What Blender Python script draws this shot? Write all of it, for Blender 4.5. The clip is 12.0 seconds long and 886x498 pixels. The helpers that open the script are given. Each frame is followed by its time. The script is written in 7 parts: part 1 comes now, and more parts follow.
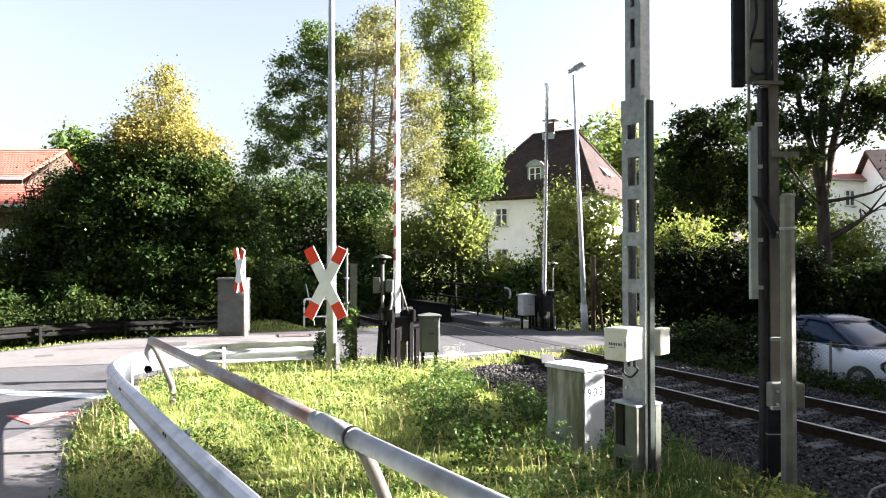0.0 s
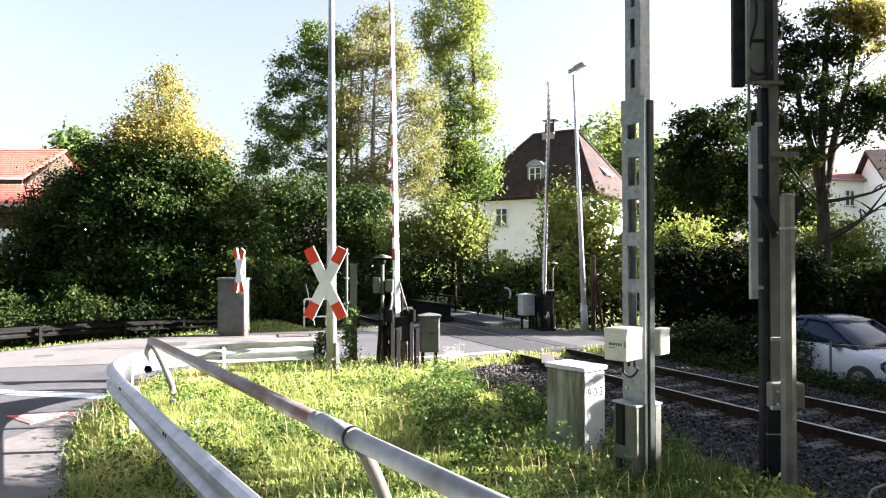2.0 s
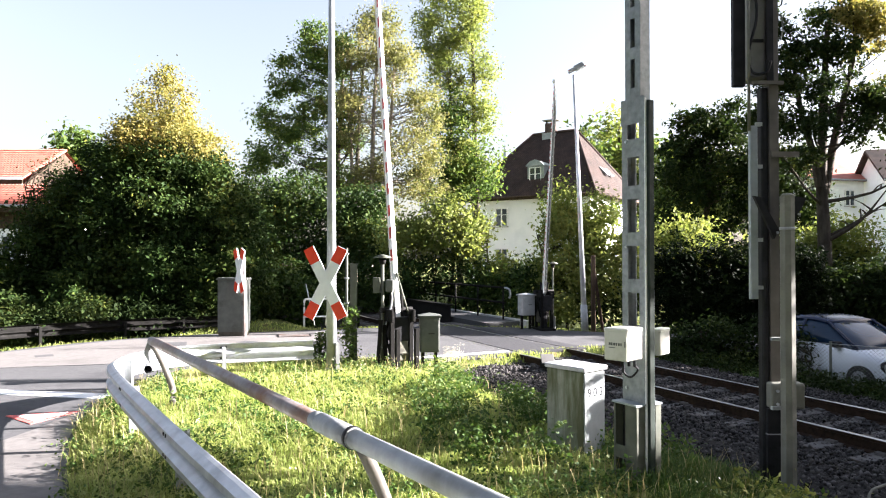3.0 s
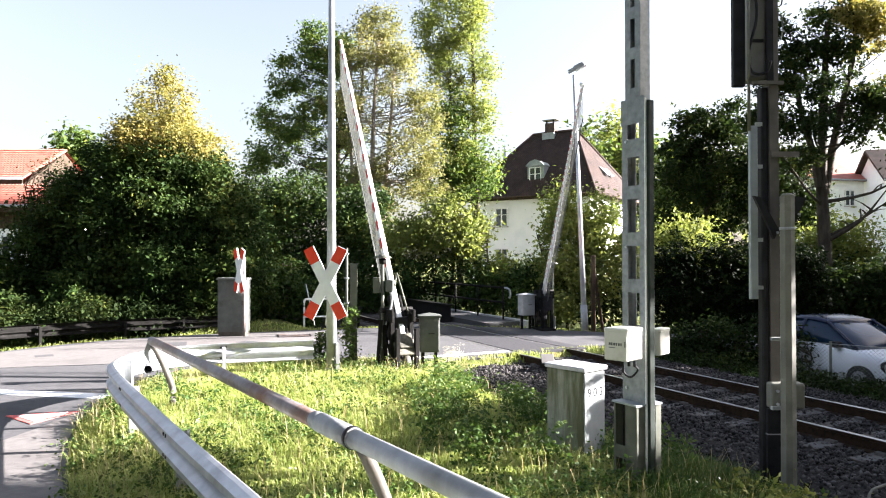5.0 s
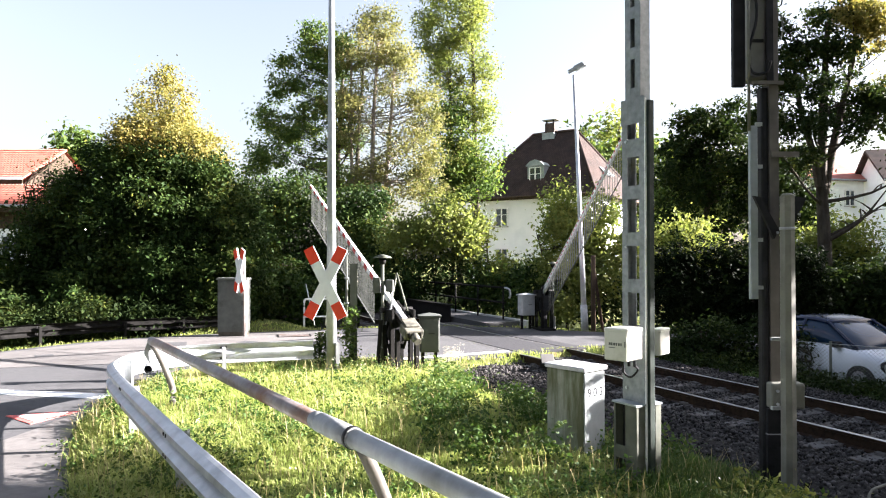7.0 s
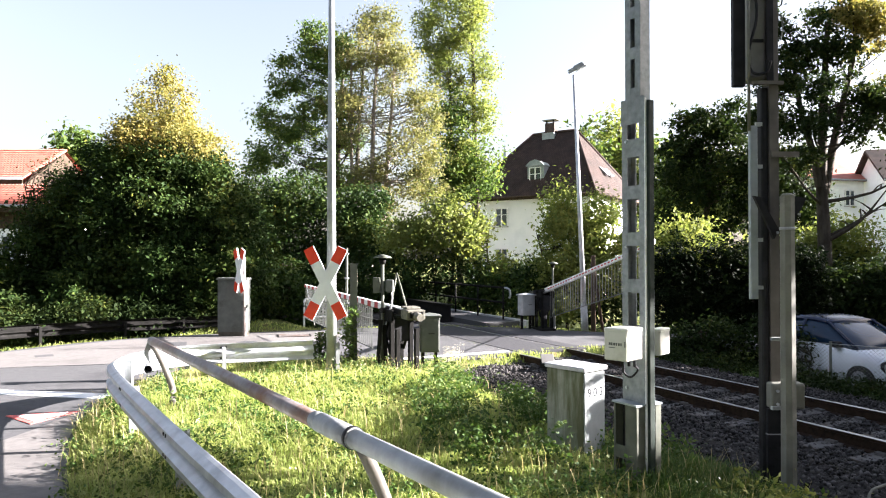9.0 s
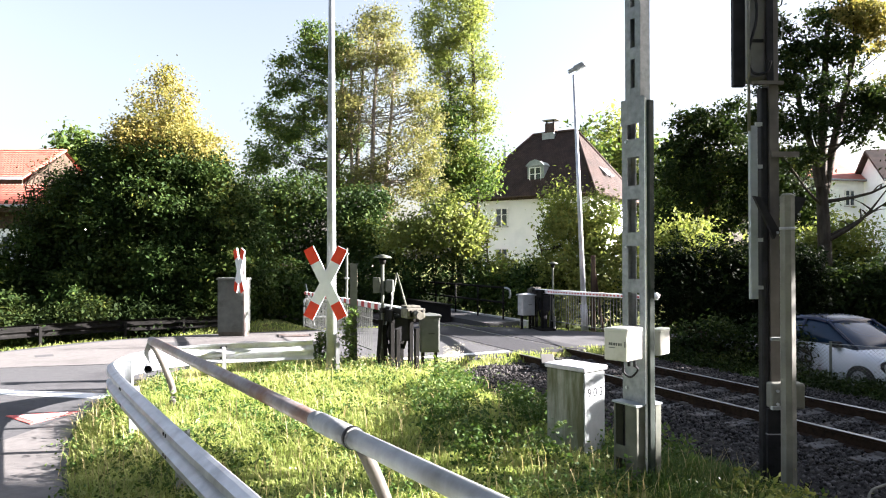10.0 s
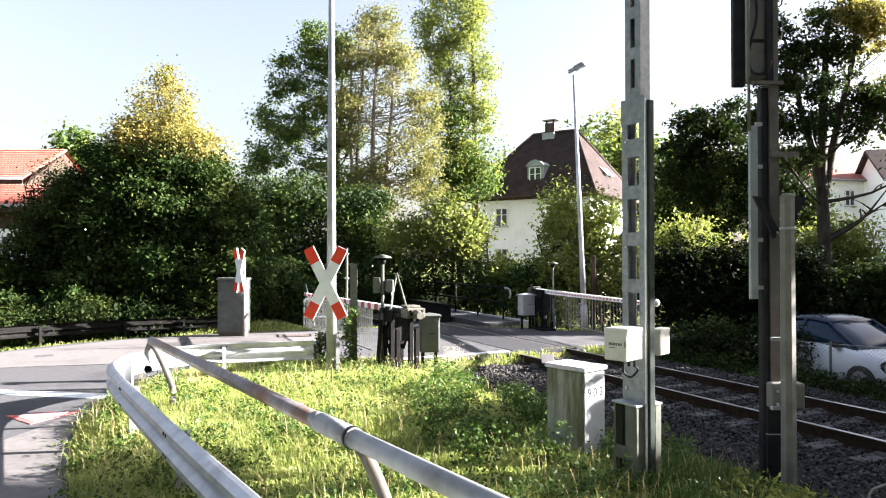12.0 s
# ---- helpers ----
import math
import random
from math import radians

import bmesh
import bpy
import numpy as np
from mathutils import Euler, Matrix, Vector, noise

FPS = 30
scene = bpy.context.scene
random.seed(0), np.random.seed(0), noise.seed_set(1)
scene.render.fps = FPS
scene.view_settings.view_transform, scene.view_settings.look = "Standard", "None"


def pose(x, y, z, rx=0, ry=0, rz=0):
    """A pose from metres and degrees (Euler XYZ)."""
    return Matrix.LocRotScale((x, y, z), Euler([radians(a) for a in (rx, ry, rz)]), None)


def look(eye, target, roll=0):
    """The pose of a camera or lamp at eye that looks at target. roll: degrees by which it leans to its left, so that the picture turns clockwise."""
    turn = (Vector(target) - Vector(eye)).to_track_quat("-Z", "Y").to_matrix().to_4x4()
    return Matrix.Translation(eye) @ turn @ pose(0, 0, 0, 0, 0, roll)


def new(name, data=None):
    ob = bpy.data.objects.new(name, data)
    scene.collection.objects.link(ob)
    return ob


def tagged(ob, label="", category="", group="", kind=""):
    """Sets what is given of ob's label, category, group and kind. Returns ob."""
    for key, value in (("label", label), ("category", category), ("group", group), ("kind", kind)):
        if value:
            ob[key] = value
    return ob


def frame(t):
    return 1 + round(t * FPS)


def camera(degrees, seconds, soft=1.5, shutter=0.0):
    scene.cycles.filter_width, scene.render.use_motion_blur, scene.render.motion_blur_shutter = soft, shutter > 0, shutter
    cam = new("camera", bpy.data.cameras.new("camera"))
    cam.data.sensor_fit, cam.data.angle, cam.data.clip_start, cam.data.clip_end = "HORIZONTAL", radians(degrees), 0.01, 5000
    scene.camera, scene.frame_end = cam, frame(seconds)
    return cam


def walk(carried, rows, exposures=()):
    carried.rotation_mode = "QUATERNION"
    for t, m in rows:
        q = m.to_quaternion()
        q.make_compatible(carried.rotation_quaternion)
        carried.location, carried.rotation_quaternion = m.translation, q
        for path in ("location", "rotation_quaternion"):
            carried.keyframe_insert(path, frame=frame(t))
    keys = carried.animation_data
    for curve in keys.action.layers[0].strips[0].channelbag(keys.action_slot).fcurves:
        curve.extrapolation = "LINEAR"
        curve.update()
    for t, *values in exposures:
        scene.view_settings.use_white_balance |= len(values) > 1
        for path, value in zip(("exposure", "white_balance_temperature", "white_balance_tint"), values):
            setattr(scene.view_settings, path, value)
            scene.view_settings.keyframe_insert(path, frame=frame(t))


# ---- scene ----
# ---------------------------------------------------------------- camera
cam = camera(66.5, 12.0, soft=1.1)
EYE = (0.0, 0.0, 2.1)
VIEW = look(EYE, (0.0, 100.0, 2.1 + 1.42))
walk(cam, [(0.0, VIEW), (12.0, VIEW)], exposures=[(0.0, 3.56, 6050, 18), (12.0, 3.56, 6050, 18)])

# ---------------------------------------------------------------- daylight
SUN_EL, SUN_AZ = radians(19.0), radians(7.5)     # azimuth from +X towards +Y
world = bpy.data.worlds.new("world")
scene.world = world
world.use_nodes = True
wn = world.node_tree
sky = wn.nodes.new("ShaderNodeTexSky")
sky.sky_type = 'NISHITA'
sky.sun_disc = False
sky.sun_elevation = SUN_EL
sky.sun_rotation = math.pi / 2 - SUN_AZ
sky.dust_density = 3.0
sky.air_density = 1.3
haze = wn.nodes.new("ShaderNodeHueSaturation")
haze.inputs["Saturation"].default_value = 0.55
wn.links.new(sky.outputs[0], haze.inputs["Color"])
wn.links.new(haze.outputs[0], wn.nodes["Background"].inputs[0])
wn.nodes["Background"].inputs[1].default_value = 0.030
sun_data = bpy.data.lights.new("sun", 'SUN')
sun_data.energy = 5.0
sun_data.angle = radians(0.5)
sun_data.color = (1.0, 0.93, 0.82)
sun = new("sun", sun_data)
SUN_DIR = Vector((math.cos(SUN_EL) * math.cos(SUN_AZ), math.cos(SUN_EL) * math.sin(SUN_AZ), math.sin(SUN_EL)))
sun.matrix_world = look((30, 0, 40), Vector((30, 0, 40)) - SUN_DIR)


# ---------------------------------------------------------------- materials
def ramp(nt, source, stops):
    n = nt.nodes.new("ShaderNodeValToRGB")
    while len(n.color_ramp.elements) < len(stops):
        n.color_ramp.elements.new(0.5)
    for e, (p, c) in zip(n.color_ramp.elements, stops):
        e.position, e.color = p, (*c, 1.0)
    nt.links.new(source, n.inputs[0])
    return n.outputs[0]


def noise_node(nt, coords, scale, detail=4.0, rough=0.6, stretch=None):
    n = nt.nodes.new("ShaderNodeTexNoise")
    n.inputs["Scale"].default_value, n.inputs["Detail"].default_value, n.inputs["Roughness"].default_value = scale, detail, rough
    if stretch:
        m = nt.nodes.new("ShaderNodeMapping")
        m.inputs["Scale"].default_value = stretch
        nt.links.new(coords, m.inputs[0])
        coords = m.outputs[0]
    nt.links.new(coords, n.inputs["Vector"])
    return n.outputs[0]


def mix(nt, fac, a, b, mode='MIX'):
    n = nt.nodes.new("ShaderNodeMix")
    n.data_type, n.blend_type = 'RGBA', mode
    for i, v in ((0, fac), (6, a), (7, b)):
        if isinstance(v, (float, int)):
            n.inputs[i].default_value = v
        elif isinstance(v, tuple):
            n.inputs[i].default_value = (*v, 1.0)
        else:
            nt.links.new(v, n.inputs[i])
    return n.outputs[2]


def surface(name, dark, light, scale=6.0, rough=0.6, metal=0.0, bump=0.2, stain=None, stain_scale=1.2, stain_cut=(0.5, 0.7),
            stretch=None, fine=60.0, per_object=0.0, per_island=0.0, bump_size=0.01, stain_stretch=None, gloss=0.3):
    """A surface with grain at one scale, fine relief, and stains of a second scale."""
    m = bpy.data.materials.new(name)
    m.use_nodes = True
    nt = m.node_tree
    b = nt.nodes["Principled BSDF"]
    co = nt.nodes.new("ShaderNodeTexCoord").outputs["Object"]
    if per_object:
        geo = nt.nodes.new("ShaderNodeObjectInfo").outputs["Random"]
    colour = ramp(nt, noise_node(nt, co, scale, stretch=stretch), [(0.3, dark), (0.7, light)])
    if stain:
        f = ramp(nt, noise_node(nt, co, stain_scale, 5.0, 0.65, stain_stretch), [(stain_cut[0], (0, 0, 0)), (stain_cut[1], (1, 1, 1))])
        colour = mix(nt, f, colour, stain)
    if per_object or per_island:
        src = geo if per_object else nt.nodes.new("ShaderNodeNewGeometry").outputs["Random Per Island"]
        k = per_object or per_island
        g = ramp(nt, src, [(0.0, (1 - k,) * 3), (1.0, (1.0,) * 3)])
        colour = mix(nt, 1.0, colour, g, 'MULTIPLY')
    nt.links.new(colour, b.inputs["Base Color"])
    fine_n = noise_node(nt, co, fine, 3.0)
    r = nt.nodes.new("ShaderNodeMapRange")
    r.inputs[3].default_value, r.inputs[4].default_value = max(0.03, rough - 0.12), min(1.0, rough + 0.12)
    nt.links.new(noise_node(nt, co, scale * 1.7), r.inputs[0])
    nt.links.new(r.outputs[0], b.inputs["Roughness"])
    b.inputs["Metallic"].default_value = metal
    b.inputs["Specular IOR Level"].default_value = gloss
    if bump:
        bp = nt.nodes.new("ShaderNodeBump")
        bp.inputs["Strength"].default_value, bp.inputs["Distance"].default_value = bump, bump_size
        nt.links.new(fine_n, bp.inputs["Height"])
        nt.links.new(bp.outputs[0], b.inputs["Normal"])
    return m


def leaf_material(name, stops, through_light=0.3, rough=0.5, gloss=0.2):
    """Leaves: each one its own tint, part of the light shining through."""
    m = bpy.data.materials.new(name)
    m.use_nodes = True
    nt = m.node_tree
    b = nt.nodes["Principled BSDF"]
    g = nt.nodes.new("ShaderNodeNewGeometry")
    co = nt.nodes.new("ShaderNodeTexCoord").outputs["Object"]
    add = nt.nodes.new("ShaderNodeMath")
    add.operation = 'MULTIPLY_ADD'
    nt.links.new(g.outputs["Random Per Island"], add.inputs[0])
    add.inputs[1].default_value = 0.5
    big = nt.nodes.new("ShaderNodeMapRange")
    big.inputs[1].default_value, big.inputs[2].default_value = 0.3, 0.7
    big.inputs[3].default_value, big.inputs[4].default_value = 0.0, 0.5
    nt.links.new(noise_node(nt, co, 0.55, 3.0), big.inputs[0])
    nt.links.new(big.outputs[0], add.inputs[2])
    c = ramp(nt, add.outputs[0], stops)
    nt.links.new(c, b.inputs["Base Color"])
    b.inputs["Roughness"].default_value = rough + 0.15
    b.inputs["Specular IOR Level"].default_value = gloss
    t = nt.nodes.new("ShaderNodeBsdfTranslucent")
    nt.links.new(mix(nt, 1.0, c, (1.0, 1.0, 0.75), 'MULTIPLY'), t.inputs[0])
    ms = nt.nodes.new("ShaderNodeMixShader")
    ms.inputs[0].default_value = through_light
    nt.links.new(b.outputs[0], ms.inputs[1])
    nt.links.new(t.outputs[0], ms.inputs[2])
    nt.links.new(ms.outputs[0], nt.nodes["Material Output"].inputs[0])
    return m


def glass_material(name, tint=(0.04, 0.05, 0.06), rough=0.05, gloss=0.7):
    m = bpy.data.materials.new(name)
    m.use_nodes = True
    b = m.node_tree.nodes["Principled BSDF"]
    b.inputs["Base Color"].default_value = (*tint, 1)
    b.inputs["Roughness"].default_value = rough
    b.inputs["Specular IOR Level"].default_value = gloss
    return m


ASPHALT = surface("asphalt", (0.054, 0.054, 0.057), (0.078, 0.078, 0.079), 9, 0.85, bump=0.35, stain=(0.044, 0.044, 0.047), stain_scale=0.7, fine=140)
ASPHALT_PALE = surface("pale_asphalt", (0.112, 0.105, 0.10), (0.148, 0.140, 0.134), 8, 0.85, bump=0.3, stain=(0.09, 0.084, 0.08), stain_scale=0.9, fine=140)
ASPHALT_DARK = surface("dark_crossing_panel", (0.022, 0.022, 0.025), (0.036, 0.036, 0.04), 12, 0.8, bump=0.3, fine=120)
LINE_PAINT = surface("road_paint", (0.70, 0.70, 0.70), (0.82, 0.82, 0.80), 20, 0.7, bump=0.2, stain=(0.35, 0.35, 0.35), stain_scale=9, stain_cut=(0.58, 0.7))
RED_ROAD_PAINT = surface("red_road_paint", (0.45, 0.08, 0.07), (0.58, 0.14, 0.12), 20, 0.7, bump=0.2, stain=(0.2, 0.16, 0.15), stain_scale=12, stain_cut=(0.55, 0.7))
SOIL = surface("soil_and_turf", gloss=0.12, dark=(0.06, 0.085, 0.02), light=(0.14, 0.165, 0.04), scale=3.0, rough=0.95, bump=0.9, stain=(0.13, 0.10, 0.045), stain_scale=0.9, fine=35, bump_size=0.05)
KERBSTONE = surface("kerbstone", (0.30, 0.30, 0.29), (0.42, 0.42, 0.40), 8, 0.8, bump=0.3)
BALLAST_BED = surface("ballast_bed", gloss=0.12, dark=(0.0144, 0.013, 0.012), light=(0.0432, 0.0408, 0.0384), scale=22, rough=0.95, bump=1.0, fine=30, bump_size=0.04)
BALLAST = surface("ballast_stone", gloss=0.12, dark=(0.0434, 0.0409, 0.0397), light=(0.149, 0.14, 0.136), scale=6, rough=0.9, bump=0.3, per_island=0.9)
RAIL_SIDE = surface("rusty_rail", gloss=0.12, dark=(0.018, 0.012, 0.009), light=(0.045, 0.028, 0.018), scale=14, rough=0.8, metal=0.3, bump=0.3)
RAIL_TOP = surface("worn_rail_top", (0.35, 0.34, 0.33), (0.5, 0.49, 0.48), 30, 0.3, 0.9, bump=0.05)
SLEEPER = surface("concrete_sleeper", gloss=0.12, dark=(0.07, 0.0686, 0.0665), light=(0.14, 0.136, 0.133), scale=5, rough=0.9, bump=0.4, stain=(0.077, 0.063, 0.049), stain_scale=3)
GALV = surface("galvanised_steel", (0.403, 0.42, 0.437), (0.554, 0.571, 0.588), 5, 0.42, 0.45, bump=0.08, stain=(0.319, 0.328, 0.344), stain_scale=2.2)
GALV_DULL = surface("dull_galvanised_steel", (0.26, 0.275, 0.28), (0.40, 0.415, 0.42), 6, 0.6, 0.35, bump=0.12, stain=(0.17, 0.175, 0.17), stain_scale=1.6, stain_stretch=(1, 1, 0.25))
GALV_GREEN = surface("mossy_grey_steel", (0.065, 0.0715, 0.0553), (0.111, 0.117, 0.091), 6, 0.65, 0.2, bump=0.12)
MAST_BROWN = surface("brownish_grey_steel", (0.07, 0.063, 0.0546), (0.119, 0.108, 0.0945), 5, 0.65, 0.1, bump=0.12)
HOUSING_GREY = surface("grey_lamp_housing", (0.17, 0.162, 0.153), (0.246, 0.238, 0.225), 5, 0.5, 0.2, bump=0.1)
POST_GREY = surface("lichen_grey_post", (0.122, 0.122, 0.101), (0.194, 0.194, 0.166), 6, 0.75, bump=0.2, stain=(0.0792, 0.0792, 0.0648), stain_scale=3)
MAST_PALE = surface("weathered_galvanised_steel_mast", (0.165, 0.18, 0.187), (0.29, 0.31, 0.315), 16, 0.6, 0.15, bump=0.15, stain=(0.15, 0.15, 0.14), stain_scale=2.2, stain_cut=(0.52, 0.72), stain_stretch=(1, 1, 0.3))
PIPE_STEEL = surface("rusting_steel_pipe", (0.21, 0.185, 0.175), (0.33, 0.31, 0.30), 5, 0.5, 0.4, bump=0.15, stain=(0.17, 0.085, 0.05), stain_scale=2.4, stain_cut=(0.44, 0.72))
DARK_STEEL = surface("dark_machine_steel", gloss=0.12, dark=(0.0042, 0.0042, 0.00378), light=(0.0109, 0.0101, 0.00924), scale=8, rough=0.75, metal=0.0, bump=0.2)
BLACK_PAINT = surface("black_painted_steel", gloss=0.12, dark=(0.0096, 0.0096, 0.0112), light=(0.024, 0.024, 0.0264), scale=8, rough=0.55, bump=0.1)
GREEN_BLACK = surface("dark_green_cable_trough", gloss=0.12, dark=(0.012, 0.018, 0.014), light=(0.03, 0.04, 0.033), scale=8, rough=0.6, bump=0.1)
CAB_GREY = surface("grey_cabinet_paint", (0.0756, 0.0828, 0.0756), (0.115, 0.122, 0.112), 4, 0.6, bump=0.1, stain=(0.0576, 0.0612, 0.054), stain_scale=2.5)
WHITE_PAINT = surface("white_paint", (0.74, 0.74, 0.73), (0.82, 0.82, 0.81), 8, 0.5, bump=0.06, stain=(0.5, 0.5, 0.48), stain_scale=4, stain_cut=(0.6, 0.75))
SIGN_WHITE = surface("sign_white", (0.66, 0.67, 0.68), (0.76, 0.77, 0.77), 6, 0.45, bump=0.05, stain=(0.40, 0.42, 0.42), stain_scale=9, stain_cut=(0.66, 0.74))
SIGN_RED = surface("sign_red", (0.62, 0.036, 0.010), (0.74, 0.062, 0.018), 6, 0.45, bump=0.05, stain=(0.3, 0.05, 0.04), stain_scale=9, stain_cut=(0.66, 0.74))
ARM_RED = surface("barrier_red", (0.34, 0.03, 0.03), (0.46, 0.05, 0.045), 6, 0.5, bump=0.05)
PVC_WHITE = surface("cream_plastic_box", (0.44, 0.44, 0.39), (0.52, 0.52, 0.46), 5, 0.5, bump=0.05, stain=(0.38, 0.38, 0.32), stain_scale=4)
CONCRETE_CAB = surface("mossy_concrete_cabinet", (0.24, 0.25, 0.20), (0.36, 0.37, 0.32), 7, 0.85, bump=0.25, stain=(0.10, 0.105, 0.055), stain_scale=4.0, stain_cut=(0.40, 0.62), stain_stretch=(1.6, 1.6, 0.22))
LID_GREY = surface("pale_lid", (0.46, 0.46, 0.48), (0.56, 0.56, 0.58), 9, 0.8, bump=0.2, stain=(0.34, 0.34, 0.34), stain_scale=6)
CONCRETE_PALE = surface("pale_concrete", (0.34, 0.37, 0.38), (0.44, 0.47, 0.48), 7, 0.85, bump=0.2, stain=(0.27, 0.29, 0.28), stain_scale=3, stain_stretch=(1, 1, 0.4))
CONCRETE_DARK = surface("dark_damp_concrete", gloss=0.12, dark=(0.06, 0.055, 0.045), light=(0.12, 0.11, 0.09), scale=7, rough=0.9, bump=0.4)
MOSSY = surface("mossy_weathered_iron", (0.07, 0.0665, 0.0525), (0.154, 0.147, 0.119), 9, 0.85, bump=0.4, stain=(0.035, 0.035, 0.028), stain_scale=5)
SLAB = surface("concrete_slab", (0.30, 0.29, 0.27), (0.42, 0.41, 0.38), 6, 0.9, bump=0.3)
PLASTER = surface("white_house_plaster", (0.80, 0.81, 0.82), (0.86, 0.86, 0.86), 2, 0.9, bump=0.15, stain=(0.74, 0.75, 0.76), stain_scale=0.7)
ROOF_TILE = surface("brown_roof_tile", (0.030, 0.020, 0.016), (0.066, 0.040, 0.032), 1.3, 0.85, bump=0.25, per_island=0.25)
ROOF_RED = surface("red_roof_tile", (0.30, 0.085, 0.06), (0.42, 0.135, 0.095), 2.0, 0.75, bump=0.2, per_island=0.25)
TIMBER_DARK = surface("dark_timber", gloss=0.12, dark=(0.03, 0.02, 0.014), light=(0.07, 0.05, 0.035), scale=6, rough=0.8, bump=0.3, stretch=(1, 1, 0.2))
BARK = surface("bark", gloss=0.12, dark=(0.028, 0.023, 0.018), light=(0.075, 0.063, 0.05), scale=7, rough=0.95, bump=0.9, fine=22, stretch=(1, 1, 0.25), bump_size=0.04)
BARK_PALE = surface("pale_bark", gloss=0.12, dark=(0.16, 0.13, 0.105), light=(0.30, 0.25, 0.21), scale=6, rough=0.95, bump=0.8, fine=22, stretch=(1, 1, 0.25), bump_size=0.03)
ZINC = surface("zinc_sheet", (0.22, 0.25, 0.26), (0.34, 0.37, 0.38), 4, 0.5, 0.5, bump=0.08)
BRICK_CHIM = surface("sooty_chimney_brick", (0.035, 0.025, 0.02), (0.08, 0.055, 0.045), 8, 0.9, bump=0.4)
GLASS = glass_material("window_glass")
CAR_GLASS = glass_material("car_glass", (0.012, 0.028, 0.055), 0.06, 0.25)
CAR_WHITE = surface("white_car_paint", (0.70, 0.74, 0.80), (0.76, 0.79, 0.84), 3, 0.25, bump=0.0, stain=(0.6, 0.64, 0.7), stain_scale=5)
CAR_BLUE = surface("dark_blue_car_paint", (0.006, 0.012, 0.034), (0.010, 0.018, 0.05), 3, 0.22, bump=0.0)
RUBBER = surface("tyre_rubber", (0.012, 0.012, 0.012), (0.03, 0.03, 0.03), 12, 0.8, bump=0.2)
RIM = surface("alloy_rim", (0.4, 0.4, 0.42), (0.55, 0.55, 0.56), 9, 0.35, 0.8, bump=0.02)
LAMP_RED = surface("red_lamp_lens", (0.3, 0.01, 0.01), (0.45, 0.02, 0.02), 9, 0.2, bump=0.0)
LENS_WHITE = surface("clear_lamp_lens", (0.55, 0.58, 0.6), (0.7, 0.72, 0.75), 9, 0.15, bump=0.0)
WATER_DARK = surface("dark_river", (0.01, 0.014, 0.012), (0.02, 0.025, 0.02), 2, 0.12, bump=0.3, fine=4, bump_size=0.05)

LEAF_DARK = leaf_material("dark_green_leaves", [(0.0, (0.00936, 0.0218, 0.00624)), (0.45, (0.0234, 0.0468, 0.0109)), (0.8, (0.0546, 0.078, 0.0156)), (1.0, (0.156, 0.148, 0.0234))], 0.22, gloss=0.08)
LEAF_YELLOW = leaf_material("yellowing_leaves", [(0.0, (0.10, 0.12, 0.03)), (0.4, (0.21, 0.195, 0.05)), (0.75, (0.33, 0.26, 0.08)), (1.0, (0.38, 0.22, 0.10))], 0.45)
LEAF_OLIVE = leaf_material("olive_autumn_leaves", [(0.0, (0.0738, 0.0902, 0.0328)), (0.4, (0.148, 0.156, 0.0533)), (0.75, (0.23, 0.213, 0.082)), (1.0, (0.295, 0.221, 0.107))], 0.5)
LEAF_GREEN = leaf_material("mid_green_leaves", [(0.0, (0.03, 0.065, 0.015)), (0.45, (0.07, 0.12, 0.025)), (0.8, (0.14, 0.18, 0.035)), (1.0, (0.28, 0.26, 0.05))], 0.47)
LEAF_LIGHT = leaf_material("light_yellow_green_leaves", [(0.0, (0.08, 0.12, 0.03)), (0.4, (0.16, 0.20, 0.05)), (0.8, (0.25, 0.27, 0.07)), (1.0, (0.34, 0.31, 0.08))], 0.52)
# green leaves darkened to near-black, the shade put into their colour
LEAF_SHADED = leaf_material("deep_shade_leaves", [(0.0, (0.0084, 0.0154, 0.0056)), (0.5, (0.0175, 0.0315, 0.0084)), (0.85, (0.038, 0.050, 0.012)), (1.0, (0.085, 0.078, 0.016))], 0.3, gloss=0.06)
# near-black greens: the shade on the hedge is in the leaf colour
LEAF_HEDGE = leaf_material("thuja_shade_green", [(0.0, (0.0025, 0.006, 0.002)), (0.5, (0.005, 0.01, 0.003)), (1.0, (0.0175, 0.025, 0.0065))], 0.2, gloss=0.04)
GRASS = leaf_material("grass_blades", [(0.0, (0.13, 0.19, 0.045)), (0.4, (0.28, 0.35, 0.085)), (0.75, (0.45, 0.48, 0.17)), (1.0, (0.62, 0.56, 0.30))], 0.45, 0.45)
DRY_GRASS = leaf_material("dry_grass", [(0.0, (0.25, 0.20, 0.09)), (0.5, (0.40, 0.33, 0.17)), (1.0, (0.55, 0.46, 0.26))], 0.35, 0.6)
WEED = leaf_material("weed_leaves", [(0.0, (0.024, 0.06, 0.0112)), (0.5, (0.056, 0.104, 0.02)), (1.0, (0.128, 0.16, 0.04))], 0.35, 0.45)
FLOWER = leaf_material("pale_flowers", [(0.0, (0.55, 0.52, 0.40)), (1.0, (0.8, 0.78, 0.7))], 0.3)


# ---------------------------------------------------------------- mesh helpers
def finish(name, bm, material, smooth=False):
    me = bpy.data.meshes.new(name)
    bmesh.ops.recalc_face_normals(bm, faces=bm.faces)
    bm.to_mesh(me)
    bm.free()
    for m in (material if isinstance(material, (list, tuple)) else [material]):
        me.materials.append(m)
    if smooth:
        for p in me.polygons:
            p.use_smooth = True
    return me


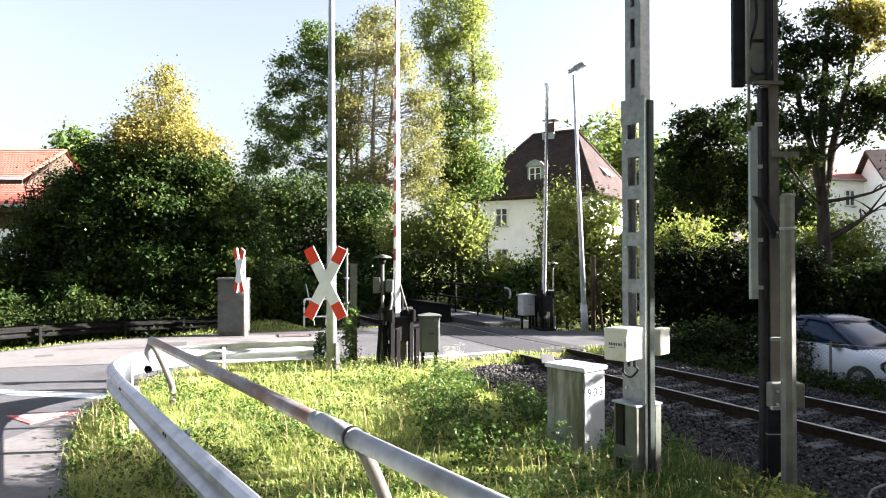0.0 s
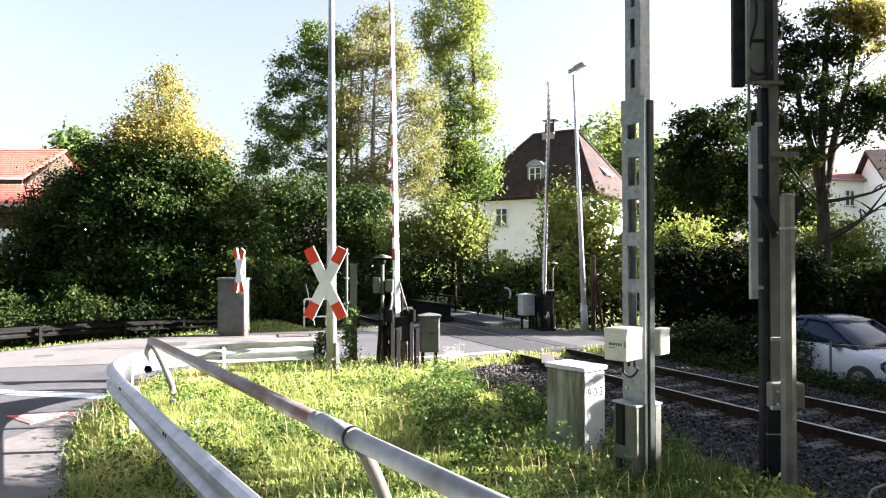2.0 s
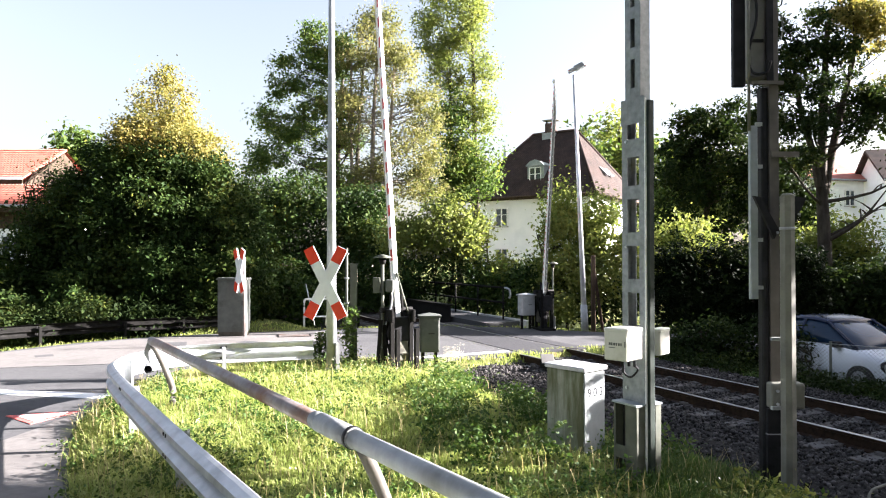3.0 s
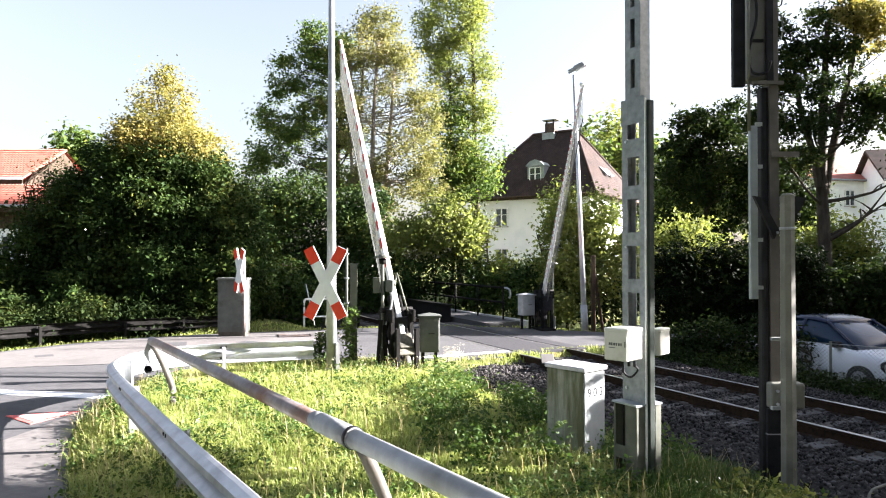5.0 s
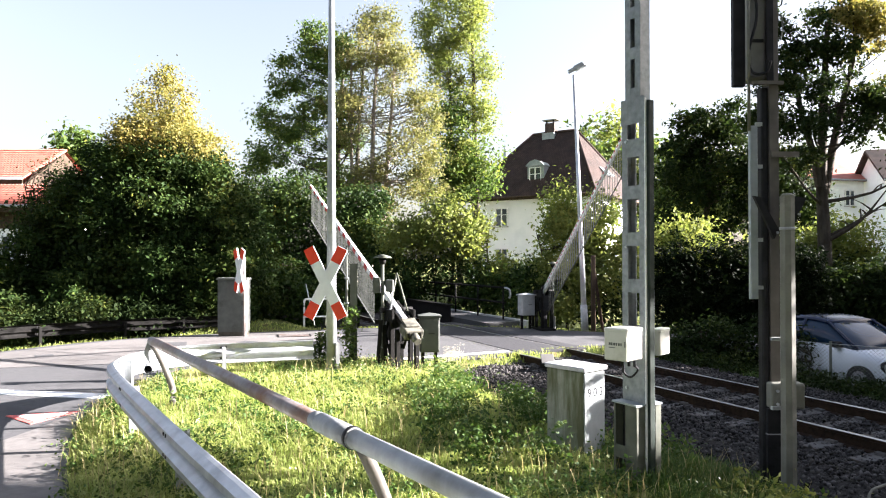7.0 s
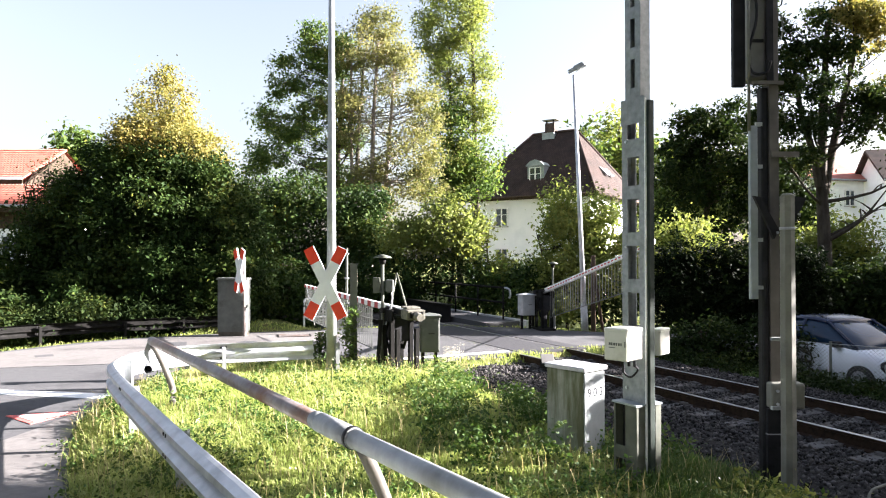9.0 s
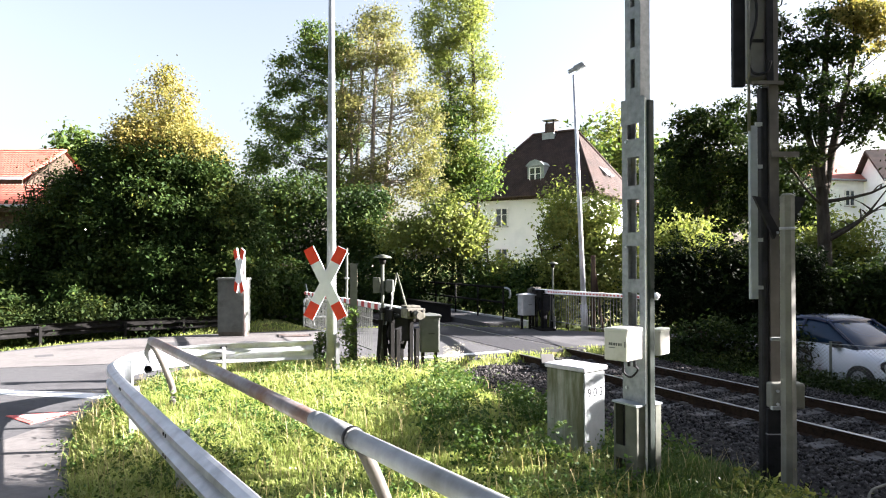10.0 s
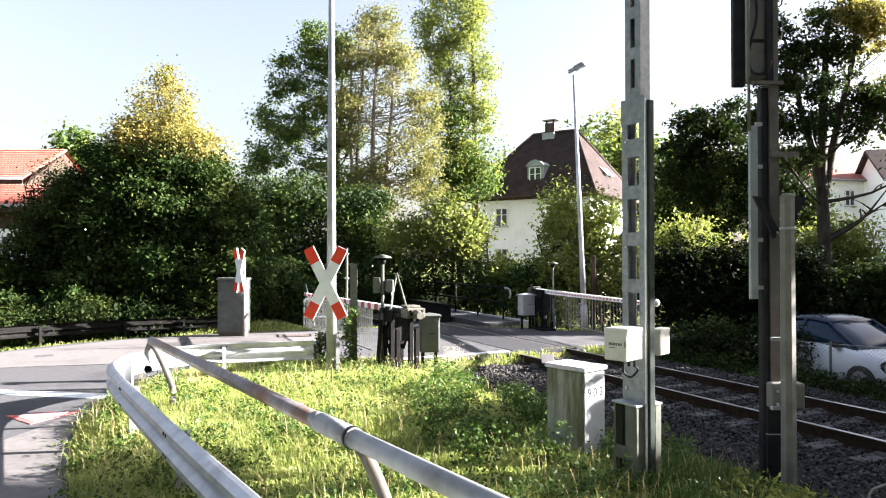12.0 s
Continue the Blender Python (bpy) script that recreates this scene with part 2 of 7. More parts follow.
def part(name, bm, material, parent, label="", smooth=False, at=None):
    """One mesh object under a thing or a part."""
    ob = new(name, finish(name, bm, material, smooth) if isinstance(bm, bmesh.types.BMesh) else bm)
    ob.parent = parent
    if at is not None:
        ob.matrix_basis = at
    if label:
        ob["label"] = label
    return ob


def thing(name, at, label, category, group="", kind=""):
    ob = new(name)
    ob.empty_display_size = 0.1
    ob.matrix_basis = at
    return tagged(ob, label, category, group, kind)


def solid(name, bm, material, label="", category="", kind="", at=None, smooth=False):
    ob = new(name, finish(name, bm, material, smooth) if isinstance(bm, bmesh.types.BMesh) else bm)
    if at is not None:
        ob.matrix_basis = at
    return tagged(ob, label, category, "", kind)


def box(bm, x0, x1, y0, y1, z0, z1, m=None, bevel=0.0, mat=0):
    r = bmesh.ops.create_cube(bm, size=1.0, matrix=Matrix.Translation(((x0 + x1) / 2, (y0 + y1) / 2, (z0 + z1) / 2)) @ Matrix.Diagonal((x1 - x0, y1 - y0, z1 - z0, 1)))
    vs = r["verts"]
    if bevel:
        es = list({e for v in vs for e in v.link_edges})
        vs = bmesh.ops.bevel(bm, geom=es, offset=bevel, segments=1 if bevel < 0.01 else 2, affect='EDGES', profile=0.5)["verts"] or vs
    fs = {f for v in vs for f in v.link_faces}
    if m is not None:
        bmesh.ops.transform(bm, matrix=m, verts=list({v for f in fs for v in f.verts}))
    for f in fs:
        f.material_index = mat
    return bm


def new_box(*a, **k):
    return box(bmesh.new(), *a, **k)


def rod(bm, p0, p1, r0, r1=None, n=10, mat=0):
    """A tapered round bar from p0 to p1."""
    p0, p1 = Vector(p0), Vector(p1)
    r1 = r0 if r1 is None else r1
    d = p1 - p0
    q = d.to_track_quat('Z', 'Y').to_matrix().to_4x4()
    r = bmesh.ops.create_cone(bm, cap_ends=True, segments=n, radius1=r0, radius2=max(r1, 1e-4), depth=d.length, matrix=Matrix.Translation((p0 + p1) / 2) @ q)
    for f in {f for v in r["verts"] for f in v.link_faces}:
        f.material_index = mat
        f.smooth = len(f.verts) == 4
    return bm


def sweep(bm, points, profile, closed=True, up=Vector((0, 0, 1)), caps=True, mat=0, smooth=False):
    """Carries a flat profile of (side, up) pairs along points."""
    rings = []
    pts = [Vector(p) for p in points]
    for i, p in enumerate(pts):
        t = (pts[min(i + 1, len(pts) - 1)] - pts[max(i - 1, 0)]).normalized()
        s = t.cross(up)
        s = s.normalized() if s.length > 1e-4 else Vector((1, 0, 0))
        w = s.cross(t).normalized()
        rings.append([bm.verts.new(p + s * a + w * b) for a, b in profile])
    n = len(profile)
    for a, b in zip(rings, rings[1:]):
        for j in range(n if closed else n - 1):
            f = bm.faces.new((a[j], a[(j + 1) % n], b[(j + 1) % n], b[j]))
            f.material_index, f.smooth = mat, smooth
    if closed and caps:
        for ring, flip in ((rings[0], True), (rings[-1], False)):
            f = bm.faces.new(ring[::-1] if flip else ring)
            f.material_index = mat
    return bm


def circle(r, n=10):
    return [(r * math.cos(2 * math.pi * i / n), r * math.sin(2 * math.pi * i / n)) for i in range(n)]


def tube(bm, points, r, n=8, mat=0):
    return sweep(bm, points, circle(r, n), mat=mat, smooth=True)


def prism(bm, outline, z0, z1, mat=0, m=None):
    """An upright solid over a flat outline of (x, y) pairs."""
    m = m or Matrix()
    a = [bm.verts.new(m @ Vector((x, y, z0))) for x, y in outline]
    b = [bm.verts.new(m @ Vector((x, y, z1))) for x, y in outline]
    n = len(a)
    fs = [bm.faces.new(b), bm.faces.new(a[::-1])] + [bm.faces.new((a[i], a[(i + 1) % n], b[(i + 1) % n], b[i])) for i in range(n)]
    for f in fs:
        f.material_index = mat
    return bm


def arc(points, steps=8):
    """A smooth curve through the points (Catmull-Rom)."""
    p = [Vector(q) for q in points]
    p = [2 * p[0] - p[1]] + p + [2 * p[-1] - p[-2]]
    out = []
    for i in range(1, len(p) - 2):
        for k in range(steps):
            t = k / steps
            out.append(0.5 * ((2 * p[i]) + (p[i + 1] - p[i - 1]) * t + (2 * p[i - 1] - 5 * p[i] + 4 * p[i + 1] - p[i + 2]) * t * t + (3 * p[i] - p[i - 1] - 3 * p[i + 1] + p[i + 2]) * t ** 3))
    return out + [p[-2]]


# the railway's own axes: u runs along the track, away from the camera, v across it
TH = radians(25.4)
DU, DV = Vector((-math.sin(TH), math.cos(TH), 0)), Vector((math.cos(TH), math.sin(TH), 0))
RAIL_NEAR, RAIL_FAR = 7.95, 9.42


def track(u, v, z=0.0):
    return DU * u + DV * v + Vector((0, 0, z))


TRACK = Matrix.Translation((0, 0, 0)) @ Matrix(((DV.x, DU.x, 0, 0), (DV.y, DU.y, 0, 0), (0, 0, 1, 0), (0, 0, 0, 1)))   # local x across, y along


# ---------------------------------------------------------------- ground, road and railway
NEAR_EDGE = [(6, -8), (0.5, 0), (-0.9, 2), (-2.2, 4), (-3.26, 5.92), (-4.05, 7.34), (-4.72, 8.9), (-5.07, 10.4), (-5.0, 11.6), (-4.4, 12.5),
             (-2.45, 13.1), (-0.17, 14.2), (1.5, 15.1), (3.9, 16.4), (8, 16.0), (14, 15), (25, 12)]
FAR_EDGE = [(25, 16), (14, 18.0), (8, 18.8), (4.4, 19.4), (2.4, 20.6), (-0.5, 20.9), (-2.5, 20.4), (-6.1, 19), (-8.4, 17.6), (-10, 15.3), (-11.5, 11), (-13, 5), (-15, -8)]
ROAD = [(p.x, p.y) for p in arc([(*p, 0) for p in NEAR_EDGE], 4)] + [(p.x, p.y) for p in arc([(*p, 0) for p in FAR_EDGE], 4)]


def inside(x, y, outline):
    hit = False
    for (x0, y0), (x1, y1) in zip(outline, outline[1:] + outline[:1]):
        if (y0 > y) != (y1 > y) and x < (x1 - x0) * (y - y0) / (y1 - y0) + x0:
            hit = not hit
    return hit


def edge_gap(x, y, outline):
    best = 99.0
    for (x0, y0), (x1, y1) in zip(outline, outline[1:] + outline[:1]):
        dx, dy = x1 - x0, y1 - y0
        k = max(0.0, min(1.0, ((x - x0) * dx + (y - y0) * dy) / (dx * dx + dy * dy)))
        best = min(best, math.hypot(x - x0 - k * dx, y - y0 - k * dy))
    return best


def ease(a, b, t):
    t = max(0.0, min(1.0, (t - a) / (b - a)))
    return t * t * (3 - 2 * t)


def ground_z(x, y):
    v = x * DV.x + y * DV.y
    u = x * DU.x + y * DU.y
    lump = 0.05 * noise.noise(Vector((x * 0.5, y * 0.5, 0))) + 0.02 * noise.noise(Vector((x * 1.9, y * 1.9, 3)))
    z = 0.2 * (1 - ease(3.6, 5.8, v)) + lump                    # grass verge, falling to the ballast
    z = z * (1 - ease(4.6, 5.8, v)) - 0.33 * ease(4.6, 6.2, v)     # track bed
    z = z + (-0.35 + lump) * ease(10.6, 13.0, v)                # lower land beyond the track
    far = ease(6.0, 8.5, -x) * ease(10.5, 13.0, y)              # lower bank beyond the road's far edge
    z = z * (1 - far) - 0.28 * far
    if u > 20.5:                                                # river banks beyond the crossing
        k = ease(22.5, 26.0, u) * (1 - ease(36, 42, u)) * ease(-6, 0, v) * (1 - ease(16, 20, v))
        z = z * (1 - k) - 2.0 * k
    if -16 < x < 26 and -9 < y < 22:
        g = edge_gap(x, y, ROAD)
        z = -0.12 if inside(x, y, ROAD) else z * ease(0.0, 0.9, g) - 0.04 * (1 - ease(0.0, 0.3, g))
    return z


def axis(lo, hi, step, reach):
    c = list(np.arange(lo, hi + 1e-6, step))
    d = step
    while c[-1] < reach:
        d *= 1.45
        c.append(c[-1] + d)
    d = step
    while c[0] > -reach:
        d *= 1.45
        c.insert(0, c[0] - d)
    return c


def raw_mesh(name, verts, faces, material, smooth=False):
    me = bpy.data.meshes.new(name)
    me.from_pydata(verts, [], faces)
    me.materials.append(material)
    if smooth:
        me.polygons.foreach_set("use_smooth", [True] * len(me.polygons))
    me.update()
    return me


def build_ground():
    xs, ys = axis(-14, 20, 0.3, 2500), axis(0, 28, 0.3, 2500)
    vs = [(x, y, ground_z(x, y)) for y in ys for x in xs]
    n = len(xs)
    fs = [(j * n + i, j * n + i + 1, (j + 1) * n + i + 1, (j + 1) * n + i) for j in range(len(ys) - 1) for i in range(n - 1)]
    return solid("ground", raw_mesh("ground", vs, fs, SOIL, True), None, "uneven grassy earth beside the road and railway", "ground", "structure")


ground = build_ground()
solid("road", prism(bmesh.new(), ROAD, -0.3, 0.0), ASPHALT, "worn grey asphalt road bending to the level crossing", "road", "structure")
PALE = [(6, -8), (0.5, 0), (-0.9, 2), (-2.2, 4), (-3.3, 5.92), (-4.1, 7.3), (-4.7, 8.8), (-4.95, 9.9), (-4.98, 9.2), (-5.02, 8.3), (-5.2, 7.3), (-5.8, 6.0), (-6.4, 4), (-7.5, -8)]
solid("pavement", prism(bmesh.new(), [(p.x, p.y) for p in arc([(*p, 0) for p in PALE], 3)], -0.05, 0.006), ASPHALT_PALE, "pale pinkish asphalt footway", "pavement", "structure")
STRIP = [(-14.6, -8), (-12.7, 5), (-11.2, 11), (-9.8, 15.2), (-8.3, 17.4), (-6.1, 18.8), (-3.4, 19.8), (-2.6, 18.4), (-3.7, 16.0), (-5.2, 14.3), (-6.7, 13.45), (-8.5, 12.95), (-10.4, 11.6), (-11.2, 7), (-13.4, -8)]
solid("pavement_far", prism(bmesh.new(), STRIP, -0.05, 0.005), ASPHALT_PALE, "pale asphalt strip along the road's far edge", "pavement", "structure")

bm = bmesh.new()
sweep(bm, arc([(-2.6, 18.4, 0.004), (-3.7, 16.0, 0.004), (-5.2, 14.3, 0.004), (-6.7, 13.45, 0.004), (-8.5, 12.95, 0.004), (-10.4, 11.6, 0.004), (-11.2, 7.0, 0.004)], 6), [(-0.022, -0.01), (0.022, -0.01), (0.018, 0.004), (-0.018, 0.004)])
solid("road_joint", bm, ASPHALT_DARK, "dark tar joint between two asphalt courses", "road", "structure")
for x, y, w_, d_, turn in ((-6.55, 16.6, 0.5, 0.75, 20), (-4.9, 17.0, 0.4, 0.5, -10), (-8.6, 14.6, 0.35, 0.3, 35)):
    solid("road_patch", new_box(-w_ / 2, w_ / 2, -d_ / 2, d_ / 2, -0.02, 0.0092, bevel=0.004), ASPHALT, "square patch of darker asphalt", "road", "structure", at=pose(x, y, 0, 0, 0, turn))

# crossing surface between and beside the rails; its dark tone also holds the shadow across it
for name, v0, v1 in (("road_crossing_panel", RAIL_NEAR + 0.10, RAIL_FAR - 0.10), ("road_crossing_edge", RAIL_FAR + 0.05, RAIL_FAR + 0.5)):
    solid(name, new_box(v0, v1, 13.0, 20.0, -0.2, 0.008, TRACK), ASPHALT_DARK, "dark asphalt panel set between the rails, darkened for shadow", "road", "structure")

# painted marks
bm = bmesh.new()
prism(bm, [(-11.2, 11.28), (-5.10, 10.12), (-5.12, 10.49), (-11.2, 11.54)], 0.0, 0.008)
solid("road_marking_line", bm, LINE_PAINT, "broad white stop line on the asphalt", "road marking", "structure")
bm = bmesh.new()
prism(bm, [(-1.2, 13.9), (0.3, 14.62), (1.5, 15.3), (1.45, 15.42), (0.2, 14.8), (-1.25, 14.05)], 0.0, 0.008)
solid("road_marking_edge", bm, LINE_PAINT, "thin white edge line beside the crossing", "road marking", "structure")
solid("road_marking_sign", prism(bmesh.new(), [(-5.82, 9.02), (-4.98, 9.33), (-5.22, 8.58)], 0.0, 0.0085), RED_ROAD_PAINT, "worn painted warning triangle with red border", "road marking", "structure")
solid("road_marking_sign_inner", prism(bmesh.new(), [(-5.66, 9.01), (-5.09, 9.22), (-5.25, 8.71)], 0.001, 0.0125), LINE_PAINT, "worn white field of the painted triangle", "road marking", "structure")

# track bed
bm = bmesh.new()
sweep(bm, [track(u, 8.7) for u in (-14, 0, 13.0)], [(-3.3, -0.5), (3.1, -0.5), (2.9, -0.30), (1.9, -0.17), (-2.1, -0.17), (-3.0, -0.32)])
solid("railway_bed", bm, BALLAST_BED, "grey ballast bed under the track", "track bed", "structure")
bm = bmesh.new()
sweep(bm, [track(u, 8.7) for u in (20.0, 60.0)], [(-2.0, -0.5), (2.0, -0.5), (2.0, -0.17), (-2.0, -0.17)])
solid("railway_bed_beyond", bm, BALLAST_BED, "dark ballast beyond the crossing", "track bed", "structure")


def rail_track():
    t = thing("railway_track", Matrix(), "single rusty railway track with concrete sleepers", "railway track")
    prof = [(-0.07, -0.172), (0.07, -0.172), (0.07, -0.158), (0.012, -0.14), (0.012, -0.045), (0.036, -0.035), (0.036, -0.003), (-0.036, -0.003), (-0.036, -0.035), (-0.012, -0.045), (-0.012, -0.14), (-0.07, -0.158)]
    for v in (RAIL_NEAR, RAIL_FAR):
        r = part("rail", sweep(bmesh.new(), [track(u, v) for u in (-14, 60)], prof), RAIL_SIDE, t)
        part("running_surface", sweep(bmesh.new(), [track(u, v) for u in (-14, 60)], [(-0.03, -0.004), (0.03, -0.004), (0.028, 0.001), (-0.028, 0.001)]), RAIL_TOP, r, "polished steel running surface")
    bm = bmesh.new()
    prism(bm, [(-1.3, -0.13), (1.3, -0.13), (1.3, 0.13), (-1.3, 0.13)], -0.36, -0.17)
    prism(bm, [(-1.28, -0.11), (-0.45, -0.11), (-0.3, -0.09), (0.3, -0.09), (0.45, -0.11), (1.28, -0.11), (1.28, 0.11), (0.45, 0.11), (0.3, 0.09), (-0.3, 0.09), (-0.45, 0.11), (-1.28, 0.11)], -0.17, -0.145)
    for v in (-0.735, 0.735):
        for s in (-0.11, 0.11):
            box(bm, v + s - 0.04, v + s + 0.04, -0.06, 0.06, -0.15, -0.115)
    me = finish("sleeper", bm, SLEEPER)
    c = (RAIL_NEAR + RAIL_FAR) / 2
    for i in range(-20, 100):
        u = i * 0.6 + 0.05
        if u < 12.9 or u > 20.1:
            part("sleeper", me, None, t, at=TRACK @ pose(c, u, 0))
    return t


rail_track()


def ballast_stones():
    """Loose stones over the bed, one joined sheet of broken stone."""
    rng = np.random.default_rng(5)
    cube = np.array([(-1, -1, -1), (1, -1, -1), (1, 1, -1), (-1, 1, -1), (-1, -1, 1), (1, -1, 1), (1, 1, 1), (-1, 1, 1)], float) * 0.55
    quads = np.array([(0, 3, 2, 1), (4, 5, 6, 7), (0, 1, 5, 4), (1, 2, 6, 5), (2, 3, 7, 6), (3, 0, 4, 7)])
    n = 46000
    u = rng.uniform(1.5, 13.0, n)
    v = 8.7 + rng.uniform(-3.3, 2.9, n)
    dv = np.abs(v - 8.7)
    z = np.where(dv < 1.95, -0.165, -0.165 - (dv - 1.95) * 0.13) + rng.uniform(-0.02, 0.02, n)
    keep = (np.abs(v - RAIL_NEAR) > 0.1) & (np.abs(v - RAIL_FAR) > 0.1) & ~((dv > 2.6) & (rng.random(n) < 0.45))
    u, v, z = u[keep], v[keep], z[keep]
    n = len(u)
    s = rng.uniform(0.014, 0.036, n)
    q = rng.normal(size=(n, 4))
    q /= np.linalg.norm(q, axis=1)[:, None]
    w, x, y, k = q.T
    R = np.stack([1 - 2 * (y * y + k * k), 2 * (x * y - w * k), 2 * (x * k + w * y), 2 * (x * y + w * k), 1 - 2 * (x * x + k * k), 2 * (y * k - w * x), 2 * (x * k - w * y), 2 * (y * k + w * x), 1 - 2 * (x * x + y * y)], 1).reshape(n, 3, 3)
    loc = cube[None] * (1 + rng.uniform(-0.35, 0.35, (n, 8, 3))) * s[:, None, None]
    p = np.einsum('nij,nkj->nki', R, loc)
    p[:, :, 0] += (DU.x * u + DV.x * v)[:, None]
    p[:, :, 1] += (DU.y * u + DV.y * v)[:, None]
    p[:, :, 2] += z[:, None]
    quad_mesh("ballast_stones", p.reshape(-1, 3), (quads[None] + (np.arange(n) * 8)[:, None, None]).reshape(-1, 4), BALLAST, "loose grey broken ballast stones", "ballast")


def quad_data(name, verts, quads, material):
    me = bpy.data.meshes.new(name)
    me.vertices.add(len(verts))
    me.vertices.foreach_set("co", np.ascontiguousarray(verts, dtype=np.float32).ravel())
    me.loops.add(quads.size)
    me.loops.foreach_set("vertex_index", np.ascontiguousarray(quads, dtype=np.int32).ravel())
    me.polygons.add(len(quads))
    me.polygons.foreach_set("loop_start", np.arange(0, quads.size, 4, dtype=np.int32))
    me.update(calc_edges=True)
    me.materials.append(material)
    return me


def quad_mesh(name, verts, quads, material, label="", category="", kind="stuff"):
    return tagged(new(name, quad_data(name, verts, quads, material)), label, category, "", kind)


ballast_stones()


# ---------------------------------------------------------------- trees and shrubs
def leaf_cloud(name, blobs, count, size, material, seed, per_clump=26, clump=0.34, shell=0.35, flat=0.5, gap=0.0, gap_size=0.9, sprays=0):
    """Many small leaves in clumps over and inside a set of lobes (centre x, y, z, radii x, y, z); sprays breaks each lobe into that many smaller, separate ones."""
    rng = np.random.default_rng(seed)
    B = np.array(blobs, float)
    if sprays:
        k = np.repeat(np.arange(len(B)), sprays)
        o = rng.normal(size=(len(k), 3))
        o /= np.linalg.norm(o, axis=1)[:, None]
        o *= rng.uniform(0.45, 1.0, len(k))[:, None]
        r = B[k, 3:].mean(1)[:, None] * rng.uniform(0.2, 0.44, len(k))[:, None]
        B = np.concatenate([B[k, :3] + o * (B[k, 3:] - r * 0.7), r * np.array((1.1, 1.1, 0.8)) * rng.uniform(0.8, 1.2, (len(k), 3))], 1)
    area = (B[:, 3] * B[:, 4] + B[:, 4] * B[:, 5] + B[:, 3] * B[:, 5])
    nc = max(1, count // per_clump)
    which = rng.choice(len(B), nc, p=area / area.sum())
    d = rng.normal(size=(nc, 3))
    d /= np.linalg.norm(d, axis=1)[:, None]
    rad = 1.0 - np.abs(rng.normal(0, shell, nc))
    rad = np.clip(rad, 0.05, 1.0) + rng.normal(0, 0.07, nc)
    centre = B[which, :3] + d * B[which, 3:] * rad[:, None]
    if gap:                                                    # openings between the sprays
        open_ = np.array([noise.noise(Vector(c) * gap_size + Vector((seed, 0, 0))) for c in centre])
        low = np.quantile(open_, gap)
        keep = open_ > low
        centre, d = centre[keep], d[keep]
        nc = len(centre)
    csize = clump * rng.uniform(0.45, 1.6, nc)
    each = rng.poisson(per_clump, nc)
    idx = np.repeat(np.arange(nc), each)
    n = len(idx)
    p = centre[idx] + rng.normal(size=(n, 3)) * csize[idx][:, None] * np.array((1, 1, 0.7))
    nrm = d[idx] * 0.5 + rng.normal(size=(n, 3)) * 0.75 + np.array((0, 0, 0.55))
    nrm /= np.linalg.norm(nrm, axis=1)[:, None]
    t = np.cross(nrm, rng.normal(size=(n, 3)))
    t /= np.linalg.norm(t, axis=1)[:, None] + 1e-9
    b = np.cross(nrm, t)
    s = size * rng.uniform(0.6, 1.35, n)
    a = (t * s[:, None])
    c = (b * (s * flat)[:, None])
    sag = nrm * (s * 0.18)[:, None]
    v = np.stack([p - a - sag, p + c, p + a - sag, p - c], 1).reshape(-1, 3)
    v[:, 2] = np.maximum(v[:, 2], -2.2)
    return quad_data(name, v, np.arange(4 * n).reshape(-1, 4), material)


def branch(bm, pts, r0, r1, n=7):
    pts = arc(pts, 3)
    rings = []
    for i, p in enumerate(pts):
        t = (pts[min(i + 1, len(pts) - 1)] - pts[max(i - 1, 0)]).normalized()
        s = t.cross(Vector((0.31, 0.87, 0.2))).normalized()
        w = s.cross(t)
        r = r0 + (r1 - r0) * i / (len(pts) - 1)
        rings.append([bm.verts.new(p + (s * math.cos(a) + w * math.sin(a)) * r) for a in (2 * math.pi * k / n for k in range(n))])
    for a, b in zip(rings, rings[1:]):
        for j in range(n):
            bm.faces.new((a[j], a[(j + 1) % n], b[(j + 1) % n], b[j])).smooth = True


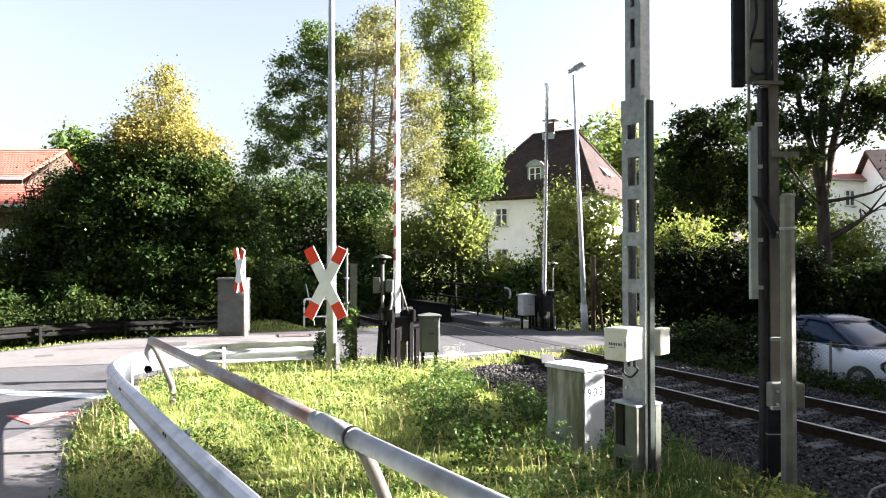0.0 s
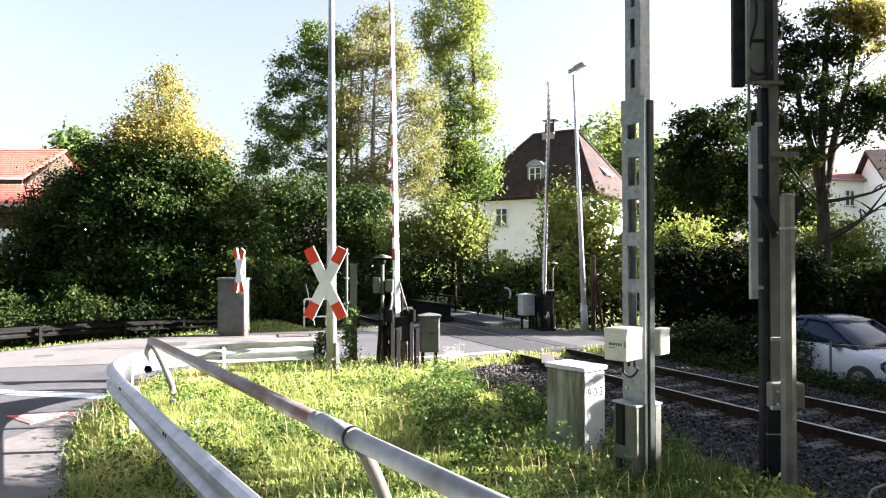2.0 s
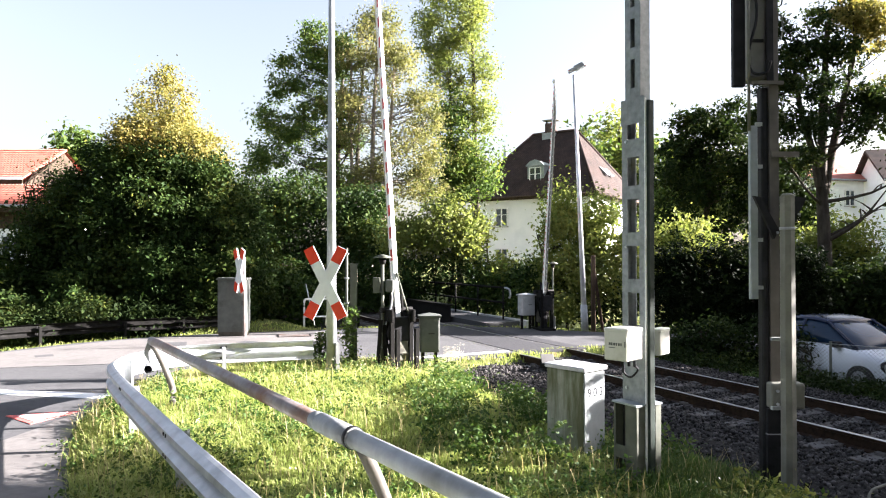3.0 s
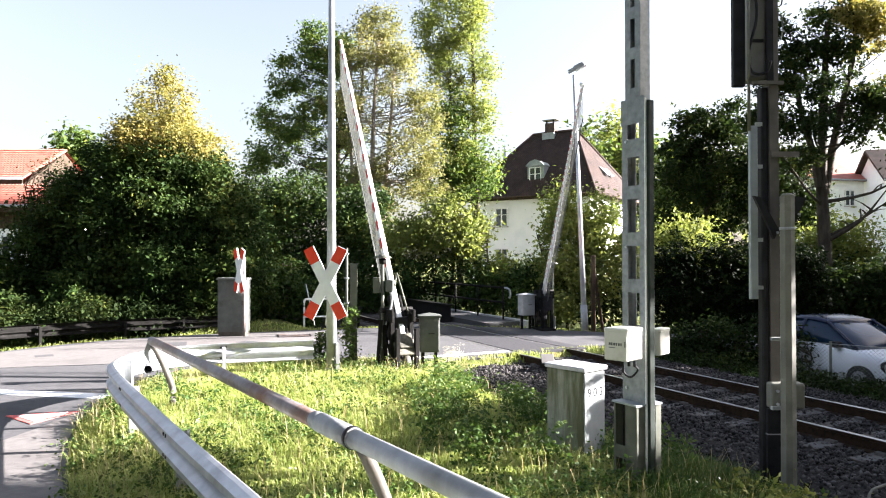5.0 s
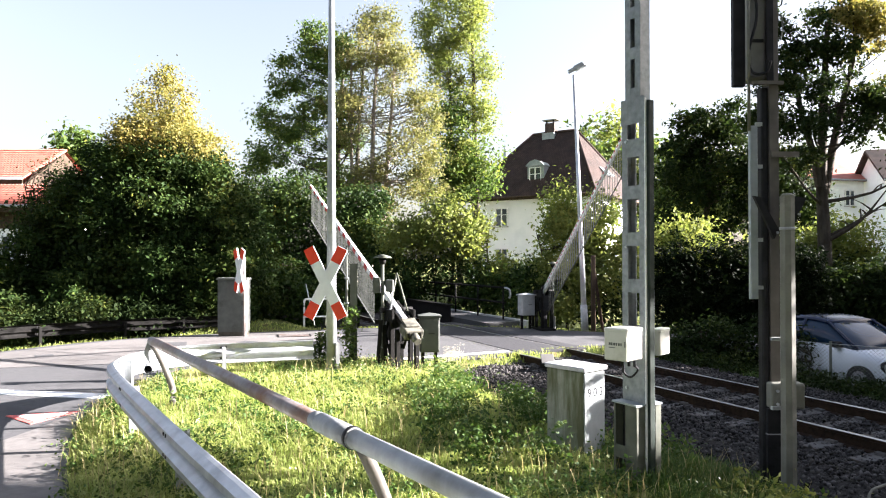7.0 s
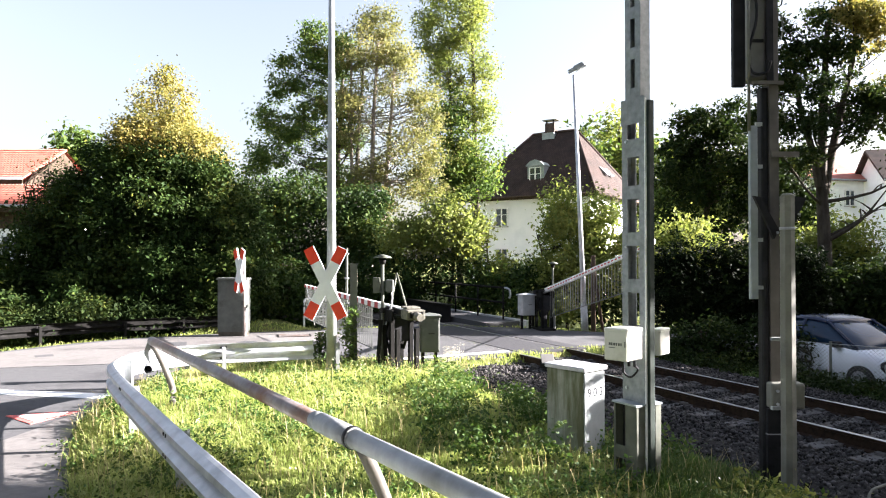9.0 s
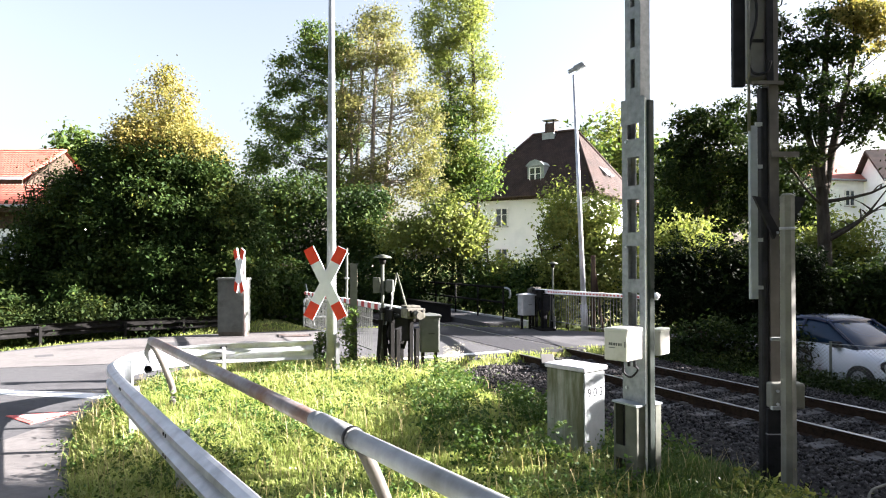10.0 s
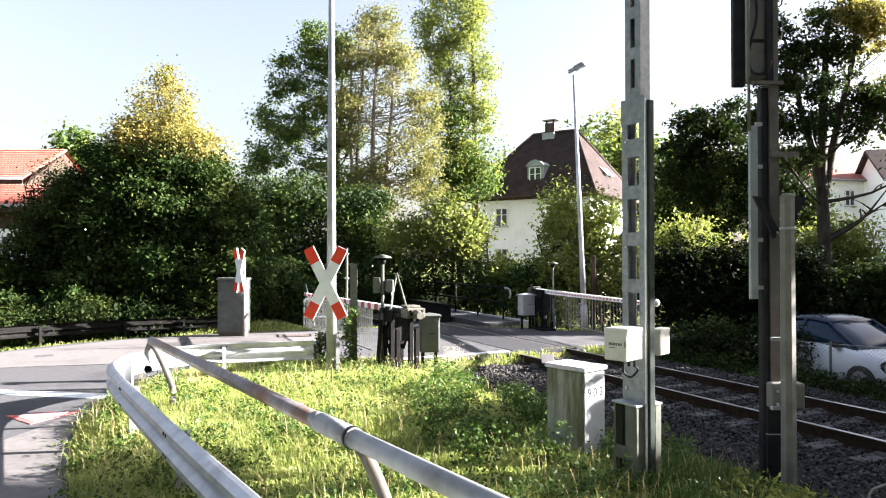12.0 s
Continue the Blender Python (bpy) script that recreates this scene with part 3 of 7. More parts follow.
def wood(name, trunks, blobs, limbs, seed, material, twig=0.012):
    """Trunks (x, y, foot z, top z, radius, lean x) with limbs that reach into the lobes, and twigs."""
    rng = random.Random(seed)
    bm = bmesh.new()
    for x, y, z0, z1, r, lean in trunks:
        k = [Vector((x + lean * f + rng.uniform(-0.12, 0.12) * f, y + rng.uniform(-0.15, 0.15) * f, z0 + (z1 - z0) * f)) for f in (0, 0.25, 0.5, 0.75, 1.0)]
        k[0] = Vector((x, y, z0 - 0.15))
        branch(bm, [k[0], k[0].lerp(k[1], 0.12), *k[1:]], r * 1.25, r * 0.3, 9)
        for i in range(limbs):
            f = rng.uniform(0.28, 0.97)
            j = min(3, int(f * 4))
            a = k[j].lerp(k[j + 1], f * 4 - j)
            bl = min(rng.sample(blobs, min(9, len(blobs))), key=lambda q: abs(q[2] - a.z - 0.8))
            e = Vector((bl[0] + rng.uniform(-0.62, 0.62) * bl[3], bl[1] + rng.uniform(-0.62, 0.62) * bl[4], bl[2] + rng.uniform(-0.4, 0.65) * bl[5]))
            e.z = max(e.z, a.z + 0.15 * (e - a).length)
            e = a + (e - a) * min(1.0, 0.25 * (z1 - z0) / max(0.01, (e - a).length))
            mid = a.lerp(e, 0.5) + Vector((rng.uniform(-0.2, 0.2), rng.uniform(-0.2, 0.2), -0.08 * (e - a).length))
            rr = r * 0.42 * (1.1 - f)
            branch(bm, [a, mid, e], max(rr, twig * 2), twig, 5)
            for _ in range(3):
                g = rng.uniform(0.35, 0.95)
                c = a.lerp(mid, g * 2) if g < 0.5 else mid.lerp(e, g * 2 - 1)
                tip = c + Vector((rng.uniform(-1, 1), rng.uniform(-1, 1), rng.uniform(0.1, 1.1))) * min(0.7, 0.17 * (e - a).length)
                branch(bm, [c, c.lerp(tip, 0.5) + Vector((0, 0, 0.05)), tip], max(rr * 0.4, twig), twig * 0.6, 4)
    return finish(name, bm, material)


def tree(label, category, trunks, crowns, seed, limbs=16, bark=BARK, name="tree", group=""):
    """crowns: (part name, lobes, leaf count, leaf size, material, clump size)."""
    x, y, z = trunks[0][:3]
    t = thing(name, Matrix.Translation((x, y, z)), label, category, group)
    back = Matrix.Translation((-x, -y, -z))
    lobes = [b for c in crowns for b in c[1]]
    part("trunk", wood("trunk", trunks, lobes, limbs, seed, bark), None, t, at=back)
    for i, (nm, bl, n, size, mat, clump, *more) in enumerate(crowns):
        gap = more[0] if more else 0.3
        part(nm, leaf_cloud(nm, bl, int(n / (1 - gap)), size, mat, seed * 7 + i, clump=clump, gap=gap, gap_size=0.28 / clump, sprays=more[1] if len(more) > 1 else 0), None, t, at=back)
    return t


# big round tree over the road's far edge, turning yellow at the top; the shade below and inside is put into darker
# leaves
tree("broad dense tree, dark green with yellowing crown", "tree", [(-9.0, 21.8, -0.1, 7.4, 0.2, 0.15), (-9.8, 22.2, -0.1, 5.5, 0.13, -0.8), (-8.3, 21.9, -0.1, 4.2, 0.13, 0.5)],
     [("crown", [(-9.2, 21.8, 1.7, 3.8, 2.8, 2.0), (-10.6, 21.6, 3.0, 2.2, 2.2, 1.9), (-7.4, 21.6, 3.0, 2.1, 2.2, 1.9), (-9.0, 21.4, 3.9, 3.0, 2.4, 1.5), (-6.3, 21.2, 1.6, 1.3, 1.4, 1.4), (-12.0, 21.5, 1.5, 1.2, 1.5, 1.4), (-12.1, 21.5, 3.1, 1.0, 1.3, 1.3), (-13.6, 21.8, 0.9, 1.1, 1.0, 1.1), (-15.2, 22.0, 0.8, 1.2, 1.0, 1.1), (-11.6, 21.6, 4.4, 0.9, 1.2, 0.8), (-9, 20.5, 1.6, 3, 1.5, 1.6), (-6.3, 20.3, 1.5, 1.2, 1.0, 1.4), (-8.0, 20.0, 1.0, 1.6, 0.9, 1.0), (-11, 19.8, 0.9, 1.8, 0.9, 1.0), (-12.4, 18.4, 0.5, 1.3, 0.9, 1.0), (-13.6, 17.4, 0.5, 1.3, 0.9, 1.1), (-10.2, 19.0, 0.5, 1.2, 0.8, 0.9), (-12.9, 20.6, 2.0, 1.2, 1.2, 1.5)], 112000, 0.062, LEAF_DARK, 0.14, 0.0, 30),
      # near-black leaves fill the crown's inside as its shade
      ("inner_foliage", [(-9.2, 21.9, 1.7, 3.5, 2.3, 1.9), (-10.6, 21.9, 3.0, 2.0, 1.8, 1.7), (-7.4, 21.9, 3.0, 1.9, 1.8, 1.7), (-9.0, 21.7, 4.0, 2.8, 1.9, 1.5), (-12.0, 21.5, 1.4, 1.8, 1.2, 1.6), (-12.6, 21.6, 2.9, 0.9, 1.0, 1.3), (-14.2, 21.9, 0.9, 1.6, 0.9, 1.1), (-6.3, 21.0, 1.4, 1.2, 1.0, 1.3), (-12.4, 18.6, 0.4, 1.2, 0.7, 0.8), (-13.6, 17.6, 0.4, 1.2, 0.7, 0.8)], 40000, 0.085, LEAF_SHADED, 0.24, 0.0),
      ("middle_crown", [(-10.5, 21.4, 5.1, 1.2, 1.2, 0.9), (-9.3, 21.2, 5.0, 1.9, 1.5, 0.9), (-7.5, 21.5, 4.7, 1.2, 1.3, 0.8), (-11.6, 21.5, 4.3, 0.9, 1.0, 0.8), (-6.7, 21.5, 3.9, 0.9, 1.0, 0.9)], 26000, 0.058, LEAF_DARK, 0.15, 0.0, 30),
      ("yellow_crown", [(-9.0, 21.5, 5.9, 1.6, 1.3, 0.9), (-8.2, 21.6, 5.5, 1.3, 1.2, 0.8), (-8.9, 21.6, 6.8, 1.05, 1.0, 0.95), (-8.9, 21.6, 7.8, 0.5, 0.5, 0.55), (-9.9, 21.5, 6.0, 0.7, 0.8, 0.6)], 22000, 0.05, LEAF_YELLOW, 0.17, 0.08)], 11, 22)

tree("thin twiggy tree with few dark leaves", "tree", [(-13.2, 22.6, -0.2, 5.4, 0.06, 0.1), (-13.6, 22.5, -0.2, 4.6, 0.04, -0.3), (-12.9, 22.7, -0.2, 4.8, 0.04, 0.2)],
     [("crown", [(-13.2, 22.6, 4.4, 0.7, 0.7, 1.1), (-13.7, 22.5, 3.4, 0.7, 0.7, 1.0), (-12.7, 22.6, 4.0, 0.7, 0.7, 1.2), (-13.2, 22.5, 2.4, 1.0, 0.8, 1.0)], 5200, 0.05, LEAF_SHADED, 0.2, 0.2)], 19, 30)

# undergrowth added so the bank behind the barrier is dark as in shade
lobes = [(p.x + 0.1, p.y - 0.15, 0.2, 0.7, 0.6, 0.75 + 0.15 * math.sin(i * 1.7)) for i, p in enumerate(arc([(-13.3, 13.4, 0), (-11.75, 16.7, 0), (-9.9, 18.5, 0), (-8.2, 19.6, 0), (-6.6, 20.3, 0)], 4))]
tree("shade-dark undergrowth added behind the far crash barrier", "shrub", [(-11.7, 17.0, -0.2, 0.9, 0.03, 0.1), (-9.6, 19.0, -0.2, 0.9, 0.03, 0.1), (-7.6, 20.2, -0.2, 0.9, 0.03, 0.0)], [("crown", lobes, 26000, 0.06, LEAF_SHADED, 0.16, 0.0)], 64, 6, BARK, "shrub")

# tall open trees behind the crossing
tree("tall open green tree turning olive", "tree", [(-6.2, 38, -1.0, 12.5, 0.24, 0.5), (-5.4, 38.4, -1.0, 13.5, 0.2, 0.9)],
     [("crown", [(-7.5, 38, 11.2, 2.2, 2, 1.9), (-6.2, 38, 13.0, 1.6, 1.6, 1.4), (-9.6, 38, 8.0, 1.6, 1.8, 1.3), (-8.2, 38, 9.3, 2.0, 2, 1.4), (-6.8, 38, 6.4, 2.4, 2, 2.4), (-9.4, 38, 4.6, 1.6, 1.6, 1.4), (-5.6, 38, 9.3, 1.8, 1.8, 2.2), (-7.0, 38, 13.6, 1.5, 1.6, 1.3), (-8.9, 38, 11.6, 1.2, 1.4, 1.1), (-5.6, 38, 14.2, 1.0, 1.4, 1.0), (-10.5, 38, 7.2, 1.2, 1.5, 1.1), (-9.7, 38, 9.9, 1.2, 1.4, 1.1), (-8.6, 38, 13.0, 1.2, 1.4, 1.1), (-7.0, 38, 14.8, 1.1, 1.3, 0.9), (-10.0, 38, 5.4, 1.3, 1.4, 1.2)], 33000, 0.09, LEAF_GREEN, 0.22, 0.25, 26)], 12, 24, BARK)
tree("tall slender trees with thinning olive-brown leaves", "tree", [(-4.1, 37, -1.0, 14.0, 0.2, 0.5), (-3.6, 37.3, -1.0, 13.6, 0.17, 0.9), (-4.8, 37.4, -1.0, 13.5, 0.15, -0.4)],
     [("crown", [(-4.4, 37, 13.7, 2.0, 1.8, 2.0), (-2.6, 37, 12.2, 2.0, 2, 2.5), (-4.8, 37, 9.8, 1.9, 1.8, 2.4), (-1.9, 37, 8.4, 2.2, 2, 2.4), (-3.7, 37, 6.0, 2.5, 2, 2.4), (-1.0, 37, 6.2, 1.5, 1.6, 1.6), (-3.2, 37, 15.0, 1.6, 1.5, 1.1), (-1.3, 37, 10.4, 1.4, 1.5, 1.4)], 33000, 0.075, LEAF_OLIVE, 0.24, 0.25, 30)], 13, 34, BARK_PALE)
tree("tall airy tree with light green leaves", "tree", [(2.4, 44, -1.0, 19.0, 0.25, -0.6), (1.2, 44.4, -1.0, 16.0, 0.2, -0.9)],
     [("crown", [(0.2, 44, 18.0, 2.4, 2, 2.2), (2.0, 44, 18.3, 1.4, 1.8, 2.6), (2.3, 44, 14.6, 1.4, 1.8, 1.8), (-0.3, 44, 14.5, 1.6, 1.8, 2.0), (2.2, 44, 11.2, 1.9, 1.8, 1.8), (1.2, 44, 8.6, 2.2, 2, 2.0), (1.0, 44, 16.2, 1.9, 1.7, 1.6), (1.2, 44, 12.9, 2.0, 1.7, 1.6), (-0.9, 44, 16.4, 1.4, 1.5, 1.5)], 26000, 0.09, LEAF_LIGHT, 0.26, 0.25, 28),
      ("lower_crown", [(0.6, 43.6, 10.8, 1.9, 1.6, 2.0), (2.0, 43.5, 8.0, 2.2, 1.6, 2.0), (0, 43.5, 7.0, 2.0, 1.6, 2.0)], 11000, 0.12, LEAF_GREEN, 0.34, 0.5)], 14, 26, BARK)

# shrub belt behind the river bridge; lit tops and shaded bases are put into light and dark leaves
tree("tall wild shrubs, lit yellow-green above and shaded dark below", "shrub", [(0.2, 28.5, -1.0, 4.2, 0.08, 0.3), (-0.8, 28.7, -1.0, 3.6, 0.06, -0.4), (1.7, 28.3, -1.0, 3.8, 0.07, 0.3)],
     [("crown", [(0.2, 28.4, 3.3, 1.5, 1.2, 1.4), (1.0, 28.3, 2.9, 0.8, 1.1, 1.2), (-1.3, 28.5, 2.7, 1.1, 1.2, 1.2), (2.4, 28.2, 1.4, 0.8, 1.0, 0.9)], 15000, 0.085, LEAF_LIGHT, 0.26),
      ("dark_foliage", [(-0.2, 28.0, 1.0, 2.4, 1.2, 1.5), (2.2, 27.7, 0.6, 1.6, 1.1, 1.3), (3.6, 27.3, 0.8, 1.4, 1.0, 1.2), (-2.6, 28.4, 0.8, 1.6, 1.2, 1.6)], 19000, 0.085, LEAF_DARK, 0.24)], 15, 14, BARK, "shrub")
tree("bushy shrubs with yellowing leaves beside the street lamp", "shrub", [(4.4, 24.0, -0.4, 4.0, 0.06, 0.2), (5.4, 24.2, -0.4, 3.8, 0.06, 0.2), (3.6, 24.0, -0.4, 3.0, 0.05, -0.2)],
     [("crown", [(4.3, 24, 3.5, 0.7, 0.9, 1.4), (5.5, 24, 3.1, 1.0, 0.9, 1.4), (3.9, 24, 2.2, 0.6, 0.9, 1.0), (6.3, 24, 2.6, 0.8, 0.9, 1.2), (4.9, 23.6, 1.6, 1.6, 0.9, 1.2), (3.9, 23.2, 0.5, 0.9, 0.7, 0.7)], 20000, 0.075, LEAF_LIGHT, 0.2),
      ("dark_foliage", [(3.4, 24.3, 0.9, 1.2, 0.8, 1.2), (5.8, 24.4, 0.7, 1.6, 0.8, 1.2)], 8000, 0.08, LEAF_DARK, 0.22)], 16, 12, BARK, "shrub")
tree("dark thicket on the river bank", "shrub", [(-7.5, 31, -1.5, 4.5, 0.08, 0.3), (-5.0, 31, -1.5, 4.2, 0.08, 0.1), (-3.3, 31.5, -1.5, 4.0, 0.08, 0.1)],
     [("crown", [(-7.2, 31, 2.4, 2.0, 1.4, 2.4), (-5.0, 31, 2.0, 1.8, 1.4, 2.6), (-3.2, 31, 2.6, 1.5, 1.3, 1.8), (-9.0, 31, 3.0, 1.8, 1.4, 2.4), (-4.0, 31, 4.2, 1.8, 1.2, 1.3), (-7.0, 30.5, 4.6, 1.8, 1.2, 1.2)], 40000, 0.09, LEAF_DARK, 0.28, 0.1)], 17, 12, BARK, "shrub")
tree("low dark bush beside the grey cabinet", "shrub", [(-5.2, 22.5, -0.2, 2.2, 0.05, 0.2)],
     [("crown", [(-5.3, 22.4, 1.0, 1.0, 0.8, 1.1), (-4.6, 22.4, 0.5, 0.8, 0.6, 0.7), (-6.0, 22.2, 0.8, 0.9, 0.7, 1.0)], 9000, 0.075, LEAF_DARK, 0.2)], 18, 10, BARK, "shrub")

# trees round and behind the house
for i, (x, y, h, w) in enumerate(((13.0, 62, 15.5, 2.6), (16.5, 64, 17.5, 3.0), (20.5, 62, 14.0, 3.0), (24, 60, 13.0, 3.0))):
    tree("distant leafy tree with pale green crown", "tree", [(x, y, -0.5, h * 0.85, 0.25, 0.2)],
         [("crown", [(x, y, h * 0.72, w, w, h * 0.22), (x + 0.9 * w * 0.6, y, h * 0.55, w, w, h * 0.2), (x - w * 0.6, y, h * 0.52, w * 0.9, w, h * 0.18)], 6500, 0.24, (LEAF_GREEN, LEAF_LIGHT)[i % 2], 0.6)], 20 + i, 14)
tree("small distant birch-like tree behind the roofs", "tree", [(-28.5, 52, -0.5, 11.0, 0.15, 0.2)],
     [("crown", [(-28.5, 52, 10.5, 1.2, 1.2, 1.9), (-28.3, 52, 8.0, 1.4, 1.2, 1.8)], 3500, 0.2, LEAF_GREEN, 0.5)], 25, 12, BARK_PALE)

# right-hand side beyond the track; its shade is put into the near-black leaves
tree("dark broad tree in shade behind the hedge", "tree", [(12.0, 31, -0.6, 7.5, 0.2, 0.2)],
     [("crown", [(11.2, 31, 6.0, 1.9, 1.8, 2.0), (13.2, 31, 5.6, 2.0, 1.8, 2.4), (10.6, 31, 3.4, 1.6, 1.6, 1.6), (12.6, 31, 7.6, 1.5, 1.4, 1.3), (11.6, 31, 8.2, 1.3, 1.3, 1.1), (13.4, 31, 8.7, 1.3, 1.3, 1.1), (14.8, 31, 4.4, 1.8, 1.6, 2.2), (12.4, 30.5, 2.4, 3.0, 1.4, 1.6), (14.2, 30, 6.2, 1.6, 1.3, 1.7), (15.8, 30, 5.8, 1.4, 1.2, 1.6), (16.2, 30, 4.2, 1.4, 1.2, 1.4)], 34000, 0.10, LEAF_SHADED, 0.2, 0.05, 24)], 26, 20)
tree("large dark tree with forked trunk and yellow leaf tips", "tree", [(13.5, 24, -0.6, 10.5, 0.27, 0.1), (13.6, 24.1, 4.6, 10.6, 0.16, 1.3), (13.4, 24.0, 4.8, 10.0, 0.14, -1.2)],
     [("crown", [(13.2, 24, 9.9, 1.8, 1.8, 1.8), (11.6, 24, 10.4, 1.1, 1.3, 1.0), (11.7, 24, 7.0, 1.0, 1.3, 0.9), (14.8, 24, 7.6, 1.6, 1.6, 1.1), (12.0, 24, 8.4, 1.2, 1.3, 0.8), (16.2, 22.8, 5.6, 1.2, 0.8, 0.8), (12.2, 22.6, 6.6, 1.1, 0.9, 0.8), (14.4, 22.5, 6.5, 1.3, 0.9, 0.8), (13.2, 22.5, 7.6, 1.5, 0.9, 0.8), (15.2, 22.5, 7.2, 1.2, 0.9, 0.9), (15.7, 22.4, 4.9, 1.1, 0.7, 0.6), (12.0, 22.5, 5.4, 0.9, 0.7, 0.6)], 24000, 0.075, LEAF_SHADED, 0.15, 0.15, 12),
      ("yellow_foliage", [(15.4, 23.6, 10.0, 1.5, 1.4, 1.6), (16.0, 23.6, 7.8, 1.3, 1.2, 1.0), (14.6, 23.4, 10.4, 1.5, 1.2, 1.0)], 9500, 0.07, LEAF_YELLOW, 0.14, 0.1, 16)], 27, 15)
# sun and shade put into leaf colour: pale crown, near-black base
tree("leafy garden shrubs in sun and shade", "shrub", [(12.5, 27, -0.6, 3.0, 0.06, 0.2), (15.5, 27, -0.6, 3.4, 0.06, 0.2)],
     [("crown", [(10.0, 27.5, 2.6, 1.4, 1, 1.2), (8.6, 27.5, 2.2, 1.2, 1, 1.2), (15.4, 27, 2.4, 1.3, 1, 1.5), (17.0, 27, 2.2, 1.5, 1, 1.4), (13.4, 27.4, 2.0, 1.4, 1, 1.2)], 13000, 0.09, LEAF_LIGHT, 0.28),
      ("dark_foliage", [(15.5, 26, 0.6, 2.4, 1, 1.6), (12.0, 26, 0.4, 2.2, 1, 1.4), (18.5, 26, 0.8, 2.0, 1, 1.8)], 13000, 0.09, LEAF_SHADED, 0.28)], 28, 10, BARK, "shrub")
# unseen trees added: right ones shade the rails, those behind the camera block skylight
UNSEEN_TREES = ((12.5, 9.4, 4.9, 1.6), (15.0, 6.8, 5.4, 1.8), (17.0, 13.4, 5.8, 2.0), (18.5, 16.6, 5.2, 1.9), (14.0, 2.8, 4.8, 1.6), (19.0, 19.6, 5.0, 1.8), (21.5, 25.6, 8.2, 2.6), (22.0, 9.0, 7.4, 2.7), (23.0, 2.0, 7.6, 2.7), (28.0, 14.0, 9.6, 3.2), (12.0, -2.8, 5.6, 2.2),
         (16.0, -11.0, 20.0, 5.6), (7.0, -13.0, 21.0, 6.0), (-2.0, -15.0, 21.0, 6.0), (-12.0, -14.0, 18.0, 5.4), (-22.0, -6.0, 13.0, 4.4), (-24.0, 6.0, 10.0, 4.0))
for i, (x, y, h, w) in enumerate(UNSEEN_TREES):
    tree("unseen broadleaf tree added for its shade", "tree", [(x, y, -0.6, h * 0.8, 0.02 * h, 0.1)],
         [("crown", [(x, y, h * 0.64, w, w, h * 0.34), (x + 0.3 * w, y + 0.35 * w, h * 0.42, w, w, h * 0.34), (x - 0.35 * w, y - 0.3 * w, h * 0.42, w * 0.9, w, h * 0.34)], 11000, 0.05 * w + 0.04, LEAF_SHADED, 0.17 * w, 0.1)], 40 + i, 12)


# unseen bushes added to shade the relay cabinet and mast foot
lobes = [(9.3 - 0.05 * i, 6.4 + 0.5 * i, 0.9, 0.6, 0.6, (2.2 if i < 6 else 1.7) + 0.05 * math.sin(i * 1.9)) for i in range(9)]
tree("unseen row of dense bushes added for shade", "shrub", [(9.3, 6.8, -0.6, 1.8, 0.04, 0.0), (9.2, 8.4, -0.6, 1.8, 0.04, 0.0), (9.1, 10.0, -0.6, 1.8, 0.04, 0.0)], [("crown", lobes, 40000, 0.085, LEAF_SHADED, 0.13, 0.0)], 61, 8, BARK, "shrub")
# unseen tree added to shade the upper mast and signal
tree("unseen slim tree added to shade the mast", "tree", [(12.3, 7.6, -0.6, 8.0, 0.09, 0.0)], [("crown", [(12.3, 7.6, 7.3, 1.0, 1.0, 2.1), (12.4, 7.7, 6.4, 1.1, 1.1, 1.2)], 12000, 0.09, LEAF_SHADED, 0.22, 0.0)], 63, 14)
lobes = [(5.6 + 0.45 * i, 15.9 - 0.33 * i + 0.15 * (i % 2), -0.05, 0.55, 0.5, 0.75 + 0.12 * math.sin(i * 2.3)) for i in range(5)] + [(7.1, 15.0, 0.15, 0.5, 0.4, 0.8), (6.4, 15.6, 0.1, 0.5, 0.4, 0.8)]
tree("low dark scrub between the road and the ballast", "shrub", [(6.0 + 0.6 * i, 15.7 - 0.42 * i, -0.4, 0.4, 0.02, 0.05) for i in range(4)], [("crown", lobes, 8500, 0.05, LEAF_SHADED, 0.14, 0.15)], 62, 6, BARK, "shrub")


# near-black leaf colour gives the shade behind the car
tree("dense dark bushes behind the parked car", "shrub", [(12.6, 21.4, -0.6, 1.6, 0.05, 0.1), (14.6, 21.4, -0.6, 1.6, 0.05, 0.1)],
     [("crown", [(12.3, 21.4, 0.6, 1.1, 0.9, 1.5), (13.7, 21.4, 0.6, 1.1, 0.9, 1.4), (15.1, 21.5, 0.6, 1.1, 0.9, 1.6), (16.4, 21.6, 0.6, 1.1, 0.9, 1.5)], 22000, 0.075, LEAF_SHADED, 0.17, 0.0)], 65, 8, BARK, "shrub")


def hedge():
    t = thing("hedge", Matrix.Translation((8.4, 19.5, -0.6)), "clipped dark thuja hedge in the shade", "hedge")
    back = Matrix.Translation((-8.4, -19.5, 0.6))
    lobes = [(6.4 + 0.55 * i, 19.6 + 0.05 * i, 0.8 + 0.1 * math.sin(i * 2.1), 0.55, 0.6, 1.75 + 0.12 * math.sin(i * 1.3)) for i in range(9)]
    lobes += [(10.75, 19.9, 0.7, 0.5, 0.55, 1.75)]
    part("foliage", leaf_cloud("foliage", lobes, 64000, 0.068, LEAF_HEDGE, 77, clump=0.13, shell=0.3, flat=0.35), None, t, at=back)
    part("trunk", wood("trunk", [(6.6 + 0.6 * i, 19.6, -0.6, 1.8, 0.05, 0.0) for i in range(7)], lobes, 3, 78, BARK), None, t, at=back)


hedge()


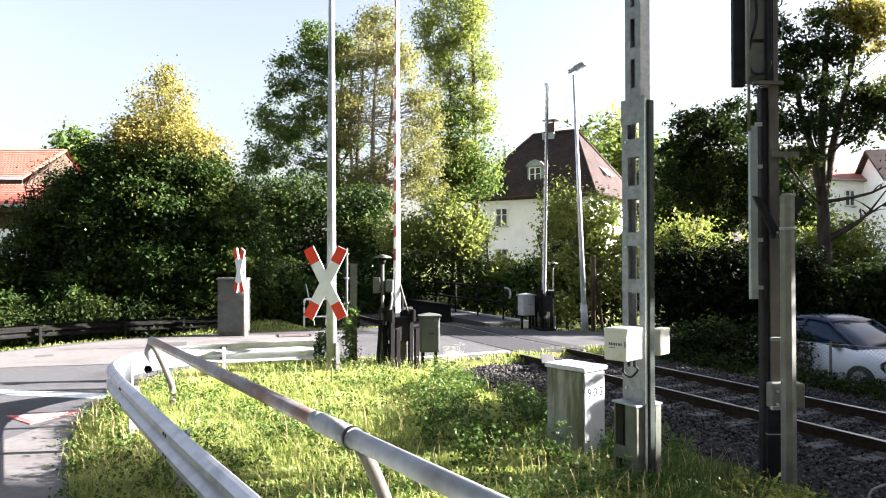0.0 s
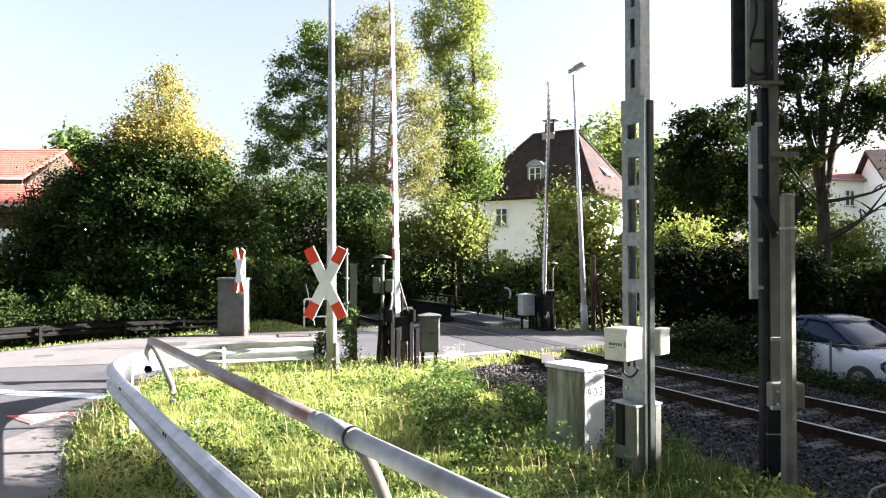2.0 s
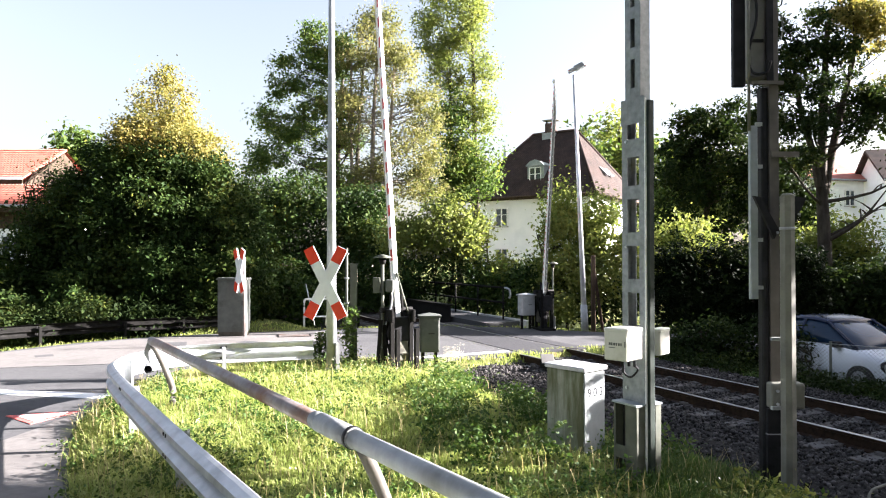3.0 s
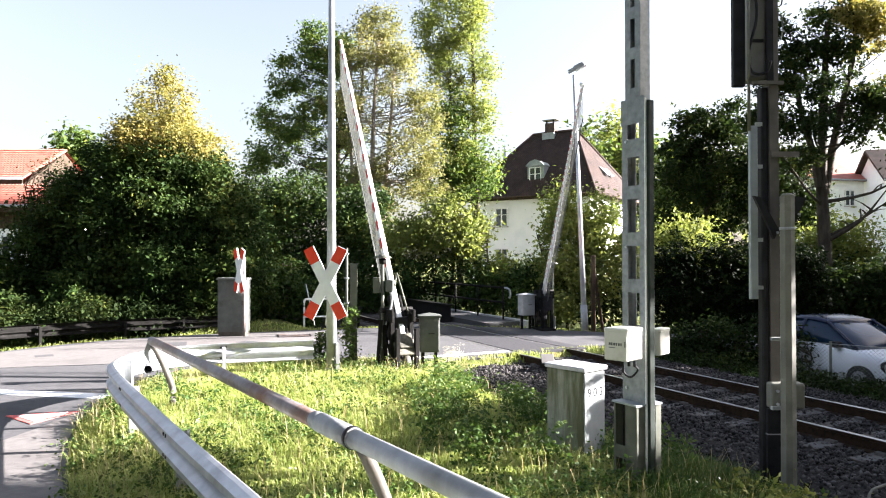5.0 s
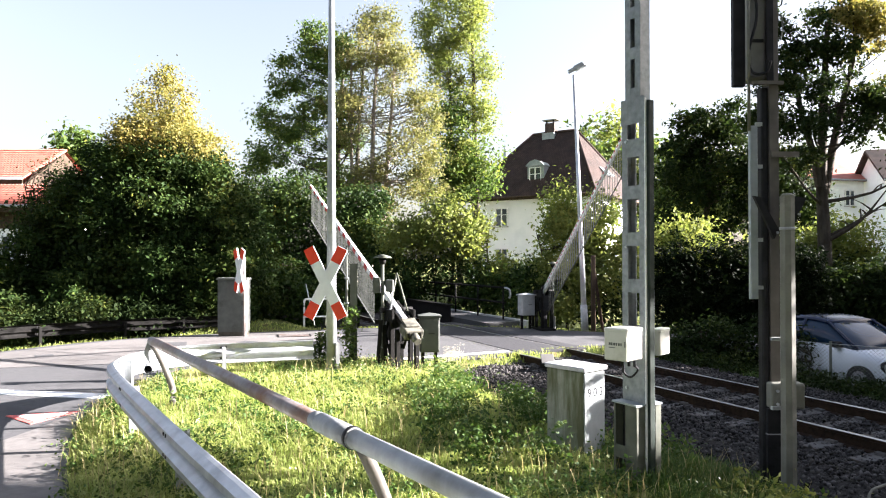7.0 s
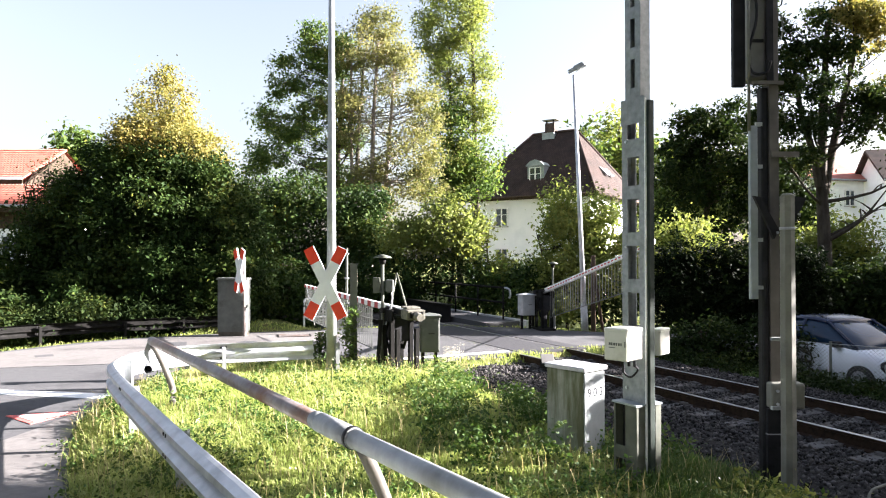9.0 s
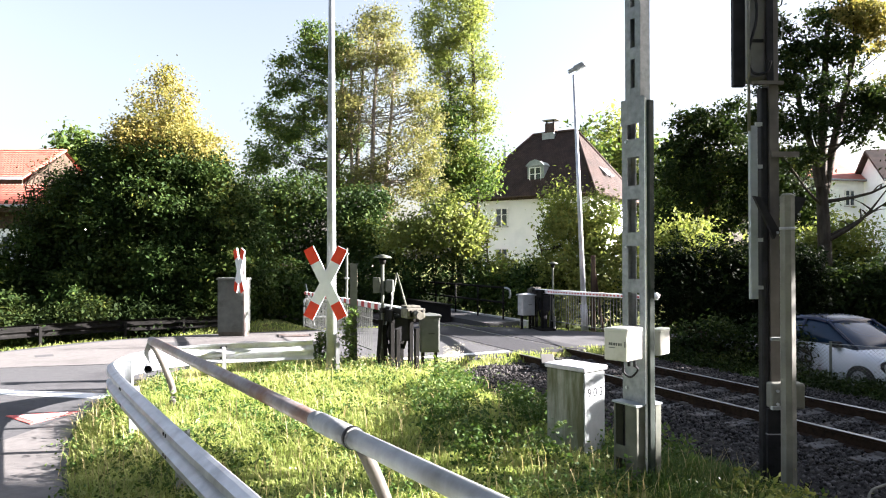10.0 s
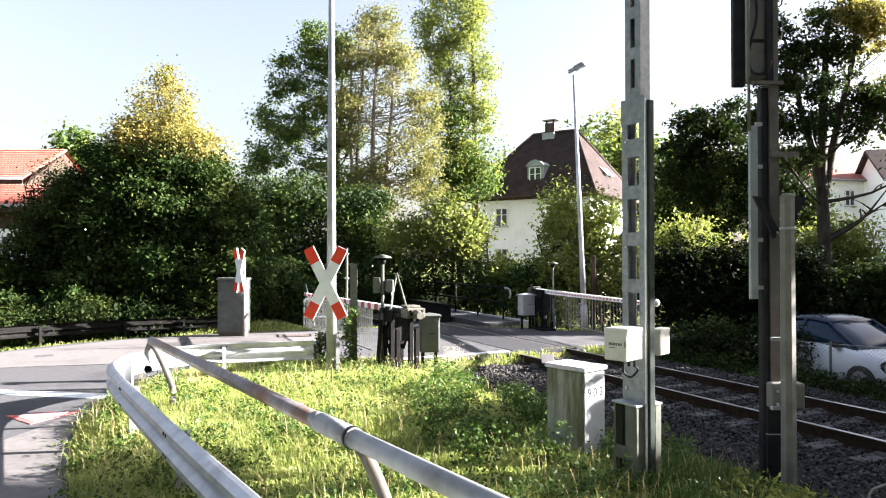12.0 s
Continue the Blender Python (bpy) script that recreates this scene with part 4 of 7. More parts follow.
# ---------------------------------------------------------------- crash barriers and pipe railing
W_FACE = [(0.0, 0.155), (-0.03, 0.145), (-0.078, 0.112), (-0.082, 0.065), (-0.03, 0.028), (-0.005, 0.012), (-0.005, -0.012), (-0.03, -0.028), (-0.082, -0.065), (-0.078, -0.112), (-0.03, -0.145), (0.0, -0.155)]
W_PROFILE = W_FACE + [(a + 0.006, b * 0.985) for a, b in W_FACE[::-1]]


def crash_barrier(label, path, z, posts, foot, name="crash_barrier", steel=GALV):
    pts = arc([(*p, z) for p in path], 8)
    t = thing(name, Matrix.Translation((path[0][0], path[0][1], foot)), label, "crash barrier")
    back = Matrix.Translation((-path[0][0], -path[0][1], -foot))
    part("beam", sweep(bmesh.new(), pts, W_PROFILE), steel, t, at=back)
    bolt = bmesh.new()
    rod(bolt, (0, 0, 0), (0.02, 0, 0), 0.016, n=8)
    bolt = finish("bolt", bolt, BLACK_PAINT)
    total = [0.0]
    for a, b in zip(pts, pts[1:]):
        total.append(total[-1] + (b - a).length)
    for s in posts:
        i = next(k for k, d in enumerate(total) if d >= min(s, total[-1] - 0.01))
        i = max(i, 1)
        p = pts[i - 1].lerp(pts[i], (s - total[i - 1]) / max(1e-6, total[i] - total[i - 1]))
        d = (pts[i] - pts[i - 1]).normalized()
        yaw = math.degrees(math.atan2(d.y, d.x))
        gz = ground_z(p.x, p.y) - 0.15
        bm = bmesh.new()
        prism(bm, [(-0.03, -0.11), (0.03, -0.11), (0.03, -0.102), (-0.022, -0.102), (-0.022, -0.018), (0.03, -0.018), (0.03, -0.01), (-0.03, -0.01)], gz - p.z, 0.10)
        po = part("post", bm, GALV_DULL if steel is GALV else steel, t, at=back @ Matrix.Translation(p) @ pose(0, 0, 0, 0, 0, yaw))
        bm = bmesh.new()
        box(bm, -0.02, 0.026, -0.1, -0.02, -0.1, 0.06)
        part("bracket", bm, GALV_DULL if steel is GALV else steel, po)
        for dz in (0.085, -0.085):
            for dx in (-0.04, 0.04):
                part("bolt", bolt, None, t, at=back @ Matrix.Translation(p) @ pose(0, 0, 0, 0, 0, yaw) @ pose(dx, 0.066, dz, 0, 0, 90))
    return t


NEAR_BARRIER = [(2.5, -1.1), (0.84, 1.1), (-1.02, 3.82), (-2.25, 5.62), (-3.94, 8.19), (-4.36, 9.08), (-4.38, 9.82), (-4.08, 10.38), (-3.49, 10.75), (-2.14, 11.22)]
crash_barrier("galvanised W-beam crash barrier curving round the verge", NEAR_BARRIER, 0.595, (1.0, 3.2, 5.6, 8.1, 10.4, 12.6, 14.4, 16.2), 0.1)
# near-black steel on the far barrier stands for the tree's shade
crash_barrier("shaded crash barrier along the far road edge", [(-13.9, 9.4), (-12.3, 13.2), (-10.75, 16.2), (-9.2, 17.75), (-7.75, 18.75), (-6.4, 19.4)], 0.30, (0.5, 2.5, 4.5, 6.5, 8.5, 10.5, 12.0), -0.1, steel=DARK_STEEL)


def pipe_railing():
    t = thing("pipe_railing", Matrix.Translation((-3.7, 8.55, 0.2)), "weathered steel pipe railing with rust film", "railing")
    back = Matrix.Translation((3.7, -8.55, -0.2))
    a, b = Vector((-3.68, 8.55, 1.06)), Vector((2.0, 0.25, 1.06))
    d = (b - a).normalized()
    c = a + d * 5.59
    part("pipe", rod(bmesh.new(), a, c, 0.055, n=20), PIPE_STEEL, t, "brown rusting pipe", at=back)
    part("pipe", rod(bmesh.new(), c, b, 0.056, n=20), GALV_DULL, t, "pale galvanised pipe", at=back)
    part("sleeve_collar", rod(bmesh.new(), c - d * 0.54, c - d * 0.44, 0.056, 0.063, n=20), GALV_DULL, t, at=back)
    part("sleeve", rod(bmesh.new(), c - d * 0.44, c + d * 0.02, 0.063, n=20), GALV_DULL, t, "galvanised sleeve over the pipe joint", at=back)
    part("clamp_ring", rod(bmesh.new(), c - d * 0.015, c + d * 0.015, 0.068, n=20), BLACK_PAINT, t, at=back)
    side = Vector((-d.y, d.x, 0))
    for p, s in ((a + d * 0.06, 0.35), (c + d * 0.12, 0.55), (a + d * 9.6, 0.5)):
        foot = Vector((p.x, p.y, ground_z(p.x, p.y) - 0.1)) + side * 0.2
        bm = bmesh.new()
        tube(bm, arc([p - Vector((0, 0, 0.03)), p.lerp(foot, 0.3) + side * 0.06, p.lerp(foot, 0.7) + side * 0.11, foot], 5), 0.04, 10)
        part("post", bm, MAST_BROWN, t, at=back)
    bm = bmesh.new()
    e = a + d * 0.03
    stub = e + Vector((-0.03, -0.02, -0.32))
    sweep(bm, arc([e - side * 0.02, e.lerp(stub, 0.5) - side * 0.05, stub], 4), [(-0.03, -0.008), (0.03, -0.008), (0.03, 0.008), (-0.03, 0.008)], up=d)
    part("stub_bracket", bm, GALV_DULL, t, at=back)
    bm = bmesh.new()
    ring = [(0.05 * math.cos(k * math.pi / 8), 0.05 * math.sin(k * math.pi / 8)) for k in range(16)]
    way = Vector((0.35, -0.93, 0)).normalized()
    sweep(bm, [stub, stub + way * 0.22], ring, closed=True, caps=False, smooth=True)
    # black disc stands for the dark inside of the pipe
    sweep(bm, [stub + way * 0.05, stub + way * 0.052], [(x * 0.97, y * 0.97) for x, y in ring], mat=1)
    part("stub_pipe", bm, [GALV_DULL, BLACK_PAINT], t, "short open pipe end", at=back)


pipe_railing()


# ---------------------------------------------------------------- crossing signs and posts
def cross_sign(label, at, foot, half_w, half_h, width, post=None):
    t = thing("level_crossing_sign", at, label, "crossing sign", "level crossing signs")
    for i, s in enumerate((1, -1)):
        d = Vector((s * half_w, 0, half_h))
        L = d.length
        n = Vector((-d.z, 0, d.x)).normalized()
        d = d.normalized()
        off = -0.005 if i else 0.0
        bar = bmesh.new()
        for k0, k1, mat in ((-1.0, -0.58, 1), (-0.58, 0.58, 0), (0.58, 1.0, 1)):
            c = [d * (L * k0) - n * width / 2, d * (L * k1) - n * width / 2, d * (L * k1) + n * width / 2, d * (L * k0) + n * width / 2]
            f = [bar.verts.new(p + Vector((0, off - 0.022, 0))) for p in c]
            b = [bar.verts.new(p + Vector((0, off + 0.022, 0))) for p in c]
            for q in ([f[0], f[1], f[2], f[3]], [b[3], b[2], b[1], b[0]], *[[f[j], b[j], b[(j + 1) % 4], f[(j + 1) % 4]] for j in range(4)]):
                fc = bar.faces.new(q)
                fc.material_index = mat if q[0] in f and len(set(q) & set(f)) == 4 else 2
        part("board", bar, [SIGN_WHITE, SIGN_RED, GALV], t)
    bm = bmesh.new()
    box(bm, -0.02, 0.02, 0.02, 0.12, -0.03, 0.03)
    part("bracket", bm, GALV_DULL, t)
    if post:
        bm = bmesh.new()
        rod(bm, (post[0], 0.10, foot), (post[0], 0.10, post[1]), 0.035, n=10)
        part("post", bm, post[2], t)
    return t


cross_sign("red and white crossbuck sign on the tall steel pole", pose(-1.93, 11.12, 1.70, 0, 0, -8), -1.5, 0.292, 0.572, 0.178)
cross_sign("red and white crossbuck sign turned half away, rusty post", pose(-5.42, 18.0, 1.78, 0, 0, -50), -1.75, 0.25, 0.56, 0.22, (0.08, 0.35, PIPE_STEEL))


def tall_pole():
    t = thing("steel_pole", Matrix.Translation((-1.87, 11.36, 0.0)), "tall round galvanised steel pole in the grass", "pole")
    part("shaft", rod(bmesh.new(), (0, 0, -0.2), (-0.02, 0, 8.6), 0.092, 0.036, 16), GALV_DULL, t)
    part("foot_sleeve", rod(bmesh.new(), (0, 0, -0.2), (0, 0, 0.28), 0.098, 0.098, 16), GALV_DULL, t)
    part("cap", rod(bmesh.new(), (-0.02, 0, 8.6), (-0.02, 0, 8.64), 0.040, 0.02, 16), GALV_DULL, t)


tall_pole()


def channel_post(name, label, x, y, top, w, d, mat, foot=-0.3):
    t = thing(name, Matrix.Translation((x, y, 0)), label, "post")
    bm = bmesh.new()
    k = 0.012
    prism(bm, [(-w / 2, -d / 2), (w / 2, -d / 2), (w / 2, -d / 2 + k), (k / 2, -d / 2 + k), (k / 2, d / 2 - k), (w / 2, d / 2 - k), (w / 2, d / 2), (-w / 2, d / 2), (-w / 2, d / 2 - k), (-k / 2, d / 2 - k), (-k / 2, -d / 2 + k), (-w / 2, -d / 2 + k)], foot, top)
    part("shaft", bm, mat, t)
    return t


p = channel_post("steel_post", "short dark green steel beam post beside the sign", -1.61, 12.2, 2.0, 0.115, 0.12, GALV_GREEN)
part("top_plate", new_box(-0.07, 0.07, -0.07, 0.07, 1.99, 2.01), GALV_GREEN, p)
t = thing("thin_pole", Matrix.Translation((-2.35, 16.5, 0)), "thin grey pole behind the sign", "pole")
part("shaft", rod(bmesh.new(), (0, 0, -0.2), (0, 0, 2.36), 0.035, 0.03, 10), GALV_GREEN, t)
for z in (1.0, 1.6, 2.2):
    part("clip", new_box(-0.05, 0.05, -0.05, 0.05, z, z + 0.04), GALV_DULL, t)


def grey_cabinet(name, label, at, w, d, h, mat, legs=0.0):
    t = thing(name, at, label, "cabinet")
    part("body", new_box(-w / 2, w / 2, -d / 2, d / 2, legs, h - 0.05, bevel=0.008), mat, t)
    bm = new_box(-w / 2 - 0.03, w / 2 + 0.03, -d / 2 - 0.03, d / 2 + 0.03, h - 0.06, h - 0.02, bevel=0.006)
    prism(bm, [(-w / 2 - 0.02, -d / 2 - 0.02), (w / 2 + 0.02, -d / 2 - 0.02), (w / 2 + 0.02, d / 2 + 0.02), (-w / 2 - 0.02, d / 2 + 0.02)], h - 0.02, h)
    part("roof", bm, mat, t)
    dr = part("door", new_box(-w / 2 + 0.03, w / 2 - 0.03, -d / 2 - 0.014, -d / 2 - 0.001, legs + 0.05, h - 0.1, bevel=0.004), mat, t)
    part("handle", new_box(w / 2 - 0.11, w / 2 - 0.08, -d / 2 - 0.035, -d / 2 - 0.014, h * 0.5, h * 0.5 + 0.12, bevel=0.004), BLACK_PAINT, dr)
    if legs:
        for sx in (-1, 1):
            for sy in (-1, 1):
                part("leg", new_box(sx * (w / 2 - 0.06) - 0.025, sx * (w / 2 - 0.06) + 0.025, sy * (d / 2 - 0.06) - 0.025, sy * (d / 2 - 0.06) + 0.025, -0.4, legs), DARK_STEEL, t)
    else:
        part("plinth", new_box(-w / 2 + 0.02, w / 2 - 0.02, -d / 2 + 0.02, d / 2 - 0.02, -0.25, 0.0), CONCRETE_DARK, t)
    return t


grey_cabinet("equipment_cabinet", "tall grey steel cabinet beside the rusty crossbuck post", pose(-5.7, 18.45, 0.12, 0, 0, 3), 0.76, 0.45, 1.46, CAB_GREY)


# ---------------------------------------------------------------- barriers
def hung_rod(length):
    bm = bmesh.new()
    box(bm, -0.0034, 0.0034, -0.0034, 0.0034, -length, 0.0)
    return finish("hanging_rod", bm, CAB_GREY)


def boom(length, stripe, w0, w1, red_side, white_first=0.9):
    """A tapered boom along x, striped red and white."""
    bm = bmesh.new()
    cuts = [-0.7, white_first]
    while cuts[-1] + stripe < length:
        cuts.append(cuts[-1] + stripe)
    cuts.append(length)
    rings = []
    for x in cuts:
        f = max(0.0, x / length)
        w = (w0 + (w1 - w0) * f) / 2
        ring = [(-w * 0.8, -w), (w * 0.8, -w), (w, -w * 0.8), (w, w * 0.8), (w * 0.8, w), (-w * 0.8, w), (-w, w * 0.8), (-w, -w * 0.8)]
        rings.append([bm.verts.new((x, a * 0.75, b)) for a, b in ring])
    for i, (a, b) in enumerate(zip(rings, rings[1:])):
        for j in range(8):
            bm.faces.new((a[j], a[(j + 1) % 8], b[(j + 1) % 8], b[j])).material_index = i % 2 if i and j in red_side else 0
    bm.faces.new(rings[0])
    bm.faces.new(rings[-1])
    return finish("arm", bm, [WHITE_PAINT, ARM_RED])


SKIRTS = []


def gate_barrier(label, at, zp, length, stripe, w0, w1, skirt, rods, first, red_side=(2,)):
    """at: pose of the foot, local x along the closed arm. Returns thing and arm."""
    t = thing("level_crossing_barrier", at, label, "barrier", "level crossing barriers")
    arm = part("arm", boom(length, stripe, w0, w1, red_side), None, t, "red and white striped boom", at=pose(0, 0, zp))
    bm = bmesh.new()
    for s in (-1, 1):
        box(bm, -0.95, 0.28, s * 0.10 - 0.015, s * 0.10 + 0.015, -0.05, 0.05, bevel=0.006)
    part("lever_frame", bm, DARK_STEEL, arm, "dark steel lever frame")
    bm = bmesh.new()
    box(bm, -0.92, -0.62, -0.17, 0.17, -0.09, 0.08, bevel=0.02)
    box(bm, -0.80, -0.52, -0.13, 0.13, 0.08, 0.12, bevel=0.012)
    part("counterweight", bm, MOSSY, arm, "mossy iron counterweight")
    bm = bmesh.new()
    rod(bm, (-0.92, 0, -0.02), (-1.10, 0, -0.03), 0.075, 0.065, n=16)
    part("weight_end", bm, MOSSY, arm, "pale round weight end")
    me = hung_rod(skirt)
    step = (length - first - 0.1) / (rods - 1)
    made = []
    for i in range(rods):
        r = part("hanging_rod", me, None, arm, at=pose(first + i * step, 0.02 * (-1) ** i, -0.03))
        made.append((r, first + i * step, 0.02 * (-1) ** i))
    bm = bmesh.new()
    box(bm, first - 0.02, length - 0.08, -0.01, 0.01, -0.01, 0.01)
    low = part("bottom_bar", bm, CAB_GREY, arm)
    SKIRTS.append((arm, zp, made, ((low, skirt),)))
    return t, arm


def machine(t, zp, foot, deep=0.36):
    """The dark steel stand: legs, braces, drive box, cranks."""
    for sx in (-0.5, -0.22, 0.24):
        for sy in (-deep / 2, deep / 2):
            bm = bmesh.new()
            box(bm, sx - 0.045, sx + 0.045, sy - 0.035, sy + 0.035, foot, zp - (0.05 if sx > -0.4 else 0.3), bevel=0.004)
            part("leg", bm, DARK_STEEL, t)
    for sy in (-deep / 2 - 0.04, deep / 2 + 0.04):
        bm = bmesh.new()
        d = Vector((0.42, 0, -(zp - foot) * 0.55))
        rod(bm, Vector((-0.2, sy, zp - 0.12)), Vector((-0.2, sy, zp - 0.12)) + d, 0.025, n=6)
        rod(bm, Vector((0.2, sy, zp - 0.12)), Vector((0.2 - 0.42, sy, zp - 0.12 + d.z)), 0.02, n=6)
        part("brace", bm, DARK_STEEL, t)
    bm = bmesh.new()
    box(bm, -0.34, 0.3, -deep / 2 - 0.05, -deep / 2, zp - 0.2, zp + 0.02, bevel=0.01)
    box(bm, -0.34, 0.3, deep / 2, deep / 2 + 0.05, zp - 0.2, zp + 0.02, bevel=0.01)
    part("bearing_plate", bm, DARK_STEEL, t)
    bm = bmesh.new()
    rod(bm, (0, -deep / 2 - 0.12, zp), (0, deep / 2 + 0.12, zp), 0.05, n=14)
    part("axle", bm, DARK_STEEL, t)
    part("base_frame", new_box(-0.45, 0.4, -deep / 2 - 0.08, deep / 2 + 0.08, foot - 0.02, foot + 0.06, bevel=0.006), DARK_STEEL, t)
    bm = bmesh.new()
    box(bm, -0.22, 0.3, -deep / 2 + 0.01, deep / 2 - 0.01, zp - 0.55, zp - 0.12, bevel=0.012)
    box(bm, -0.05, 0.1, -0.05, 0.05, foot + 0.05, zp - 0.45, bevel=0.008)
    part("drive_box", bm, BLACK_PAINT, t)


NEAR_AT = Matrix.Translation((-0.84, 12.3, 0)) @ pose(0, 0, 0, 0, 0, 90 + 25)
FAR_AT = Matrix.Translation((2.98, 20.0, 0)) @ pose(0, 0, 0, 0, 0, 270 + 14)
near_barrier, near_arm = gate_barrier("striped crossing barrier with hanging rods and dark steel drive", NEAR_AT, 1.17, 7.0, 0.21, 0.13, 0.075, 0.86, 84, 1.35, (1, 2, 3))
machine(near_barrier, 1.17, 0.05)
far_barrier, far_arm = gate_barrier("striped crossing barrier with hanging rod fence, seen from behind", FAR_AT, 1.13, 6.1, 0.24, 0.13, 0.08, 0.80, 72, 0.45, (2,))
bm = bmesh.new()
rod(bm, (0, 0, -0.004), (0, 0, 0.004), 0.022, n=8)
spot = finish('reflector', bm, ARM_RED)
for i in range(32):
    for s in (-0.025, 0.025):
        f = (0.5 + i * 0.175) / 6.1
        part('reflector', spot, None, far_arm, at=pose(0.5 + i * 0.175 + s, -(0.13 - 0.05 * f) * 0.375 - 0.003, 0.0, 90, 0, 0))
machine(far_barrier, 1.13, 0.0, 0.3)
bm = bmesh.new()
bmesh.ops.create_uvsphere(bm, u_segments=12, v_segments=8, radius=0.07, matrix=Matrix.Translation((6.08, 0, 0.04)))
part("tip_disc", bm, WHITE_PAINT, far_arm, "white round tip marker", smooth=True)
part("front_board", new_box(-0.2, 0.2, 0.26, 0.29, 0.02, 0.4, bevel=0.005), SLAB, far_barrier, "pale concrete foot board")


# tripod strut over the near arm, part of the stand
bm = bmesh.new()
rod(bm, (0.10, 0.10, 1.1), (0.03, -0.01, 1.84), 0.015, n=6)
rod(bm, (-0.22, -0.14, 1.1), (0.03, -0.01, 1.84), 0.018, n=6)
part("strut", bm, GALV_GREEN, near_barrier)


def drive_cabinet(at, w, d, z0, z1, label, mat=CAB_GREY):
    t = thing("drive_cabinet", at, label, "cabinet")
    part("body", new_box(-w / 2, w / 2, -d / 2, d / 2, z0, z1 - 0.04, bevel=0.012), mat, t)
    bm = bmesh.new()
    prism(bm, [(-w / 2 - 0.03, -d / 2 - 0.03), (w / 2 + 0.03, -d / 2 - 0.03), (w / 2 + 0.03, d / 2 + 0.03), (-w / 2 - 0.03, d / 2 + 0.03)], z1 - 0.045, z1 - 0.015)
    v = [bm.verts.new(q) for q in ((-w / 2 - 0.03, -d / 2 - 0.03, z1 - 0.015), (w / 2 + 0.03, -d / 2 - 0.03, z1 - 0.015), (w / 2 + 0.03, d / 2 + 0.03, z1 - 0.015), (-w / 2 - 0.03, d / 2 + 0.03, z1 - 0.015), (0, 0, z1 + 0.03))]
    for i in range(4):
        bm.faces.new((v[i], v[(i + 1) % 4], v[4]))
    part("lid", bm, mat, t)
    dr = part("door", new_box(-w / 2 + 0.025, w / 2 - 0.025, -d / 2 - 0.012, -d / 2 - 0.001, z0 + 0.03, z1 - 0.09, bevel=0.003), mat, t)
    part("latch", new_box(-0.03, 0.08, -d / 2 - 0.022, -d / 2 - 0.012, (z0 + z1) / 2 - 0.008, (z0 + z1) / 2 + 0.008, pose(0, 0, 0)), BLACK_PAINT, dr)
    for s in (-1, 1):
        part("leg", new_box(s * w * 0.33 - 0.03, s * w * 0.33 + 0.03, 0.0, 0.06, -0.3, z0), DARK_STEEL, t)
    return t


drive_cabinet(pose(-0.25, 12.42, 0.0, 0, 0, 6), 0.36, 0.30, 0.40, 1.08, "grey steel drive cabinet on dark legs")
drive_cabinet(pose(2.48, 20.15, 0.0, 0, 0, 20), 0.40, 0.34, 0.42, 1.05, "pale grey barrier drive box", GALV)


def bell_post(at, h, label):
    t = thing("bell_post", at, label, "warning bell")
    part("shaft", rod(bmesh.new(), (0, 0, -0.2), (0, 0, h), 0.035, 0.03, 10), GALV_GREEN, t)
    bm = bmesh.new()
    rod(bm, (0, 0, h + 0.01), (0, 0, h + 0.055), 0.16, 0.03, 18)
    rod(bm, (0, 0, h - 0.01), (0, 0, h + 0.01), 0.165, 0.16, 18)
    part("hood", bm, GALV_GREEN, t, "small conical sheet hood")
    part("bell", rod(bmesh.new(), (0, 0, h - 0.12), (0, 0, h - 0.02), 0.05, 0.07, 14), DARK_STEEL, t)
    return t


b = bell_post(pose(-1.09, 12.2, 0), 2.12, "warning bell with small hood on a thin post")
part("junction_box", new_box(-0.17, -0.04, -0.06, 0.06, 1.48, 1.76, bevel=0.01), GALV_GREEN, b)
part("lamp_box", new_box(0.06, 0.2, -0.09, 0.05, 1.5, 1.72, bevel=0.02), CAB_GREY, b)
part("cable", tube(bmesh.new(), arc([(0.17, -0.05, 1.5), (0.17, -0.06, 1.3), (0.1, -0.04, 1.05), (0.05, -0.02, 0.8)], 5), 0.018, 6), GALV, b, "grey bent conduit")
bell_post(pose(3.3, 20.3, 0), 1.95, "small hooded warning bell on a post")
for x, y, h, tilt in ((-1.17, 12.0, 1.0, 4), (-1.0, 12.05, 0.9, -3)):
    t = thing("steel_stake", pose(x, y, 0, 0, tilt, 0), "rusty steel stake beside the barrier drive", "stake")
    part("shaft", new_box(-0.035, 0.035, -0.03, 0.03, -0.25, h, bevel=0.005), DARK_STEEL, t)
    part("cap", new_box(-0.045, 0.045, -0.04, 0.04, h, h + 0.02), DARK_STEEL, t)


